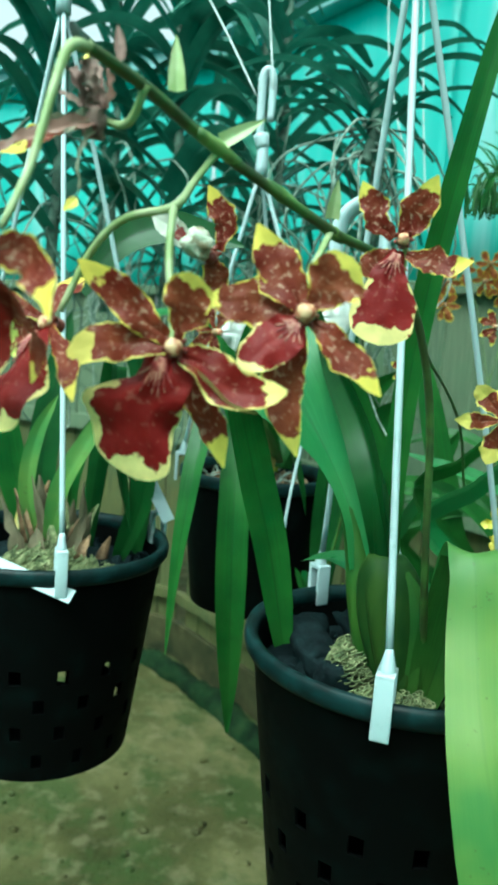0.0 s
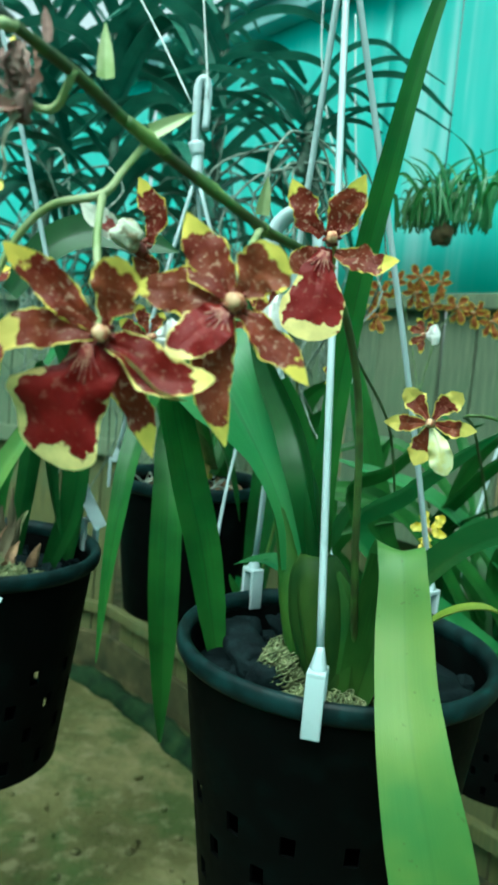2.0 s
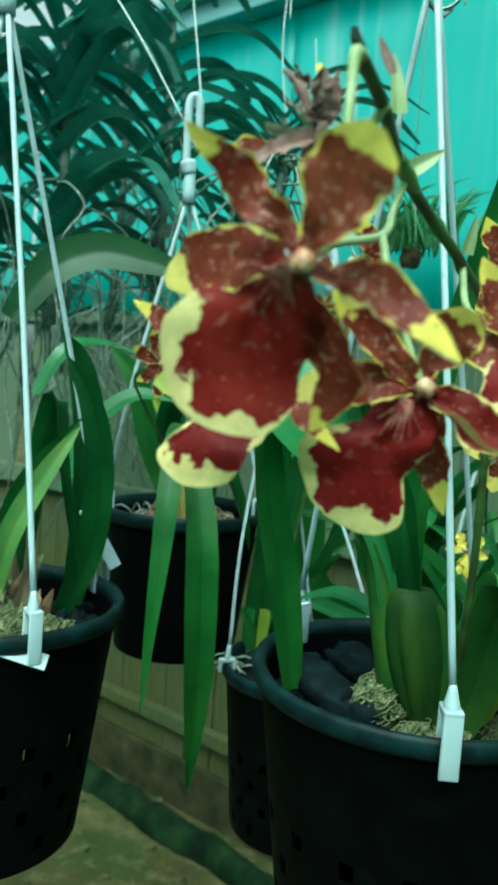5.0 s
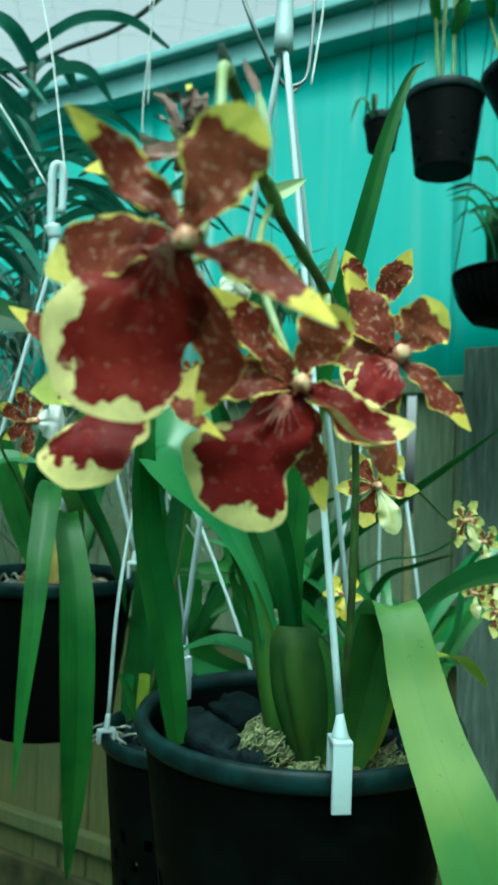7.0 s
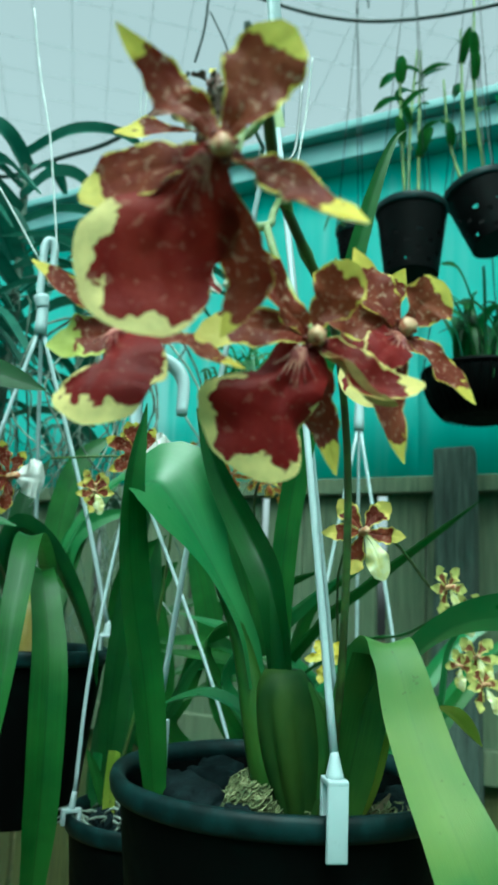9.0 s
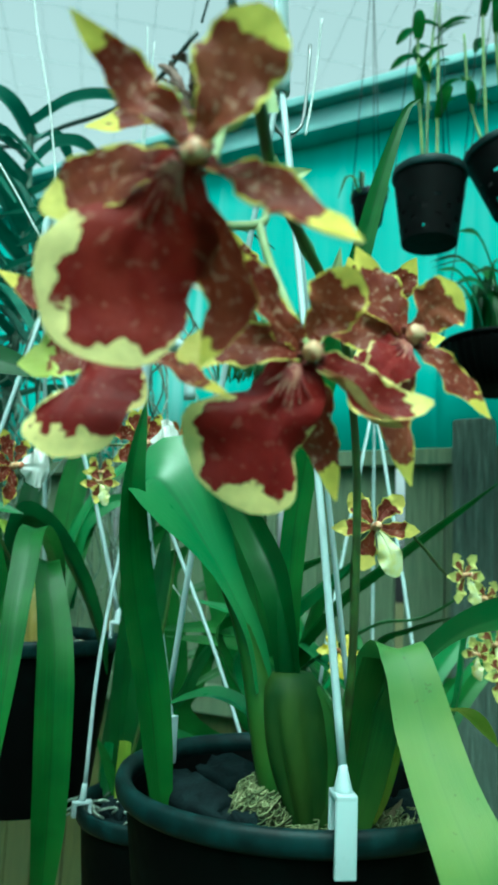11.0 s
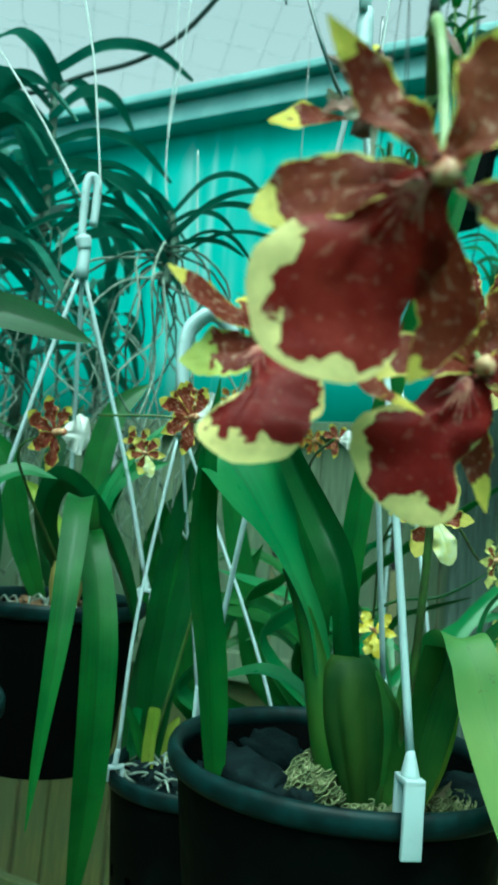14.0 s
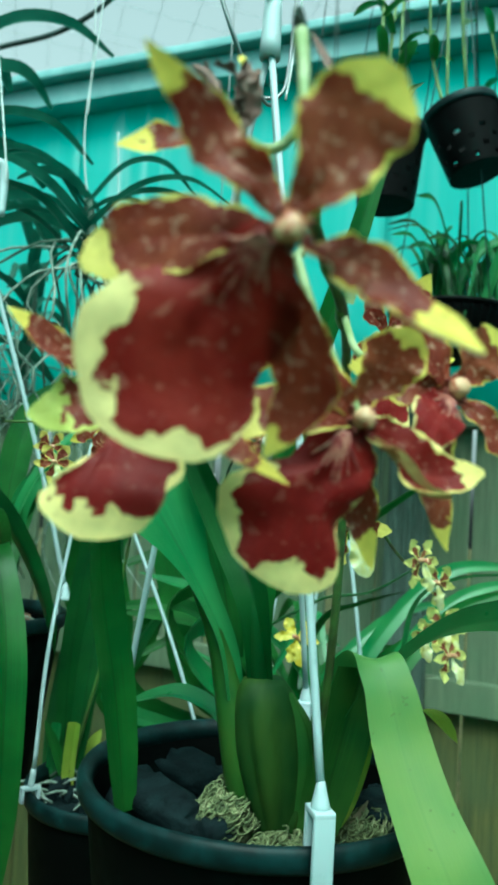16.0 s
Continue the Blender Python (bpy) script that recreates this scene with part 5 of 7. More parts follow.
leaf(plant_c, [(0.033, 1.016, 1.412), (0.022, 0.920, 1.462), (0.006, 0.835, 1.478), (0.014, 0.800, 1.420), (0.018, 0.790, 1.350), (0.021, 0.800, 1.255), (0.0215, 0.830, 1.145)], 0.031, (0.20, 0.77, 1.89), M_LEAF, "long drooping dark green leaf", n=36, gutter=0.3, wave=0.06, profile=[0.5, 0.5, 0.45, 0.6, 0.8, 0.95, 1.0, 1.0, 0.9, 0.6, 0.1])
leaf(plant_c, [(-0.131, 0.953, 1.423), (-0.107, 0.960, 1.484), (-0.080, 0.960, 1.518), (-0.051, 0.961, 1.533), (-0.015, 0.963, 1.528)], 0.0231, (-0.07, -0.29, 0.67), M_LEAF_BRIGHT, gutter=0.25)
leaf(plant_c, [(0.021, 1.041, 1.401), (-0.019, 1.001, 1.476), (-0.014, 0.973, 1.525), (0.015, 0.947, 1.510), (0.047, 0.934, 1.460), (0.067, 0.924, 1.411), (0.079, 0.925, 1.369)], 0.0310, (0.11, 0.43, 1.50), M_LEAF_DARK, n=34, gutter=0.3)
leaf(plant_c, [(0.028, 1.040, 1.396), (0.010, 1.058, 1.458), (-0.021, 1.081, 1.508), (-0.039, 1.083, 1.527)], 0.0200, (-0.20, -0.77, 0.11), M_LEAF_YOUNG)
leaf(plant_c, [(0.033, 1.037, 1.403), (0.052, 1.065, 1.481), (0.073, 1.072, 1.552), (0.112, 1.077, 1.606)], 0.0232, (-0.12, -0.48, 0.44), M_LEAF)
leaf(plant_c, [(0.029, 1.038, 1.402), (0.041, 1.003, 1.500), (0.071, 0.988, 1.566), (0.126, 0.989, 1.612), (0.164, 1.001, 1.605)], 0.0193, (-0.07, -0.29, 0.67), M_LEAF_BRIGHT)

plant_b = thing("orchid_plant", (-0.175, 0.80, 1.32), "orchid with old tan pseudobulbs and dark leaves", "orchid")

part("old_stem", tube([(-0.162, 0.812, 1.292), (-0.175, 0.817, 1.345), (-0.188, 0.813, 1.375), (-0.196, 0.818, 1.405)], [0.014, 0.012, 0.008, 0.001], 14, 12), M_PAPER, plant_b, "shrivelled stem in papery sheaths")
part("old_stem", tube([(-0.149, 0.804, 1.296), (-0.143, 0.802, 1.340), (-0.132, 0.802, 1.375)], [0.013, 0.011, 0.007, 0.001], 14, 12), M_PAPER, plant_b)
part("old_stem", tube([(-0.203, 0.816, 1.289), (-0.216, 0.821, 1.336), (-0.220, 0.825, 1.371)], [0.012, 0.009, 0.001], 14, 12), M_BULB_OLD, plant_b)
part("old_stem", tube([(-0.134, 0.827, 1.294), (-0.127, 0.832, 1.325), (-0.121, 0.835, 1.343)], [0.008, 0.006, 0.001], 14, 12), M_BARK, plant_b)
leaf(plant_b, [(-0.173, 0.776, 1.321), (-0.172, 0.767, 1.343), (-0.181, 0.784, 1.358)], 0.0201, (0.11, -0.79, 0.30), M_PAPER, n=12, gutter=.6, wave=0.25, seed=0, twist=2, profile=[0.8, 1, 0.9, 1, 0.7, 0.75, 0.3, 0.1])
leaf(plant_b, [(-0.175, 0.809, 1.296), (-0.172, 0.800, 1.324), (-0.161, 0.815, 1.346)], 0.0140, (0.11, -0.79, 0.30), M_BARK, n=12, gutter=.6, wave=0.25, seed=1, twist=-40, profile=[0.8, 1, 0.9, 1, 0.7, 0.75, 0.3, 0.1])
leaf(plant_b, [(-0.172, 0.787, 1.302), (-0.161, 0.782, 1.349), (-0.154, 0.793, 1.392)], 0.0151, (0.11, -0.79, 0.30), M_PAPER, n=12, gutter=.6, wave=0.25, seed=2, twist=-30, profile=[0.8, 1, 0.9, 1, 0.7, 0.75, 0.3, 0.1])
leaf(plant_b, [(-0.180, 0.803, 1.294), (-0.179, 0.798, 1.345), (-0.168, 0.809, 1.392)], 0.0196, (0.11, -0.79, 0.30), M_BARK, n=12, gutter=.6, wave=0.25, seed=3, twist=-10, profile=[0.8, 1, 0.9, 1, 0.7, 0.75, 0.3, 0.1])
leaf(plant_b, [(-0.155, 0.807, 1.307), (-0.162, 0.798, 1.335), (-0.170, 0.798, 1.360)], 0.0185, (0.11, -0.79, 0.30), M_BARK, n=12, gutter=-.5, wave=0.25, seed=4, twist=24, profile=[0.8, 1, 0.9, 1, 0.7, 0.75, 0.3, 0.1])
leaf(plant_b, [(-0.188, 0.795, 1.301), (-0.194, 0.788, 1.350), (-0.211, 0.792, 1.394)], 0.0159, (0.11, -0.79, 0.30), M_BARK, n=12, gutter=.6, wave=0.25, seed=5, twist=49, profile=[0.8, 1, 0.9, 1, 0.7, 0.75, 0.3, 0.1])
leaf(plant_b, [(-0.192, 0.795, 1.314), (-0.197, 0.788, 1.357), (-0.208, 0.795, 1.396)], 0.0127, (0.11, -0.79, 0.30), M_MOSS, n=12, gutter=.6, wave=0.25, seed=6, twist=-55, profile=[0.8, 1, 0.9, 1, 0.7, 0.75, 0.3, 0.1])
leaf(plant_b, [(-0.149, 0.813, 1.296), (-0.146, 0.807, 1.340), (-0.130, 0.818, 1.381)], 0.0231, (0.11, -0.79, 0.30), M_MOSS, n=12, gutter=.6, wave=0.25, seed=7, twist=-25, profile=[0.8, 1, 0.9, 1, 0.7, 0.75, 0.3, 0.1])
leaf(plant_b, [(-0.190, 0.808, 1.302), (-0.194, 0.799, 1.333), (-0.205, 0.799, 1.361)], 0.0111, (0.11, -0.79, 0.30), M_PAPER, n=12, gutter=-.5, wave=0.25, seed=8, twist=34, profile=[0.8, 1, 0.9, 1, 0.7, 0.75, 0.3, 0.1])
leaf(plant_b, [(-0.168, 0.791, 1.313), (-0.176, 0.784, 1.363), (-0.190, 0.786, 1.410)], 0.0110, (0.11, -0.79, 0.30), M_PAPER, n=12, gutter=.6, wave=0.25, seed=9, twist=13, profile=[0.8, 1, 0.9, 1, 0.7, 0.75, 0.3, 0.1])
leaf(plant_b, [(-0.159, 0.807, 1.303), (-0.161, 0.797, 1.322), (-0.172, 0.815, 1.333)], 0.0190, (0.11, -0.79, 0.30), M_PAPER, n=12, gutter=-.5, wave=0.25, seed=10, twist=-36, profile=[0.8, 1, 0.9, 1, 0.7, 0.75, 0.3, 0.1])
leaf(plant_b, [(-0.165, 0.799, 1.307), (-0.168, 0.791, 1.339), (-0.179, 0.795, 1.368)], 0.0128, (0.11, -0.79, 0.30), M_PAPER, n=12, gutter=-.5, wave=0.25, seed=11, twist=-30, profile=[0.8, 1, 0.9, 1, 0.7, 0.75, 0.3, 0.1])
leaf(plant_b, [(-0.153, 0.788, 1.306), (-0.148, 0.780, 1.333), (-0.157, 0.785, 1.354)], 0.0117, (0.11, -0.79, 0.30), M_MOSS, n=12, gutter=.6, wave=0.25, seed=12, twist=-1, profile=[0.8, 1, 0.9, 1, 0.7, 0.75, 0.3, 0.1])
leaf(plant_b, [(-0.197, 0.806, 1.307), (-0.192, 0.801, 1.356), (-0.185, 0.818, 1.401)], 0.0210, (0.11, -0.79, 0.30), M_BARK, n=12, gutter=-.5, wave=0.25, seed=13, twist=3, profile=[0.8, 1, 0.9, 1, 0.7, 0.75, 0.3, 0.1])
leaf(plant_b, [(-0.152, 0.813, 1.300), (-0.160, 0.806, 1.350), (-0.173, 0.827, 1.393)], 0.0232, (0.11, -0.79, 0.30), M_PAPER, n=12, gutter=.6, wave=0.25, seed=14, twist=-13, profile=[0.8, 1, 0.9, 1, 0.7, 0.75, 0.3, 0.1])
leaf(plant_b, [(-0.154, 0.809, 1.299), (-0.155, 0.803, 1.347), (-0.170, 0.813, 1.389)], 0.0166, (0.11, -0.79, 0.30), M_MOSS, n=12, gutter=-.5, wave=0.25, seed=15, twist=-34, profile=[0.8, 1, 0.9, 1, 0.7, 0.75, 0.3, 0.1])
leaf(plant_b, [(-0.189, 0.774, 1.302), (-0.192, 0.767, 1.349), (-0.220, 0.781, 1.388)], 0.0211, (0.11, -0.79, 0.30), M_PAPER, n=12, gutter=.6, wave=0.25, seed=16, twist=-41, profile=[0.8, 1, 0.9, 1, 0.7, 0.75, 0.3, 0.1])
leaf(plant_b, [(-0.155, 0.810, 1.298), (-0.154, 0.804, 1.343), (-0.154, 0.809, 1.385)], 0.0195, (0.11, -0.79, 0.30), M_PAPER, n=12, gutter=-.5, wave=0.25, seed=17, twist=7, profile=[0.8, 1, 0.9, 1, 0.7, 0.75, 0.3, 0.1])
leaf(plant_b, [(-0.182, 0.805, 1.297), (-0.182, 0.796, 1.318), (-0.203, 0.798, 1.333)], 0.0150, (0.11, -0.79, 0.30), M_PAPER, n=12, gutter=.6, wave=0.25, seed=18, twist=55, profile=[0.8, 1, 0.9, 1, 0.7, 0.75, 0.3, 0.1])
leaf(plant_b, [(-0.166, 0.804, 1.311), (-0.154, 0.798, 1.343), (-0.144, 0.808, 1.371)], 0.0115, (0.11, -0.79, 0.30), M_BARK, n=12, gutter=-.5, wave=0.25, seed=19, twist=-10, profile=[0.8, 1, 0.9, 1, 0.7, 0.75, 0.3, 0.1])
leaf(plant_b, [(-0.144, 0.802, 1.309), (-0.138, 0.797, 1.360), (-0.144, 0.809, 1.405)], 0.0119, (0.11, -0.79, 0.30), M_PAPER, n=12, gutter=-.5, wave=0.25, seed=20, twist=45, profile=[0.8, 1, 0.9, 1, 0.7, 0.75, 0.3, 0.1])
leaf(plant_b, [(-0.185, 0.793, 1.313), (-0.178, 0.786, 1.343), (-0.188, 0.799, 1.366)], 0.0105, (0.11, -0.79, 0.30), M_BARK, n=12, gutter=.6, wave=0.25, seed=21, twist=5, profile=[0.8, 1, 0.9, 1, 0.7, 0.75, 0.3, 0.1])
leaf(plant_b, [(-0.155, 0.784, 1.308), (-0.149, 0.776, 1.328), (-0.155, 0.781, 1.343)], 0.0198, (0.11, -0.79, 0.30), M_PAPER, n=12, gutter=.6, wave=0.25, seed=22, twist=13, profile=[0.8, 1, 0.9, 1, 0.7, 0.75, 0.3, 0.1])
leaf(plant_b, [(-0.169, 0.784, 1.302), (-0.165, 0.779, 1.351), (-0.178, 0.796, 1.392)], 0.0180, (0.11, -0.79, 0.30), M_MOSS, n=12, gutter=-.5, wave=0.25, seed=23, twist=-43, profile=[0.8, 1, 0.9, 1, 0.7, 0.75, 0.3, 0.1])
leaf(plant_b, [(-0.132, 0.782, 1.319), (-0.130, 0.773, 1.341), (-0.127, 0.789, 1.356)], 0.0124, (0.11, -0.79, 0.30), M_BARK, n=12, gutter=.6, wave=0.25, seed=24, twist=9, profile=[0.8, 1, 0.9, 1, 0.7, 0.75, 0.3, 0.1])
leaf(plant_b, [(-0.176, 0.809, 1.300), (-0.183, 0.800, 1.331), (-0.200, 0.811, 1.356)], 0.0148, (0.11, -0.79, 0.30), M_BARK, n=12, gutter=.6, wave=0.25, seed=25, twist=12, profile=[0.8, 1, 0.9, 1, 0.7, 0.75, 0.3, 0.1])
leaf(plant_b, [(-0.161, 0.806, 1.300), (-0.168, 0.796, 1.330), (-0.180, 0.799, 1.355)], 0.0232, (0.11, -0.79, 0.30), M_PAPER, n=12, gutter=.6, wave=0.25, seed=26, twist=-39, profile=[0.8, 1, 0.9, 1, 0.7, 0.75, 0.3, 0.1])
leaf(plant_b, [(-0.162, 0.799, 1.299), (-0.162, 0.793, 1.344), (-0.181, 0.806, 1.381)], 0.0217, (0.11, -0.79, 0.30), M_PAPER, n=12, gutter=-.5, wave=0.25, seed=27, twist=24, profile=[0.8, 1, 0.9, 1, 0.7, 0.75, 0.3, 0.1])
leaf(plant_b, [(-0.181, 0.811, 1.307), (-0.178, 0.805, 1.347), (-0.193, 0.812, 1.381)], 0.0158, (0.11, -0.79, 0.30), M_BARK, n=12, gutter=-.5, wave=0.25, seed=28, twist=-7, profile=[0.8, 1, 0.9, 1, 0.7, 0.75, 0.3, 0.1])
leaf(plant_b, [(-0.153, 0.798, 1.313), (-0.142, 0.792, 1.348), (-0.136, 0.802, 1.377)], 0.0153, (0.11, -0.79, 0.30), M_PAPER, n=12, gutter=.6, wave=0.25, seed=29, twist=1, profile=[0.8, 1, 0.9, 1, 0.7, 0.75, 0.3, 0.1])
moss_clump((-0.165, 0.765, 1.325), (0.045, 0.03, 0.02), 21, 300)
moss_clump((-0.12, 0.76, 1.32), (0.026, 0.02, 0.016), 22, 160)
leaf(plant_b, [(-0.162, 0.874, 1.312), (-0.148, 0.870, 1.441), (-0.129, 0.846, 1.525), (-0.119, 0.825, 1.471), (-0.108, 0.819, 1.412), (-0.094, 0.814, 1.359)], 0.0255, (-0.04, 0.59, 1.53), M_LEAF_DARK, "broad dark green leaf")
leaf(plant_b, [(-0.170, 0.790, 1.330), (-0.155, 0.776, 1.400), (-0.130, 0.785, 1.455), (-0.100, 0.798, 1.505)], 0.021, (-0.1, -0.9, 0.3), M_LEAF_LIGHT, "yellowish green leaf", gutter=0.4)
leaf(plant_b, [(-0.185, 0.800, 1.325), (-0.196, 0.790, 1.395), (-0.190, 0.795, 1.450), (-0.172, 0.800, 1.492)], 0.017, (0.1, -0.9, 0.3), M_LEAF_LIGHT, gutter=0.4)
leaf(plant_b, [(-0.175, 0.856, 1.334), (-0.170, 0.843, 1.397), (-0.148, 0.831, 1.452), (-0.101, 0.821, 1.511)], 0.0192, (0.04, -0.59, 0.47), M_LEAF)
leaf(plant_b, [(-0.205, 0.853, 1.332), (-0.213, 0.862, 1.407), (-0.205, 0.872, 1.496), (-0.194, 0.882, 1.579)], 0.0352, (0.05, -0.69, 0.38), M_LEAF_DARK)
leaf(plant_b, [(-0.216, 0.853, 1.331), (-0.237, 0.840, 1.409), (-0.246, 0.829, 1.495)], 0.0343, (0.05, -0.69, 0.38), M_LEAF)
leaf(plant_b, [(-0.106, 0.876, 1.308), (-0.094, 0.861, 1.413), (-0.094, 0.853, 1.488), (-0.106, 0.848, 1.556), (-0.126, 0.849, 1.589)], 0.0350, (-0.19, -0.72, 0.17), M_LEAF_DARK)
leaf(plant_b, [(-0.178, 0.861, 1.599), (-0.142, 0.867, 1.650), (-0.100, 0.874, 1.671), (-0.053, 0.873, 1.667), (-0.006, 0.872, 1.657)], 0.0397, (-0.24, -0.93, -0.08), M_LEAF_DARK, "dark leaf reaching sideways")
leaf(plant_b, [(-0.165, 0.950, 1.526), (-0.134, 0.957, 1.576), (-0.097, 0.987, 1.587), (-0.047, 1.017, 1.575)], 0.0236, (-0.10, -0.38, 0.56), M_LEAF_BRIGHT)

plant_d = thing("orchid_plant", (0.135, 0.872, 1.25), "orchid shoots and pale roots in the small low pot", "orchid")
leaf(plant_d, [(0.102, 0.917, 1.228), (0.099, 0.910, 1.269), (0.099, 0.900, 1.311)], 0.0125, (-0.37, -0.71, 0.14), M_LEAF_YOUNG, "cut yellow-green shoot", profile=STRAP_CUT, gutter=0.5)
leaf(plant_d, [(0.092, 0.934, 1.224), (0.086, 0.928, 1.264), (0.086, 0.919, 1.306)], 0.0100, (-0.37, -0.71, 0.14), M_LEAF_BRIGHT, profile=STRAP_CUT, gutter=0.5)
leaf(plant_d, [(0.101, 0.940, 1.237), (0.096, 0.934, 1.336), (0.099, 0.924, 1.430), (0.108, 0.911, 1.513), (0.120, 0.898, 1.584)], 0.020, (-0.37, -0.71, 0.14), M_LEAF_DARK)
leaf(plant_d, [(0.094, 0.968, 1.217), (0.100, 0.980, 1.296), (0.112, 0.989, 1.379), (0.126, 0.998, 1.448)], 0.0250, (-0.32, -0.62, 0.24), M_LEAF_DARK)
leaf(plant_d, [(0.115, 0.934, 1.226), (0.122, 0.926, 1.273), (0.130, 0.919, 1.297)], 0.0141, (-0.32, -0.62, 0.24), M_LEAF_YOUNG)
leaf(plant_d, [(0.104, 0.914, 1.256), (0.115, 0.916, 1.381), (0.125, 0.914, 1.454), (0.130, 0.913, 1.524)], 0.024, (-0.22, -0.76, 0.10), M_LEAF_DARK)
leaf(plant_d, [(0.100, 0.917, 1.244), (0.086, 0.916, 1.283), (0.073, 0.916, 1.310)], 0.0100, (-0.22, -0.76, 0.10), M_LEAF)

rng = random.Random(31)
for i in range(46):
    a, r = rng.uniform(0, 6.28), 0.07 * math.sqrt(rng.random())
    p = Vector((0.135 + r * math.cos(a), 0.872 + r * math.sin(a), 1.252))
    b = rng.uniform(0, 6.28)
    q = p + Vector((math.cos(b), math.sin(b), 0)) * rng.uniform(0.02, 0.045)
    part("root", tube([p, p.lerp(q, 0.5) + Vector((0, 0, rng.uniform(0.004, 0.014))), q], [0.0013, 0.0014, 0.0009], 6, 5), M_ROOT, plant_d)
for c, n, r in ((C, 26, 0.075),):
    for i in range(n):
        a = rng.uniform(0, 6.28)
        p = c + Vector((r * math.cos(a) * rng.random(), r * math.sin(a) * rng.random(), -0.012))
        b = rng.uniform(0, 6.28)
        q = p + Vector((math.cos(b), math.sin(b), 0.1)) * rng.uniform(0.02, 0.04)
        part("root", tube([p, p.lerp(q, 0.5) + Vector((0, 0, rng.uniform(0.003, 0.012))), q], [0.0012, 0.0013, 0.0009], 6, 5), M_ROOT, plant_c)

# plant labels
def tag(a, b, width, label):
    a, b = Vector(a), Vector(b)
    bm = bmesh.new()
    d = (b - a)
    x = d.normalized()
    z = (Vector((0, -0.6, 0.8)) - x * x.dot(Vector((0, -0.6, 0.8)))).normalized()
    m = Matrix((x, z.cross(x), z)).transposed()
    add_box(bm, (a + b) / 2, (d.length, width, 0.0012), m, 0.0004)
    return tagged(part("plant_label", bm, M_WHITE, smooth=False), label, "plant label", "plant labels")

tag((-0.192, 0.684, 1.355), (-0.106, 0.692, 1.325), 0.014, "blank white plastic label stuck in the pot")
tag((-0.098, 0.862, 1.418), (-0.064, 0.858, 1.361), 0.014, "blank white plastic label leaning over the rim")
tag((0.121, 0.953, 1.220), (0.157, 0.934, 1.232), 0.018, "blank white plastic label lying on the roots")

# ---- a low orchid behind the large pot, and its small flowers ----
E_POT = Vector((0.44, 1.05, 1.20))
pot(E_POT, 0.09, 0.17, 0.76, "black plastic pot of leafy orchids half hidden behind the large pot")
hanger(E_POT, 0.09, (0.44, 1.05, 1.72), (-60, 60, 180), "white plastic hanger of the hidden pot")
filling(E_POT - Vector((0, 0, 0.014)), 0.082, 33, 50, M_BARK, "bark chips in the hidden pot")
plant_e = thing("orchid_plant", (0.44, 1.05, 1.19), "orchid with a dense fan of narrow green leaves", "orchid")
rng = random.Random(77)
for i in range(26):
    a = rng.uniform(-0.4, 3.6) if i % 3 else rng.uniform(0, 6.28)
    out = Vector((math.cos(a), math.sin(a) * 0.7, 0))
    l = rng.uniform(0.20, 0.36)
    b = Vector((0.44 + rng.uniform(-0.05, 0.05), 1.05 + rng.uniform(-0.04, 0.04), 1.19))
    h = rng.uniform(0.5, 1.05)
    pts = [b, b + out * l * 0.22 + Vector((0, 0, l * 0.45 * h)), b + out * l * 0.55 + Vector((0, 0, l * 0.78 * h)), b + out * l * 0.95 + Vector((0, 0, l * rng.uniform(0.62, 0.95) * h))]
    leaf(plant_e, pts, rng.uniform(0.014, 0.026), (0.1, -0.5, 0.8), rng.choice([M_LEAF, M_LEAF_BRIGHT, M_LEAF_BRIGHT]), gutter=0.3, n=18)
leaf(plant_e, [(0.414, 1.054, 1.190), (0.315, 1.051, 1.327), (0.354, 0.991, 1.435), (0.396, 0.953, 1.485), (0.444, 0.903, 1.537), (0.499, 0.849, 1.593)], 0.0234, (-0.16, -0.46, 0.39), M_LEAF, gutter=0.35)
leaf(plant_e, [(0.427, 1.058, 1.190), (0.322, 1.048, 1.327), (0.396, 0.980, 1.416), (0.455, 0.945, 1.434), (0.502, 0.896, 1.477)], 0.0209, (-0.13, -0.37, 0.52), M_LEAF)
leaf(plant_e, [(0.453, 1.015, 1.190), (0.219, 0.924, 1.360), (0.264, 0.932, 1.422), (0.309, 0.929, 1.462), (0.363, 0.936, 1.499)], 0.0356, (0.03, -0.50, 0.55), M_LEAF_BRIGHT, gutter=0.3)
leaf(plant_e, [(0.391, 1.077, 1.190), (0.205, 0.956, 1.392), (0.247, 0.964, 1.442), (0.290, 0.970, 1.479), (0.353, 0.976, 1.504)], 0.0291, (0.03, -0.50, 0.55), M_LEAF, gutter=0.3)
leaf(plant_e, [(0.416, 1.029, 1.190), (0.203, 1.076, 1.272), (0.168, 1.071, 1.384), (0.156, 1.064, 1.463), (0.187, 1.050, 1.506)], 0.0554, (-0.19, -0.67, 0.21), M_LEAF, gutter=0.25)
leaf(plant_e, [(0.490, 1.048, 1.190), (0.212, 1.095, 1.268), (0.218, 1.082, 1.353), (0.239, 1.067, 1.424), (0.259, 1.055, 1.475)], 0.0283, (-0.19, -0.67, 0.21), M_LEAF, gutter=0.25)
leaf(plant_e, [(0.474, 1.048, 1.190), (0.187, 1.059, 1.276), (0.194, 1.048, 1.337), (0.216, 1.036, 1.386), (0.241, 1.027, 1.401)], 0.0230, (-0.13, -0.48, 0.44), M_LEAF_BRIGHT, gutter=0.25)
leaf(plant_e, [(0.454, 1.022, 1.190), (0.196, 1.119, 1.276), (0.153, 1.119, 1.367), (0.133, 1.115, 1.438), (0.142, 1.104, 1.503), (0.180, 1.089, 1.541)], 0.0434, (-0.16, -0.57, 0.33), M_LEAF, gutter=0.25)
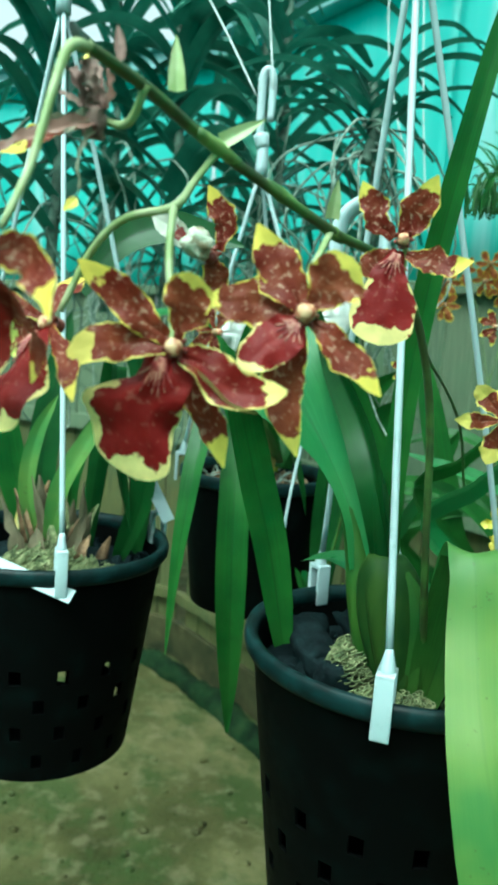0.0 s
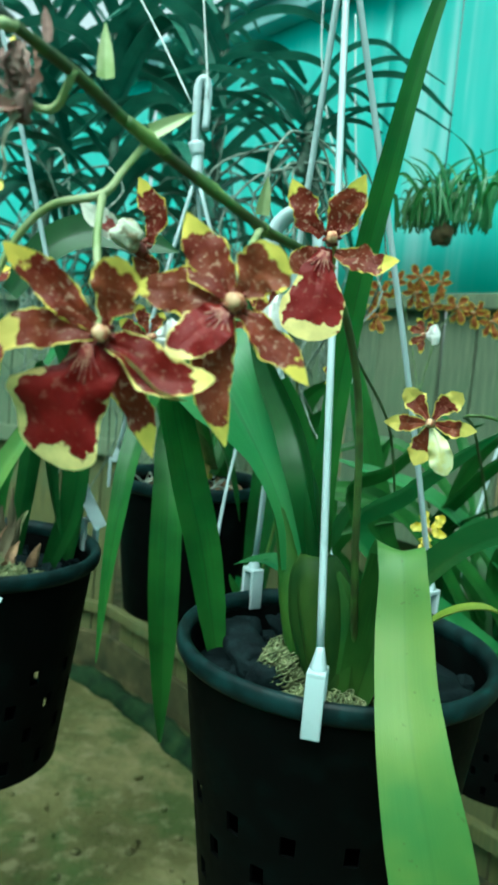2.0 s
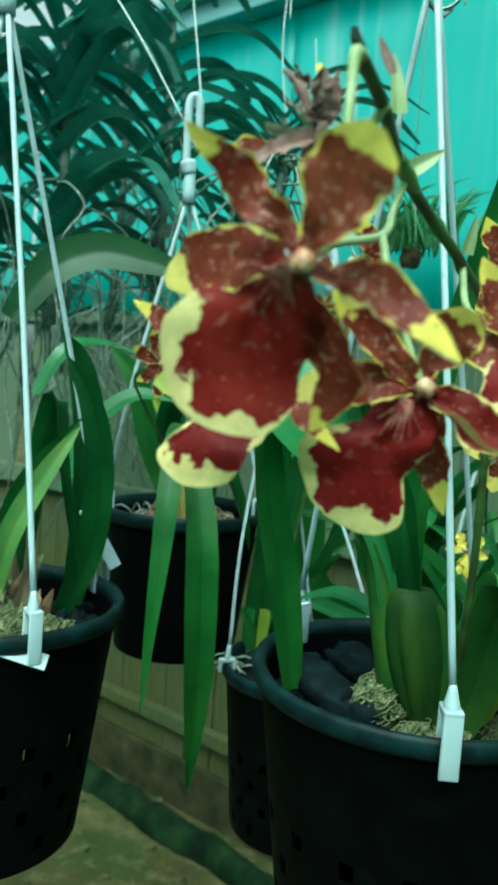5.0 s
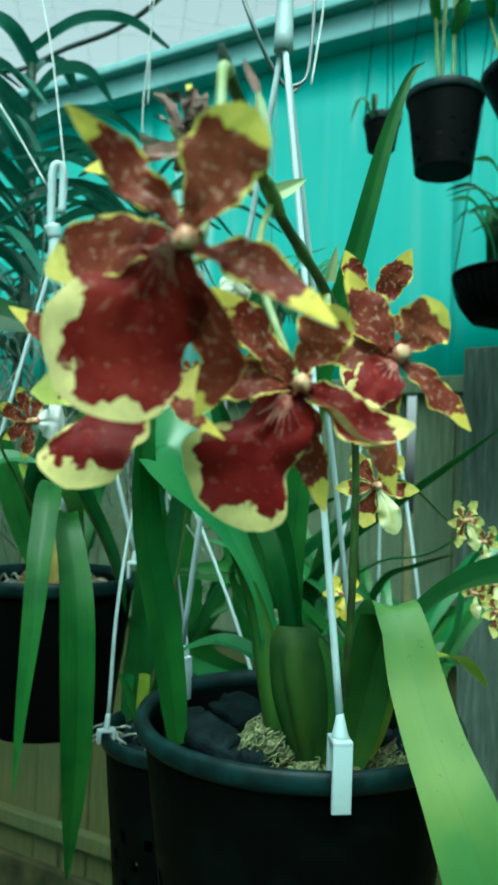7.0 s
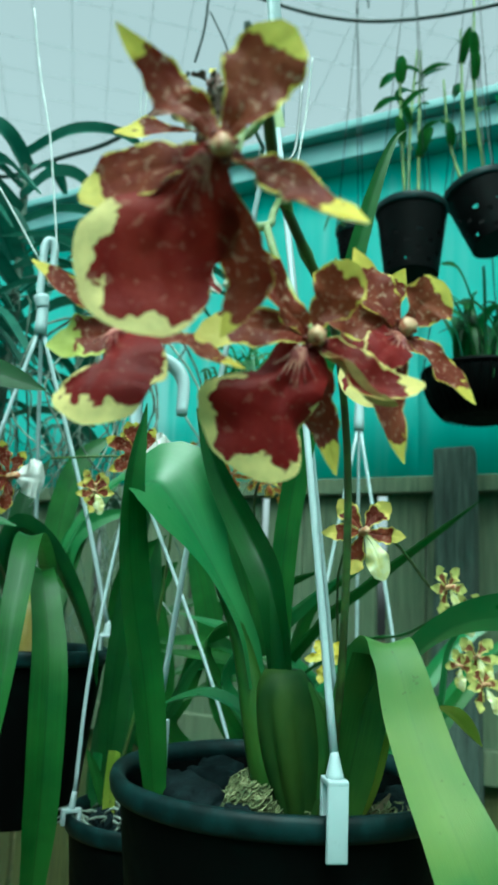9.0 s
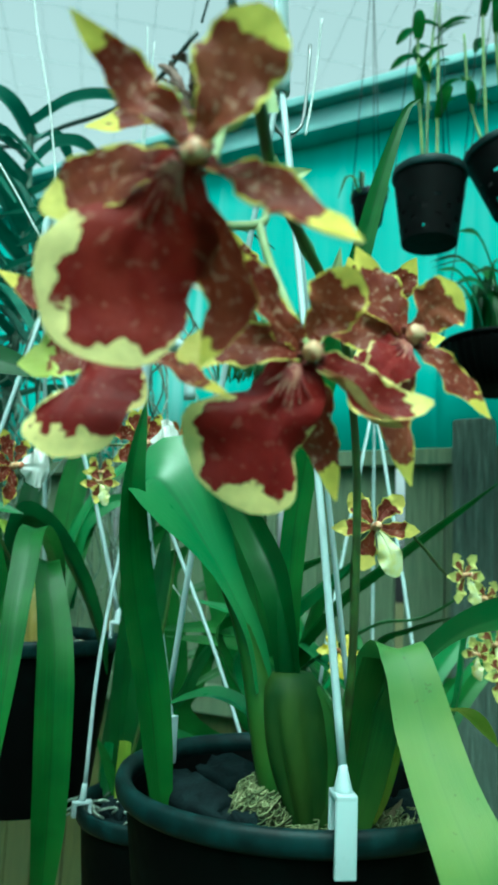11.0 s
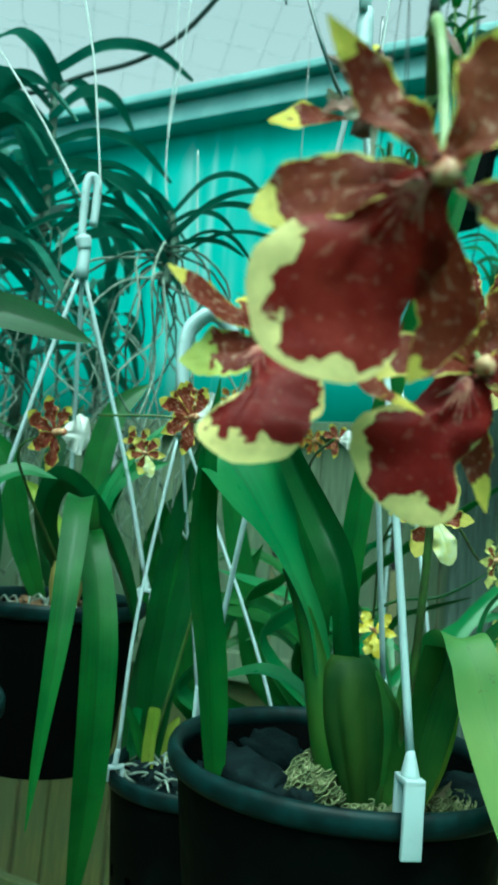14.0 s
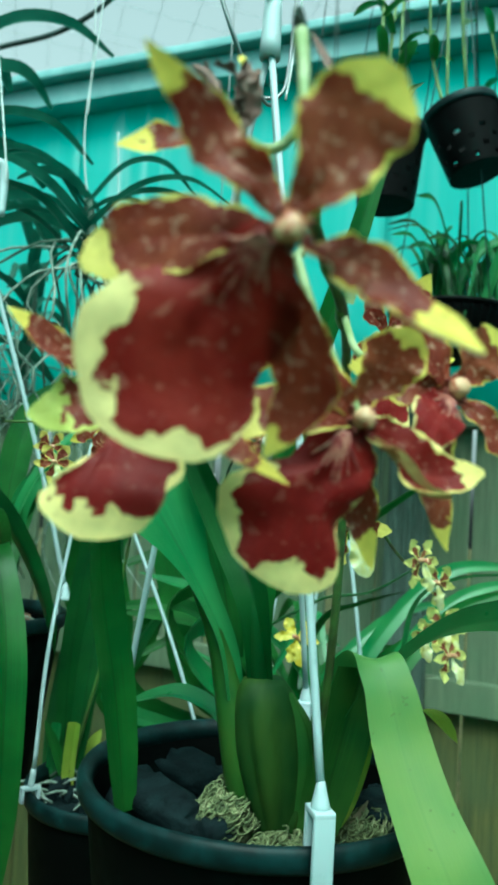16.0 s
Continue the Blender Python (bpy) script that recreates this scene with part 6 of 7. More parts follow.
leaf(plant_e, [(0.453, 1.079, 1.190), (0.285, 1.068, 1.297), (0.245, 1.058, 1.400), (0.215, 1.056, 1.504), (0.196, 1.057, 1.576)], 0.0360, (-0.23, -0.65, 0.15), M_LEAF, gutter=0.25)
leaf(plant_e, [(0.442, 1.069, 1.190), (0.338, 1.049, 1.300), (0.339, 1.024, 1.405), (0.359, 1.003, 1.469), (0.408, 0.977, 1.507)], 0.0315, (-0.16, -0.46, 0.39), M_LEAF, gutter=0.25)
leaf(plant_c, [(0.040, 1.063, 1.398), (0.038, 1.069, 1.517), (0.055, 1.072, 1.615), (0.095, 1.076, 1.663)], 0.0343, (-0.19, -0.67, 0.21), M_LEAF, gutter=0.25)
leaf(plant_c, [(0.050, 1.077, 1.424), (0.053, 1.065, 1.512), (0.078, 1.054, 1.547), (0.123, 1.039, 1.565)], 0.0230, (-0.13, -0.48, 0.44), M_LEAF_BRIGHT, gutter=0.25)
leaf(plant_c, [(-0.006, 1.098, 1.387), (-0.040, 1.096, 1.472), (-0.059, 1.092, 1.546), (-0.096, 1.096, 1.591)], 0.0298, (-0.16, -0.57, 0.33), M_LEAF, gutter=0.25)
leaf(plant_c, [(0.015, 1.113, 1.385), (-0.005, 1.126, 1.488), (-0.001, 1.135, 1.574), (0.027, 1.140, 1.636)], 0.0286, (-0.19, -0.67, 0.21), M_LEAF_DARK, gutter=0.25)
leaf(plant_b, [(-0.113, 0.843, 1.317), (-0.087, 0.827, 1.388), (-0.081, 0.815, 1.467), (-0.093, 0.811, 1.527), (-0.117, 0.812, 1.567)], 0.0299, (-0.21, -0.76, 0.10), M_LEAF_DARK, gutter=0.25)
leaf(plant_e, [(0.457, 1.015, 1.190), (0.224, 1.151, 1.264), (0.165, 1.153, 1.381), (0.170, 1.142, 1.456), (0.185, 1.133, 1.495)], 0.0376, (-0.22, -0.76, 0.10), M_LEAF)
leaf(plant_e, [(0.466, 1.057, 1.190), (0.481, 0.927, 1.315), (0.485, 0.892, 1.425), (0.525, 0.857, 1.460), (0.595, 0.797, 1.470)], 0.0209, (-0.14, -0.27, 0.68), M_LEAF_BRIGHT)
leaf(plant_e, [(0.420, 1.012, 1.190), (0.359, 1.030, 1.257), (0.340, 1.032, 1.337), (0.290, 1.054, 1.387), (0.248, 1.073, 1.421)], 0.0221, (-0.28, -0.53, 0.35), M_LEAF)
leaf(plant_e, [(0.477, 1.048, 1.190), (0.399, 1.028, 1.299), (0.414, 0.989, 1.393), (0.446, 0.959, 1.418), (0.487, 0.924, 1.436)], 0.0221, (-0.23, -0.44, 0.46), M_LEAF)


SMALL = [("sepal", (-17, 20, -2), 14, -2), ("sepal", (17, 20, -2), 14, -2), ("petal", (-28, -2, 0), 11, 2), ("petal", (28, -2, 0), 11, 2), ("sepal", (-7, -28, -3), 14, -2), ("lip_heart", (13, -30, 6), 15, 3)]
SMALL_MATS = {"sepal": M_SMALL, "petal": M_SMALL, "lip": M_PALE_LIP}
WHITE_FLOWER = [("sepal", (-26, 10, -2), 11, -2), ("sepal", (-12, 24, -2), 11, -2), ("petal", (-22, -14, 0), 11, 2), ("petal", (-4, -28, 0), 11, 2), ("sepal", (10, 20, -3), 10, -2), ("lip_heart", (25, 2, 5), 29, 3)]
WHITE_MATS = {"sepal": M_SEPAL, "petal": M_SEPAL, "lip": M_WHITE_LIP}
BLOTCH_MATS = {"sepal": M_BLOTCH, "petal": M_BLOTCH, "lip": M_PALE_LIP}
YELLOW_MATS = {"sepal": M_YELLOW, "petal": M_YELLOW, "lip": M_YELLOW}
ORANGE_MATS = {"sepal": M_ORANGE, "petal": M_ORANGE, "lip": M_ORANGE}

flower(plant_e, (0.229, 0.640, 1.517), (-0.25, -0.95, -0.1), SMALL, 41, 1.2, SMALL_MATS, label="small yellow and maroon flower")
flower(plant_e, (0.400, 0.776, 1.484), (0.27, -0.96, -0.06), SMALL, 420, 1.00, BLOTCH_MATS, label="pale yellow flower blotched with brown")
flower(plant_e, (0.427, 0.784, 1.462), (-0.99, -0.16, -0.03), SMALL, 421, 0.85, BLOTCH_MATS)
flower(plant_e, (0.451, 0.801, 1.415), (-0.37, -0.93, 0.04), SMALL, 422, 0.95, BLOTCH_MATS)
flower(plant_e, (0.447, 0.784, 1.389), (0.23, -0.97, 0.08), SMALL, 423, 0.95, BLOTCH_MATS)
flower(plant_e, (0.429, 0.799, 1.406), (-0.98, -0.17, 0.06), SMALL, 424, 0.80, BLOTCH_MATS)
flower(plant_e, (0.262, 0.77, 1.412), (-0.75, -0.6, 0.17), SMALL, 45, 0.8, YELLOW_MATS, label="small clear yellow flower")
flower(plant_e, (0.167, 0.789, 1.545), (0.29, -0.96, 0.00), WHITE_FLOWER, 47, 0.60, WHITE_MATS)
part("flower_stem", tube([(0.373, 0.964, 1.377), (0.313, 0.850, 1.498), (0.269, 0.708, 1.521), (0.303, 0.718, 1.519), (0.383, 0.785, 1.484), (0.429, 0.814, 1.474)], [0.0016, 0.0014, 0.0012], 16, 8), M_SPIKE_DARK, plant_e)
part("flower_stem", tube([(0.261, 0.980, 1.393), (0.232, 0.888, 1.493), (0.185, 0.771, 1.555), (0.168, 0.691, 1.571)], [0.0016, 0.0014, 0.0012], 16, 8), M_SPIKE_DARK, plant_e)
flower(plant_e, (0.213, 1.259, 1.684), (-0.69, -0.71, -0.11), SMALL, 50, 0.85, ORANGE_MATS, label="small orange-brown flower")
flower(plant_e, (0.242, 1.260, 1.674), (0.41, -0.90, -0.11), SMALL, 51, 0.85, ORANGE_MATS)
flower(plant_e, (0.241, 1.256, 1.639), (-0.10, -0.99, -0.08), SMALL, 52, 0.85, ORANGE_MATS)
flower(plant_e, (0.264, 1.263, 1.693), (-0.72, -0.68, -0.12), SMALL, 53, 0.85, ORANGE_MATS)
flower(plant_e, (0.296, 1.263, 1.679), (0.37, -0.92, -0.11), SMALL, 54, 0.85, ORANGE_MATS)
flower(plant_e, (0.302, 1.266, 1.705), (-0.14, -0.98, -0.13), SMALL, 55, 0.85, ORANGE_MATS)
flower(plant_e, (0.333, 1.267, 1.699), (-0.76, -0.64, -0.12), SMALL, 56, 0.85, ORANGE_MATS)
flower(plant_e, (0.323, 1.263, 1.664), (0.35, -0.93, -0.10), SMALL, 57, 0.85, ORANGE_MATS)
flower(plant_e, (0.362, 1.265, 1.663), (-0.19, -0.98, -0.10), SMALL, 58, 0.85, ORANGE_MATS)
flower(plant_e, (0.389, 1.266, 1.657), (-0.79, -0.61, -0.09), SMALL, 59, 0.85, ORANGE_MATS)
flower(plant_e, (0.416, 1.266, 1.646), (0.28, -0.96, -0.08), SMALL, 60, 0.85, ORANGE_MATS)
part("flower_stem", tube([(0.330, 1.132, 1.371), (0.307, 1.197, 1.526), (0.286, 1.259, 1.643), (0.256, 1.262, 1.692)], [0.0018, 0.0014, 0.001], 16, 8), M_SPIKE_DARK, plant_e)
part("flower_stem", tube([(0.307, 1.197, 1.526), (0.340, 1.260, 1.631), (0.380, 1.266, 1.660), (0.434, 1.267, 1.639)], [0.0016, 0.0014, 0.001], 16, 8), M_SPIKE_DARK, plant_e)
flower(plant_c, (-0.029, 0.871, 1.567), (0.54, -0.83, -0.10), WHITE_FLOWER, 61, 1.35, WHITE_MATS, label="maroon and yellow flower with a white lip")
flower(plant_d, (0.080, 0.800, 1.588), (0.08, -0.99, -0.14), WHITE_FLOWER, 62, 1.25, WHITE_MATS)
flower(plant_d, (0.045, 0.821, 1.553), (-0.54, -0.84, -0.08), SMALL, 63, 0.70, SMALL_MATS)
flower(plant_d, (0.251, 0.850, 1.593), (-0.45, -0.88, -0.12), WHITE_FLOWER, 64, 0.70, WHITE_MATS)
flower(plant_c, (0.054, 0.902, 1.571), (0.38, -0.92, -0.14), SMALL, 65, 0.70, SMALL_MATS)
flower(plant_c, (0.091, 0.838, 1.605), (-0.02, -0.98, -0.20), WHITE_FLOWER, 66, 0.95, WHITE_MATS)
part("flower_stem", tube([(0.020, 1.024, 1.407), (-0.044, 0.966, 1.516), (-0.058, 0.923, 1.553), (-0.031, 0.892, 1.569)], [0.0018, 0.0014, 0.0012], 16, 8), M_SPIKE_DARK, plant_c)
part("flower_stem", tube([(0.101, 0.912, 1.261), (0.127, 0.882, 1.435), (0.124, 0.848, 1.570), (0.076, 0.824, 1.589), (0.005, 0.860, 1.587)], [0.0018, 0.0014, 0.0012], 16, 8), M_SPIKE_DARK, plant_d)

# ---- withered and turned flowers of the main spike ----
core = part("withered_flower", lump((0.0135, 0.374, 1.638), (0.004, 0.004, 0.007), Matrix.Identity(3), 4.0, 0.5), M_DRY, orchid, "withered brown and grey-pink flower")

part("petal", leaf_bm([(0.015, 0.373, 1.638), (0.011, 0.369, 1.646), (0.009, 0.364, 1.651), (0.004, 0.369, 1.656)], 0.0064, (0.14, -0.98, 0.13), gutter=0.8, wave=0.6, n=18, seed=1, profile=[0.5, 0.9, 1.0, 0.8, 1.0, 0.7, 0.8, 0.2], twist=50), M_DRY, core)
part("petal", leaf_bm([(0.015, 0.373, 1.639), (0.010, 0.377, 1.651), (0.006, 0.380, 1.659), (0.002, 0.385, 1.664)], 0.0043, (0.14, -0.98, 0.13), gutter=-0.7, wave=0.6, n=18, seed=2, profile=[0.5, 0.9, 1.0, 0.8, 1.0, 0.7, 0.8, 0.2], twist=-70), M_DRY, core)
part("petal", leaf_bm([(0.015, 0.371, 1.637), (0.008, 0.362, 1.633), (0.000, 0.355, 1.628), (-0.007, 0.348, 1.622), (-0.015, 0.346, 1.617)], 0.0064, (0.14, -0.98, 0.13), gutter=0.7, wave=0.35, n=22, seed=3, profile=[0.5, 0.9, 1.0, 0.8, 1.0, 0.7, 0.8, 0.2], twist=40), M_DRY_PINK, core)
part("petal", leaf_bm([(0.014, 0.375, 1.639), (0.005, 0.372, 1.638), (-0.002, 0.369, 1.638), (-0.005, 0.366, 1.639)], 0.0047, (0.14, -0.98, 0.13), gutter=0.6, wave=0.5, n=18, seed=4, profile=[0.5, 0.9, 1.0, 0.8, 1.0, 0.7, 0.8, 0.2], twist=-60), M_DRY_PALE, core)
part("petal", leaf_bm([(0.015, 0.371, 1.635), (0.013, 0.367, 1.628), (0.012, 0.364, 1.620), (0.013, 0.365, 1.613), (0.011, 0.365, 1.607)], 0.0032, (0.14, -0.98, 0.13), gutter=0.9, wave=0.3, n=20, seed=5, profile=[0.9, 1, 0.8, 0.6, 0.6, 0.7, 0.5, 0.2], twist=90), M_DRY_PALE, core)
part("petal", leaf_bm([(0.011, 0.365, 1.608), (0.010, 0.364, 1.605), (0.008, 0.361, 1.602)], 0.0051, (0.14, -0.98, 0.13), gutter=0.4, n=10, seed=6, profile=[0.3, 0.8, 1, 0.7, 0.2]), M_YELLOW, core)
part("petal", leaf_bm([(0.017, 0.374, 1.639), (0.016, 0.375, 1.648), (0.014, 0.378, 1.657)], 0.0021, (0.14, -0.98, 0.13), gutter=0.8, n=10, seed=7), M_DRY, core)
part("petal", leaf_bm([(0.015, 0.374, 1.644), (0.010, 0.381, 1.654), (0.009, 0.386, 1.662), (0.006, 0.386, 1.667)], 0.0039, (0.14, -0.98, 0.13), gutter=0.7, wave=0.5, n=14, seed=8, profile=[0.5, 0.9, 1.0, 0.8, 1.0, 0.7, 0.8, 0.2], twist=80), M_DRY, core)
part("petal", leaf_bm([(0.016, 0.371, 1.642), (0.016, 0.369, 1.648), (0.013, 0.367, 1.653), (0.014, 0.367, 1.659)], 0.0070, (-0.29, -0.95, -0.05), gutter=0.7, wave=0.5, n=18, seed=11, profile=[0.5, 0.9, 1.0, 0.8, 1.0, 0.7, 0.8, 0.2], twist=40), M_DRY, core)
part("petal", leaf_bm([(0.017, 0.373, 1.643), (0.019, 0.372, 1.650), (0.018, 0.372, 1.657), (0.019, 0.371, 1.661)], 0.0049, (-0.29, -0.95, -0.05), gutter=-0.6, wave=0.5, n=18, seed=12, profile=[0.5, 0.9, 1.0, 0.8, 1.0, 0.7, 0.8, 0.2], twist=-60), M_DRY_PINK, core)
part("petal", leaf_bm([(0.016, 0.371, 1.643), (0.010, 0.369, 1.643), (0.005, 0.368, 1.645), (-0.000, 0.368, 1.647)], 0.0035, (-0.29, -0.95, -0.05), gutter=0.7, wave=0.4, n=16, seed=13, profile=[0.5, 0.9, 1.0, 0.8, 1.0, 0.7, 0.8, 0.2], twist=60), M_DRY, core)
part("petal", leaf_bm([(0.015, 0.372, 1.641), (0.010, 0.369, 1.638), (0.005, 0.369, 1.635), (0.003, 0.369, 1.633)], 0.0057, (-0.29, -0.95, -0.05), gutter=0.6, wave=0.4, n=16, seed=14, profile=[0.5, 0.9, 1.0, 0.8, 1.0, 0.7, 0.8, 0.2], twist=-40), M_DRY_PALE, core)
part("petal", leaf_bm([(0.013, 0.367, 1.658), (0.012, 0.367, 1.659), (0.012, 0.368, 1.661)], 0.0027, (-0.29, -0.95, -0.05), gutter=0.4, n=8, seed=15), M_YELLOW, core)
part("petal", blade_bm([Vector(q) for q in ((0.014, 0.373, 1.637), (0.004, 0.372, 1.634), (-0.008, 0.371, 1.630), (-0.023, 0.370, 1.6245))], 0.0105, (-0.2, -0.9, 0.4), ([0.16, 0.14, 0.14, 0.16, 0.2, 0.5, 0.85, 1.0, 0.9, 0.6, 0.1],) * 2, 9, 0.2, 0.2), M_SEPAL, core, "twisted sepal with a yellow tip")
part("bract", leaf_bm([(0.032, 0.349, 1.652), (0.030, 0.352, 1.659), (0.028, 0.354, 1.666)], 0.0042, (0.1, -1, 0.1), gutter=0.6, n=10, profile=[0.7, 1, 0.9, 0.6, 0.1]), M_DRY, orchid, "dry brown bract on the spike")
bm = lump((0.0465, 0.4235, 1.601), (0.0066, 0.0058, 0.0058), Euler((0.2, 0.5, 0.3)).to_matrix(), 2.0, 0.6)
part("cap", bm, M_CAP, orchid, "pale green-white cap of the turned flower")


# ---- small pots hanging before the sheeting ----
def canes(parent, base, n, height, spread_m, seed, leafy=5, wide=0.016, mat=None):
    rng = random.Random(seed)
    b = Vector(base)
    for i in range(n):
        p = b + Vector((rng.uniform(-1, 1), rng.uniform(-1, 1), 0)) * 0.02
        top = p + Vector((rng.uniform(-1, 1) * spread_m, rng.uniform(-1, 1) * spread_m, height * rng.uniform(0.6, 1)))
        mid = p.lerp(top, 0.5) + Vector((rng.uniform(-1, 1), rng.uniform(-1, 1), 0)) * 0.012
        part("cane", tube([p, mid, top], [0.0032, 0.0036, 0.0022], 12, 6), M_SPIKE, parent)
        for k in range(leafy):
            f = rng.uniform(0.3, 1)
            q = p.lerp(mid, f * 2) if f < 0.5 else mid.lerp(top, f * 2 - 1)
            a = rng.uniform(0, 6.28)
            o = Vector((math.cos(a), math.sin(a), rng.uniform(0.1, 0.7))).normalized() * rng.uniform(0.04, 0.075)
            part("leaf", leaf_bm([q, q + o * 0.5 + Vector((0, 0, 0.008)), q + o], wide, (0, -0.3, 1), gutter=0.3, n=10), mat or M_LEAF, parent)


def grass(parent, base, n, length, seed, droop=0.4, mat=None, wide=0.008):
    rng = random.Random(seed)
    b = Vector(base)
    for i in range(n):
        a = rng.uniform(0, 6.28)
        o = Vector((math.cos(a), math.sin(a), 0)) * rng.uniform(0.2, 0.9)
        l = length * rng.uniform(0.6, 1.1)
        p = b + Vector((rng.uniform(-1, 1), rng.uniform(-1, 1), 0)) * 0.05
        up = Vector((0, 0, 1))
        pts = [p, p + (o * 0.25 + up * 0.5) * l, p + (o * 0.6 + up * (0.85 - 0.3 * droop)) * l, p + (o * 1.0 + up * (1.0 - droop)) * l]
        part("leaf", leaf_bm(pts, wide * rng.uniform(0.8, 1.5), (0, -0.4, 1), gutter=0.35, n=12), mat or rng.choice([M_LEAF, M_LEAF_DARK, M_LEAF_BRIGHT]), parent)


def small_pot(rim, radius, height, lean, label, wires=0.62):
    """A small black pot on three thin wires that meet in a hook."""
    ob = pot(rim, radius, height, 0.74, label, True, 32, "small pots hanging by the wall")
    top = Vector(rim) + Vector((0, 0, wires))
    turn = Matrix.Rotation(radians(lean), 3, WALL_IN)
    mid = Vector((0, 0, height))
    for piece in ob.children:
        piece.matrix_basis = Matrix.Translation(mid - turn @ mid) @ turn.to_4x4()
    for a in (20, 140, 260):
        q = Vector(rim) + turn @ (Vector((math.cos(radians(a)), math.sin(radians(a)), 0)) * radius * 0.98)
        part("wire", tube([q, top], [0.0011], 2, 5), M_HOSE, ob, "thin black wire")
    part("hook", tube([top, top + Vector((0, 0, 0.03)), top + Vector((0.012, 0, 0.05)), top + Vector((0.026, 0, 0.04)), top + Vector((0.026, 0, 0.025))], [0.0022], 14, 6), M_HOSE, ob, "black wire hook")
    return ob


P1 = (0.637, 1.230, 2.194)
small_pot(P1, 0.066, 0.135, 0, "small black pot with side holes hanging before the teal sheeting")
plant_p = thing("orchid_plant", (0.637, 1.23, 2.18), "cane orchid with upright leafy stems", "orchid")
canes(plant_p, (0.637, 1.23, 2.18), 3, 0.40, 0.04, 3, 5, 0.022)
P2 = (0.775, 1.215, 2.262)
tilted = small_pot(P2, 0.068, 0.125, -17, "black basket pot hanging at a tilt")
plant_q = thing("orchid_plant", (0.775, 1.215, 2.25), "slender cane orchid in the tilted pot", "orchid")
canes(plant_q, (0.775, 1.215, 2.25), 3, 0.42, 0.05, 8, 3, 0.02)
P3 = (0.875, 1.18, 2.285)
small_pot(P3, 0.042, 0.075, 0, "very small black pot among roots", 0.5)
plant_r = thing("orchid_plant", (0.875, 1.18, 2.27), "small orchid with hanging stems", "orchid")
canes(plant_r, (0.875, 1.18, 2.27), 2, 0.28, 0.05, 9, 4, 0.018, M_LEAF_BRIGHT)
P4 = (0.575, 1.345, 2.195)
small_pot(P4, 0.034, 0.06, 0, "tiny black pot hanging by the wall", 0.5)
plant_s = thing("orchid_plant", (0.575, 1.345, 2.19), "tiny orchid with drooping leaves", "orchid")
grass(plant_s, (0.575, 1.345, 2.185), 7, 0.07, 4, 1.2)

# shallow basket with grassy leaves
K = Vector((0.80, 1.25, 1.90))
basket = thing("hanging_basket", K - Vector((0, 0, 0.09)), "shallow black wire-mesh hanging basket of grassy orchids", "basket")
bm = bmesh.new()
prof = [(0.04, -0.09), (0.07, -0.08), (0.092, -0.05), (0.103, -0.015), (0.106, 0.0), (0.103, 0.0), (0.099, -0.015), (0.088, -0.048), (0.067, -0.077), (0.04, -0.086)]
add_lathe(bm, prof, 36, K)
bmesh.ops.create_circle(bm, cap_ends=True, segments=36, radius=0.041, matrix=Matrix.Translation(K - Vector((0, 0, 0.088))))
part("bowl", bm, M_POT, basket)
for i in range(40):
    a = 2 * math.pi * i / 40
    d = Vector((math.cos(a), math.sin(a), 0))
    part("rib", tube([K + d * 0.108, K + d * 0.105 + Vector((0, 0, -0.02)), K + d * 0.094 + Vector((0, 0, -0.052)), K + d * 0.07 + Vector((0, 0, -0.083))], [0.0016], 6, 4), M_POT, basket)
part("rim", add_lathe(bmesh.new(), [(0.104, -0.004), (0.104, 0.003), (0.110, 0.003), (0.110, -0.004)], 48, K), M_POT, basket)
for a in (30, 150, 270):
    q = K + Vector((math.cos(radians(a)), math.sin(radians(a)), 0)) * 0.106
    part("wire", tube([q, K + Vector((0, 0, 0.75))], [0.0013], 2, 5), M_HOSE, basket)
filling(K - Vector((0, 0, 0.012)), 0.096, 44, 60, M_BARK, "bark chips in the shallow basket")
plant_k = thing("orchid_plant", K - Vector((0, 0, 0.012)), "clump of narrow grassy orchid leaves", "orchid")
grass(plant_k, K - Vector((0, 0, 0.014)), 32, 0.21, 12, 0.3, None, 0.014)
grass(plant_k, K + Vector((0.07, -0.03, -0.014)), 14, 0.30, 13, 1.1, M_LEAF_BRIGHT, 0.016)

# small tufted plant on the fence side
tuft = thing("orchid_plant", (0.31, 1.12, 1.70), "tufted orchid with bright thin leaves hung on a wire", "orchid")
part("mount", lump((0.305, 1.14, 1.748), (0.014, 0.012, 0.016), Matrix.Identity(3), 3.0, 0.4), M_BARK, tuft, "small brown bark mount")
part("wire", tube([(0.30, 1.14, 1.75), (0.30, 1.14, 2.3), (0.302, 1.14, 3.04)], [0.0009], 6, 5), M_WIRE, tuft, "thin wire up to the roof")
grass(tuft, (0.32, 1.125, 1.755), 60, 0.090, 17, 0.05, M_LEAF_BRIGHT, 0.0042)
grass(tuft, (0.29, 1.125, 1.750), 50, 0.075, 18, 0.35, M_LEAF, 0.0042)


# ---- hoses, cords and wires overhead ----
def line(name, ctrl, r, mat, label, cat, n=24):
    return tagged(part(name, tube(ctrl, [r], n, 6), mat), label, cat)


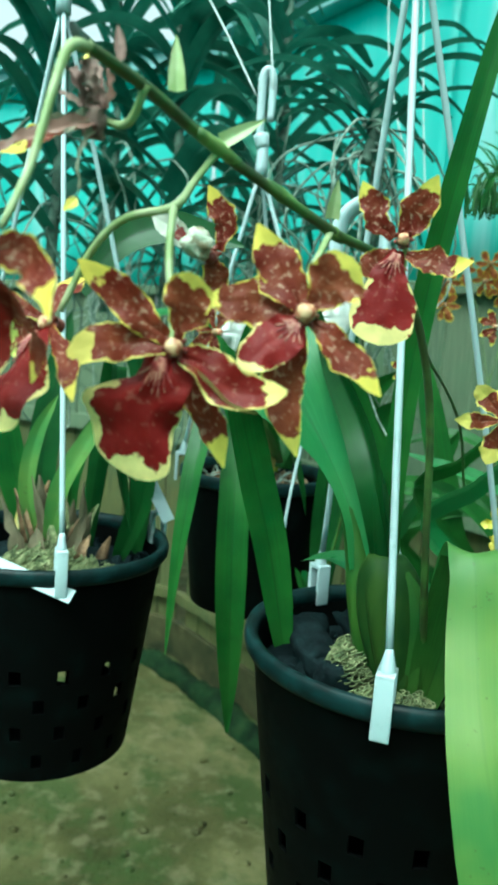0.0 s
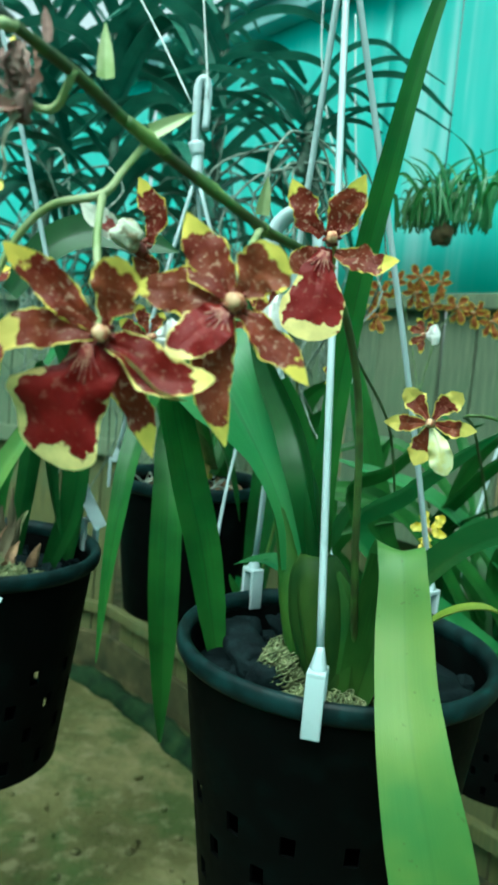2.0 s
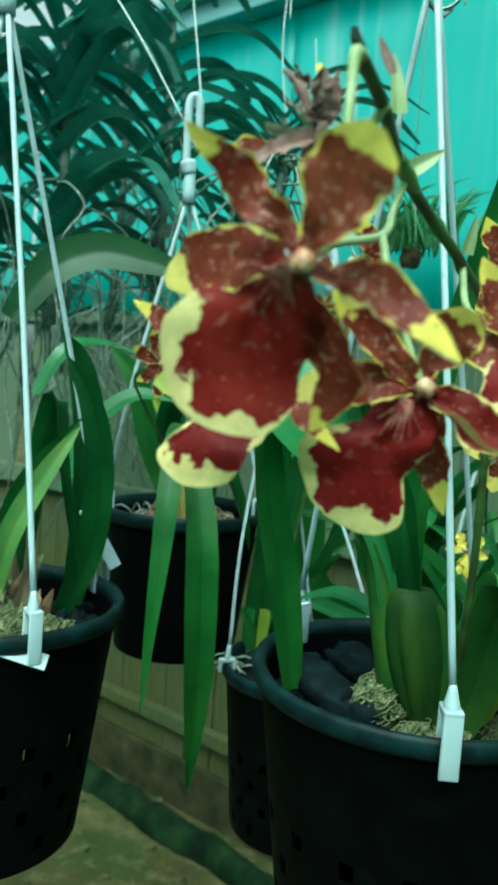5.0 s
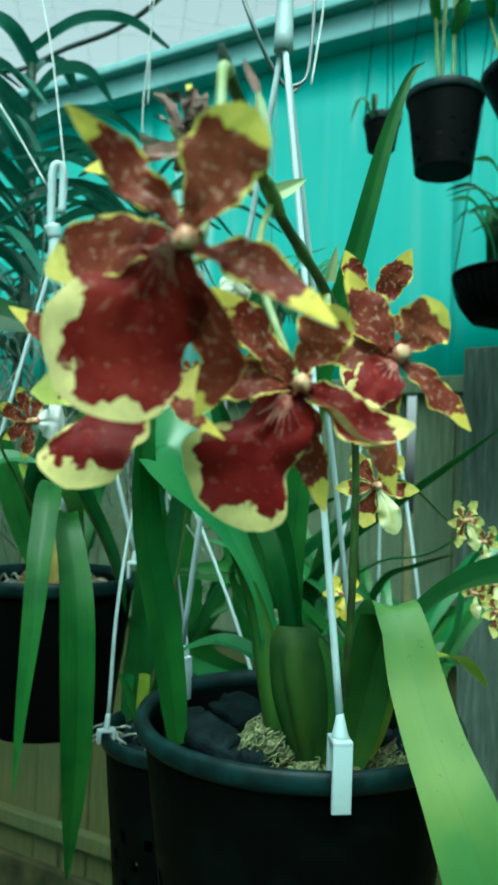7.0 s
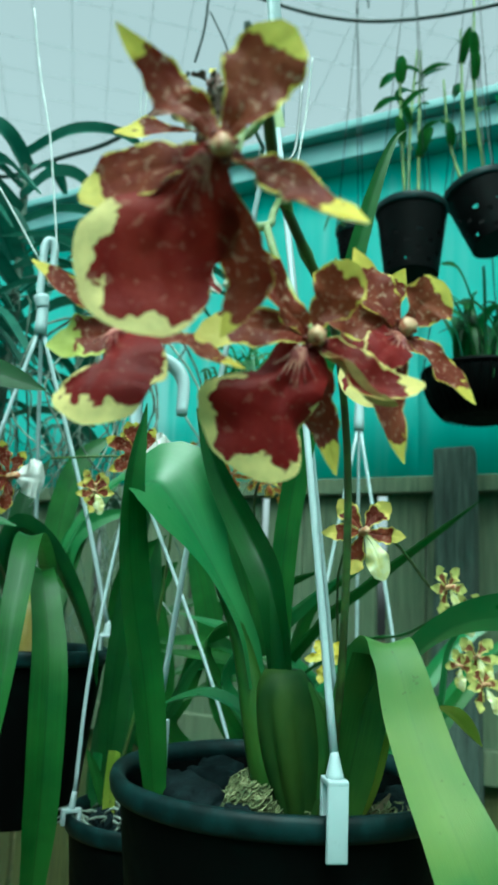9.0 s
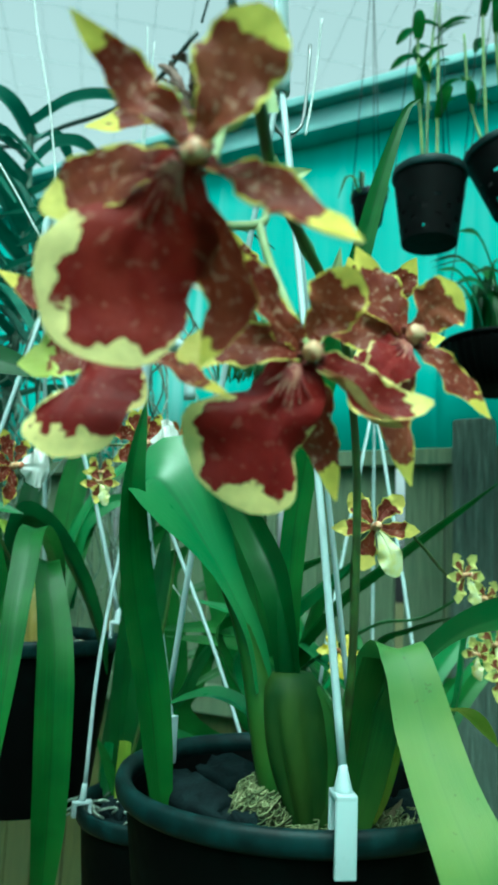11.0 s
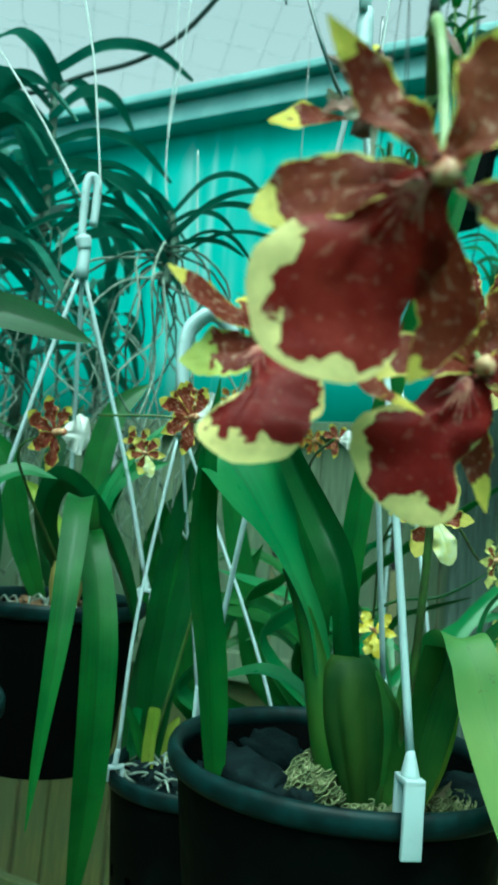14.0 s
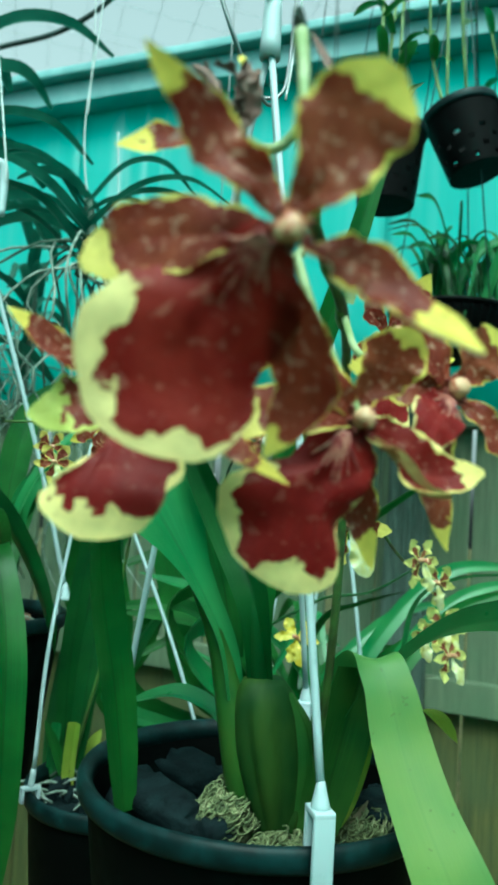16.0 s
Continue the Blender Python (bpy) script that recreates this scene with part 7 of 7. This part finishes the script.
line("hose", [(0.284, 1.351, 2.669), (0.362, 1.330, 2.640), (0.461, 1.301, 2.616), (0.568, 1.264, 2.608), (0.669, 1.180, 2.587), (0.779, 1.087, 2.584)], 0.0042, M_HOSE, "black irrigation hose sagging under the roof", "hose")
line("hose", [(-0.336, 1.681, 2.415), (-0.171, 1.649, 2.317), (-0.082, 1.628, 2.303), (0.011, 1.598, 2.351), (0.103, 1.550, 2.382), (0.177, 1.494, 2.429), (0.238, 1.418, 2.500)], 0.0052, M_HOSE, "black irrigation hose sagging above the vandas", "hose")
line("cord", [(-0.023, 0.975, 1.840), (-0.075, 0.994, 1.928), (-0.131, 1.020, 2.012), (-0.189, 1.046, 2.089), (-0.248, 1.082, 2.180)], 0.0011, M_CORD, "thin white cord tied to a pot hanger", "cord")
line("cord", [(-0.003, 0.970, 1.845), (-0.017, 0.977, 1.943), (-0.028, 0.982, 2.012), (-0.047, 0.998, 2.102), (-0.064, 1.012, 2.202)], 0.0011, M_CORD, "thin white cord tied to a pot hanger", "cord")
line("cord", [(0.145, 1.379, 2.157), (0.142, 1.365, 2.274), (0.132, 1.350, 2.429)], 0.0012, M_CORD, "thin pale cord hanging from the roof", "cord")
line("cord", [(0.173, 1.214, 1.801), (0.134, 1.223, 1.923), (0.115, 1.222, 2.046), (0.120, 1.206, 2.187), (0.123, 1.196, 2.287)], 0.0011, M_CORD, "thin pale cord hanging from the roof", "cord")
line("cord", [(0.192, 1.227, 1.794), (0.175, 1.223, 1.932), (0.162, 1.219, 2.058)], 0.0011, M_CORD, "thin pale cord holding a vanda", "cord")
line("wire_loop", [(0.109, 0.691, 1.945), (0.125, 0.687, 1.899), (0.144, 0.691, 1.869), (0.164, 0.694, 1.848), (0.175, 0.699, 1.856)], 0.0016, M_WIRE, "bent grey wire hooked through the hanger strap", "wire")
line("wire_loop", [(0.116, 0.689, 1.923), (0.131, 0.686, 1.887), (0.147, 0.693, 1.865), (0.162, 0.699, 1.855), (0.178, 0.694, 1.861), (0.182, 0.692, 1.891), (0.183, 0.689, 1.939)], 0.0016, M_WIRE, "bent grey wire hooked through the hanger strap", "wire")
line("cord", [(0.208, 0.725, 1.999), (0.206, 0.731, 1.941), (0.194, 0.721, 1.873)], 0.001, M_CORD, "thin pale cord hanging from the roof", "cord")
line("cord", [(0.185, 1.145, 2.301), (0.193, 1.129, 2.355), (0.193, 1.113, 2.426)], 0.002, M_HOSE, "thin black drip tube overhead", "tube")
line("cord", [(0.198, 1.121, 2.381), (0.228, 1.123, 2.330), (0.252, 1.128, 2.269)], 0.0014, M_HOSE, "thin black drip tube overhead", "tube")
